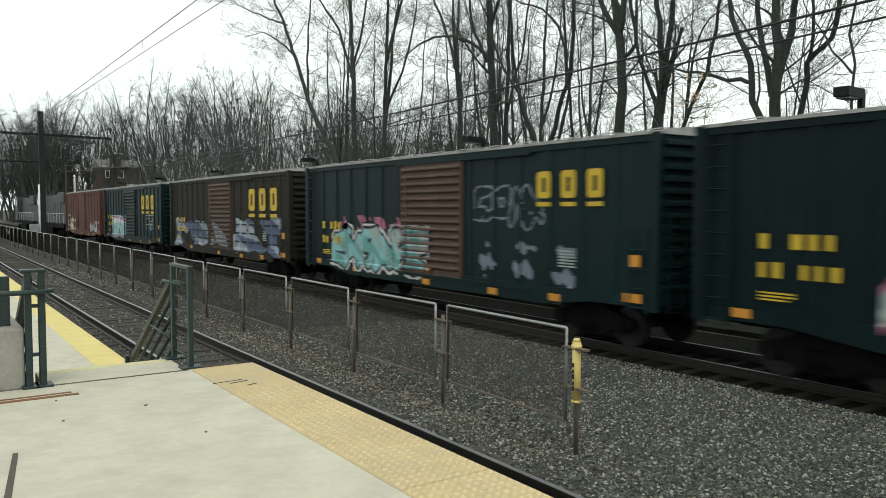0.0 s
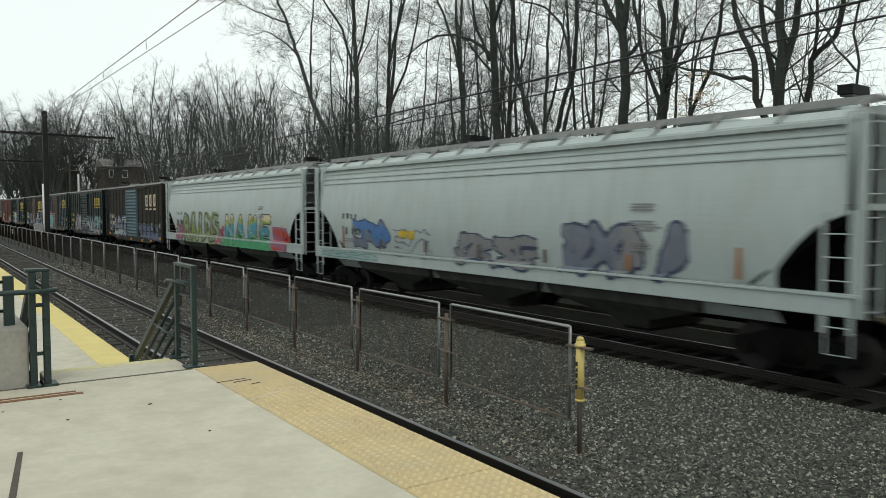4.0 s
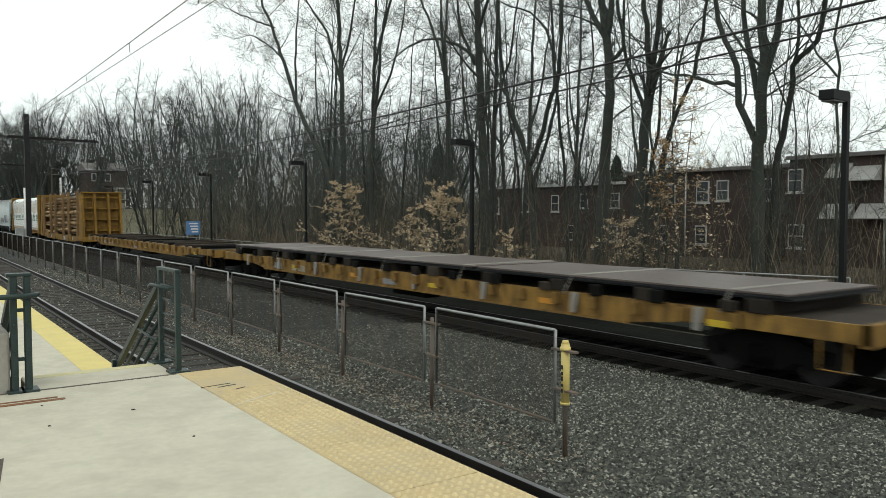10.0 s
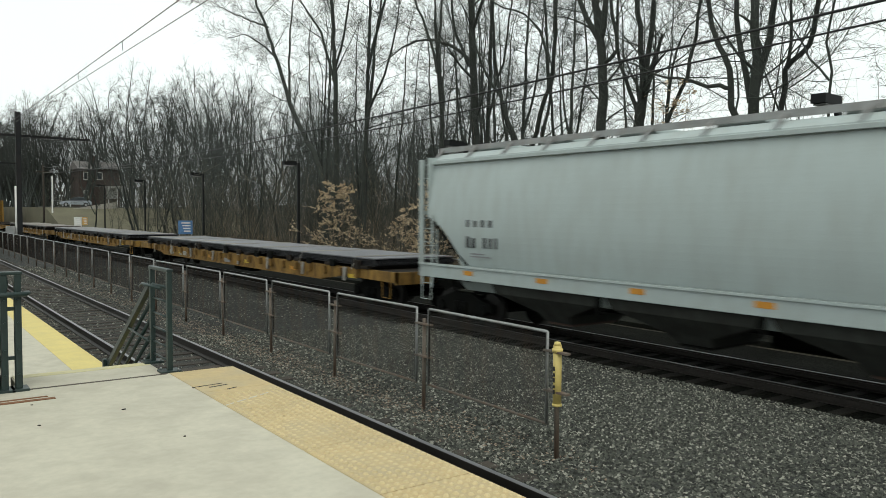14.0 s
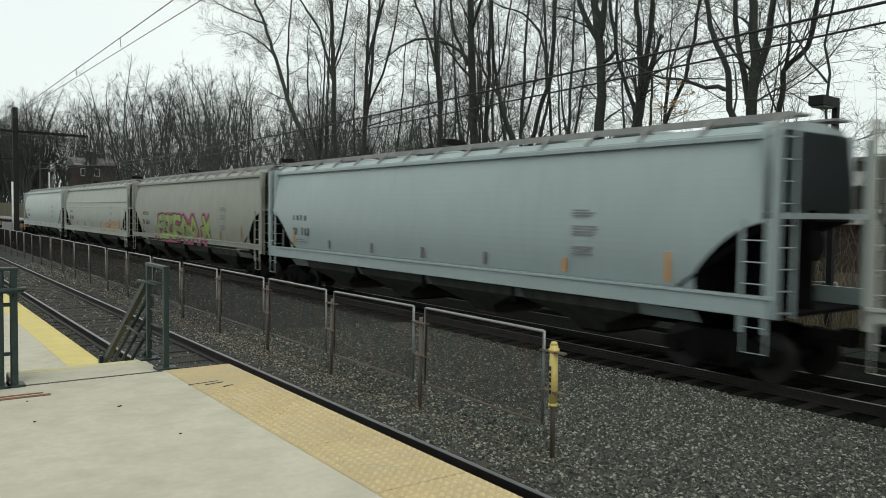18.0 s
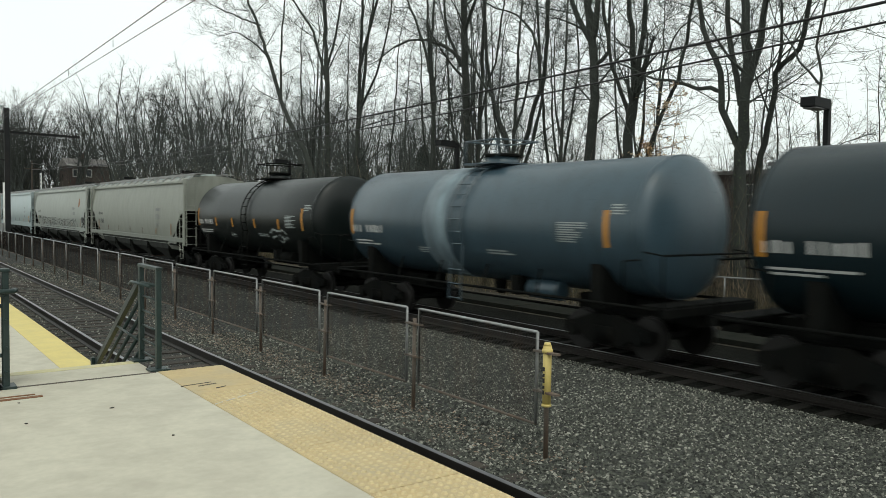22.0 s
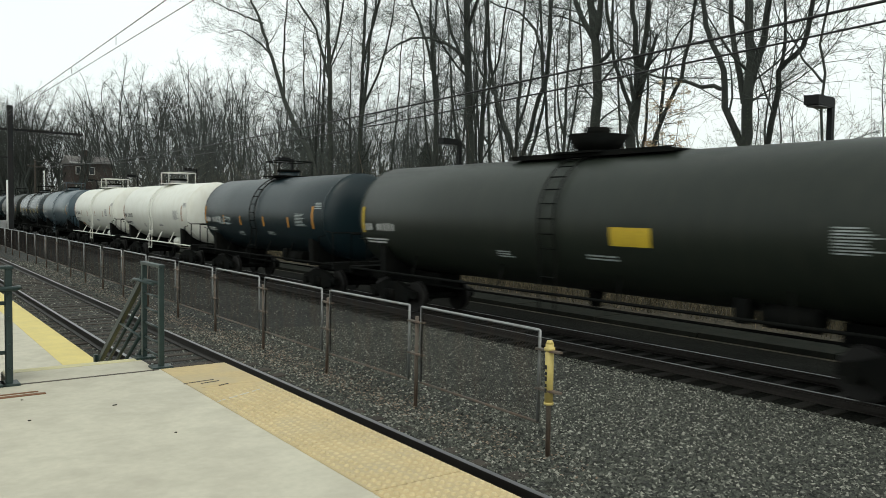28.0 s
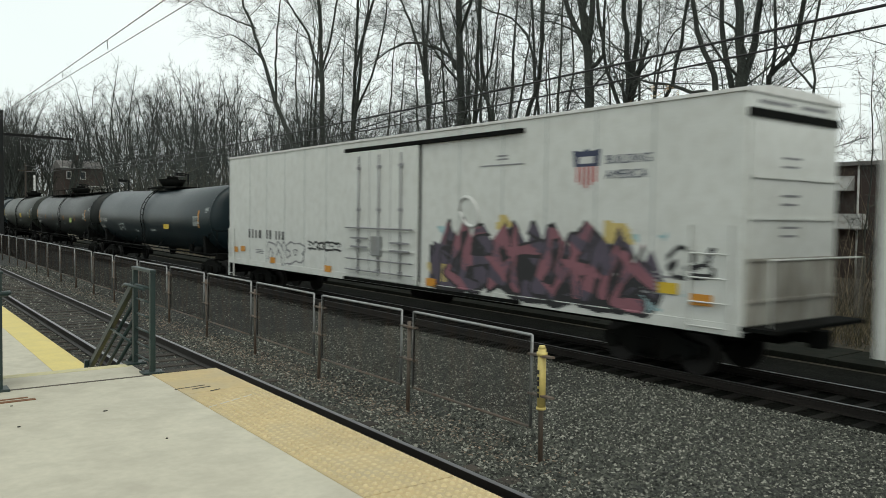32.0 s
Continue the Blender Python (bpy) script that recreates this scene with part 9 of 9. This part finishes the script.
def reefer():
    L, z0, z1, hw = 22.5, 0.95, 5.08, 1.52
    h = L / 2
    car = thing("refrigerator_car", "tall white refrigerator car with mauve and black sprayed lettering", "freight car", "freight train")
    part("body", B(-hw, hw, -h, h, z0 + 0.05, z1 - 0.05, 0.03), "reefer", car)
    part("roof", P([(-hw - 0.03, z1 - 0.06), (-hw - 0.03, z1), (-0.8, z1 + 0.10), (0.8, z1 + 0.10), (hw + 0.03, z1), (hw + 0.03, z1 - 0.06)], 1, -h - 0.03, h + 0.03), "white_paint", car, "white roof")
    part("side_sill", B(-hw - 0.03, -hw + 0.03, -h, h, z0, z0 + 0.2), "reefer", car)
    part("end_panel", B(-hw + 0.1, hw - 0.1, -h - 0.04, -h, 2.25, 4.55), "reefer", car, "white end wall")
    part("end_panel", B(-hw + 0.1, hw - 0.1, -h - 0.042, -h, z0 + 0.15, 2.24), "reefer_end", car, "sooty lower end wall")
    part("end_slot", B(-hw + 0.05, hw - 0.05, -h - 0.055, -h + 0.01, 4.62, 4.76), "under", car, "dark vent slot")
    for z in (1.5, 2.2, 2.9, 3.6):
        part("end_rib", B(-hw + 0.1, hw - 0.1, -h - 0.07, -h - 0.03, z, z + 0.05), "reefer" if z > 2.2 else "reefer_end", car)
    part("end_rail", T([(-hw + 0.05, -h - 0.5, 1.15), (-hw + 0.05, -h - 0.5, 2.25), (hw - 0.05, -h - 0.5, 2.25), (hw - 0.05, -h - 0.5, 1.15)], 0.018, 6), "reefer", car)
    for k, z in enumerate((3.95, 3.8, 3.3, 3.15, 2.75, 2.6)):
        part("end_print", B(-0.45, 0.15 - 0.1 * (k % 2), -h - 0.046, -h - 0.04, z, z + 0.04), "ink_grey", car, "row of small print")
    for x0, x1, z in ((-1.15, -0.1, 4.86), (0.2, 1.1, 4.86)):
        part("end_print", B(x0, x1, -h - 0.012, -h + 0.005, z, z + 0.06), "ink_grey", car, "row of small print")
    part("end_platform", B(-hw, hw, -h - 0.6, -h, 1.05, 1.12), "under", car)
    # plug door
    d = part("door", B(-hw - 0.09, -hw - 0.01, -1.95, 1.75, z0 + 0.12, z1 - 0.35, 0.015), "reefer", car, "white plug door")
    for y in (-1.2, -0.1, 1.0):
        part("lock_rod", T([(-hw - 0.13, y, z0 + 0.25), (-hw - 0.13, y, z1 - 0.5)], 0.022, 8), "ink_grey", d, "grey locking rod")
        for z in (1.3, 2.1, 3.0, 4.2):
            part("rod_guide", B(-hw - 0.16, -hw - 0.08, y - 0.06, y + 0.06, z, z + 0.08), "ink_grey", d)
    for z in (1.2, 1.9, 2.45):
        part("door_rib", B(-hw - 0.12, -hw - 0.08, -1.85, 1.65, z, z + 0.06), "reefer", d)
    for y, z in ((0.9, 1.95), (0.9, 2.2), (-1.2, 1.9), (-1.2, 2.12)):
        part("door_handle", B(-hw - 0.19, -hw - 0.14, y - 0.45, y + 0.45, z, z + 0.05), "ink_grey", d, "grey lever")
    part("lock_plate", B(-hw - 0.18, -hw - 0.1, -0.25, 0.25, 1.75, 2.3, 0.02), "galv", d)
    for y in (-1.97, 1.77):
        part("door_edge", B(-hw - 0.05, -hw, y - 0.02, y + 0.02, z0 + 0.1, z1 - 0.33), "under", d, "dark gap at the door's edge")
    for z in (1.30, 1.62, 2.52):
        part("door_bar", T([(-hw - 0.17, -1.85, z), (-hw - 0.17, 1.65, z)], 0.022, 6), "ink_grey", d, "grey cross bar")
    for y in (-0.65, 0.45):
        part("door_seam", B(-hw - 0.093, -hw - 0.088, y - 0.012, y + 0.012, z0 + 0.2, z1 - 0.4), "ink_grey", d)
    part("door_track", B(-hw - 0.10, -hw + 0.02, -5.9, 1.9, z1 - 0.34, z1 - 0.24), "under", car, "dark upper door track")
    part("door_track", B(-hw - 0.10, -hw + 0.02, -5.9, 1.9, z0 + 0.02, z0 + 0.10), "under", car)
    part("hatch_outline", B(-hw - 0.012, -hw, -5.9, -4.4, 4.05, 4.08), "ink_grey", car)
    ladder(car, -hw - 0.06, -h + 0.2, 0.8, z0 + 0.1, 2.7, 0.42, "reefer", name="side_ladder")
    ladder(car, -hw - 0.05, h - 0.6, 0.5, 0.55, 2.2, 0.42, "reefer", name="side_ladder")
    for y in (-9.4, -8.0, -6.6, -5.2, -3.6, 3.2, 4.7, 6.2, 7.7, 9.2):
        part("panel_seam", B(-hw - 0.004, -hw + 0.002, y - 0.012, y + 0.012, z0 + 0.2, z1 - 0.08), "ink_pale", car)
    letters(car, "BUILDING", 0.245, -8.25, 3.95, -hw - 0.006, "ink_navy", "grey painted words")
    letters(car, "AMERICA", 0.245, -8.25, 3.66, -hw - 0.006, "ink_navy", "grey painted words")
    # shield emblem in plain colours
    yy, zz = -7.75, 3.42
    part("shield_emblem", P([(yy - 0.29, zz + 0.16), (yy, zz - 0.02), (yy + 0.29, zz + 0.16), (yy + 0.33, zz + 0.50), (yy - 0.33, zz + 0.50)], 0, -hw - 0.008, -hw), "ink_white", car, "red, white and blue shield shape")
    part("shield_top", P([(yy - 0.33, zz + 0.50), (yy + 0.33, zz + 0.50), (yy + 0.37, zz + 0.84), (yy + 0.12, zz + 0.80), (yy, zz + 0.86), (yy - 0.12, zz + 0.80), (yy - 0.37, zz + 0.84)], 0, -hw - 0.008, -hw), "ink_navy", car)
    part("shield_bar", P([(yy - 0.2, zz + 0.56), (yy + 0.2, zz + 0.56), (yy + 0.2, zz + 0.70), (yy - 0.2, zz + 0.70)], 0, -hw - 0.012, -hw - 0.008), "ink_white", car)
    for k in range(5):
        e = yy - 0.27 + k * 0.12
        part("shield_stripe", B(-hw - 0.012, -hw - 0.008, e, e + 0.055, zz + 0.07 + 0.06 * abs(k - 2), zz + 0.50), "ink_red", car)
    plates(car, "stencil", word(9.3, 1.98, 0.34, 4, w=0.24, seed=4) + word(7.7, 1.98, 0.34, 6, w=0.20, seed=7), "ink_black", -hw - 0.002, "black stencilled reporting marks")
    plates(car, "data_panel", lines(8.6, 1.55, 0.9, 3, 0.03, 3) + lines(0.2, 4.1, 0.5, 3, 0.05, 5) + lines(-5.0, 4.25, 0.4, 2, 0.04, 6) + lines(-9.2, 1.9, 0.7, 6, 0.04, 8), "ink_grey", -hw - 0.002, "small stencilled data lines")
    for y, z in ((10.7, 1.4), (10.0, 1.45), (7.3, 1.15), (3.2, 1.1), (-2.3, 1.1), (-9.6, 1.55), (-10.3, 1.4)):
        plates(car, "marker_plate", [(y, y - 0.42, z, z + 0.2)], "ink_orange" if z < 1.5 else "ink_yellow", -hw - 0.035, "orange marker plate")

    def side(yv, zv):
        return np.where(zv < z0 + 0.2, hw + 0.033, np.full(np.shape(yv), hw + 0.0))
    for k, (ya, yb, za, zb, ink) in enumerate(((-10.7, -8.7, 1.0, 2.4, "ink_sky"), (-3.4, -2.1, 1.9, 2.8, "ink_sky"), (-3.2, -2.2, 1.2, 1.7, "ink_butter"), (-9.0, -8.2, 2.4, 2.85, "ink_butter"), (-5.8, -5.0, 2.6, 3.0, "ink_butter"), (-9.9, -8.4, 2.0, 2.7, "ink_sky"))):
        paint(car, "overspray", ya, yb, za, zb, side, patchy(4 + k, 1, -0.4, 1.2, 1.2), (ink,), 0.05, "soft pale overspray")
    paint(car, "graffiti", -9.7, -2.4, 0.97, 2.85, side, spiky(tag_shapes(127, 8, (1, 0, 1), 0, 0.13, 0.06, grad="d", wild=0.16, tilt=0.5), 3), ("ink_black", "ink_dusk"), 0.026, "black spiky sprayed shapes")
    paint(car, "graffiti", -9.5, -2.5, 1.05, 2.95, lambda yv, zv: side(yv, zv) + 0.004, spiky(tag_shapes(124, 9, (1, 2, 1, 1, 2), 0, 0.055, 0.035, grad="d", wild=0.22, tilt=0.6), 3), ("ink_black", "ink_mauve", "ink_dusk"), 0.024, "mauve sprayed strokes outlined in black")
    part("sprayed_ring", T([(-hw - 0.012, -4.0 + 0.34 * math.cos(k * 0.524) + 0.12 * math.sin(k * 0.524), 3.0 + 0.36 * math.sin(k * 0.524)) for k in range(13)], 0.045, 6), "ink_white", car, "white sprayed ring")
    paint(car, "scrawl", 4.6, 7.6, 1.05, 2.0, side, tag_shapes(131, 4, (0,), 0, 0.13, 0.06, thin=True, wild=0.25), ("ink_grey",), 0.028, "grey outlined scrawl")
    paint(car, "scrawl", 2.2, 4.4, 1.7, 2.1, side, tag_shapes(132, 6, (0,), 0, 0.16, 0.16, thin=True, wild=0.2), ("ink_black",), 0.028, "black scrawl")
    paint(car, "scrawl", -10.75, -9.75, 1.75, 2.5, side, tag_shapes(133, 2, (0,), 0, 0.12, 0.12, thin=True, wild=0.3), ("ink_black",), 0.028, "black scrawl")
    part("floor_frame", B(-1.2, 1.2, -h + 0.2, h - 0.2, 0.85, 1.0), "under", car)
    brake_gear(car, L)
    for yy in (h - 2.2, -h + 2.2):
        truck(car, yy)
    coupler(car, h, 0.7)
    couple(car, -539.0, L)


reefer()
c33 = boxcar(33, 0, "reefer", "reefer", "dirty white boxcar with pink sprayed lettering near its end", posts=7, logo=None, marks="ink_grey",
             art=(("graffiti", 3.5, 7.8, 0.95, 2.9, tag_shapes(141, 3, (1, 2), 0, 0.18, 0.05, grad="d", back=3, wild=0.2), ("ink_plum", "ink_pink", "ink_magenta", "ink_cream"), 0.045, "pink sprayed shapes"),))
couple(c33, -563.75, BOX_L)


# ---- what moves: the train rolls away along the freight track ----
def rolled(t):
    """Metres that the train has rolled since the start."""
    def s(u):
        return 284.6 * u + 5.57 * u ** 2 + 0.68 * u ** 3 - 2.67 * u ** 4 - 0.86 * u ** 5
    return s((t - 16) / 16) - s(-1)


def motions():
    for ob, y in TRAIN:
        walk(ob, [(t, pose(TRAIN_X, y + rolled(t), TRAIN_Z)) for t in range(0, 33, 4)])


motions()
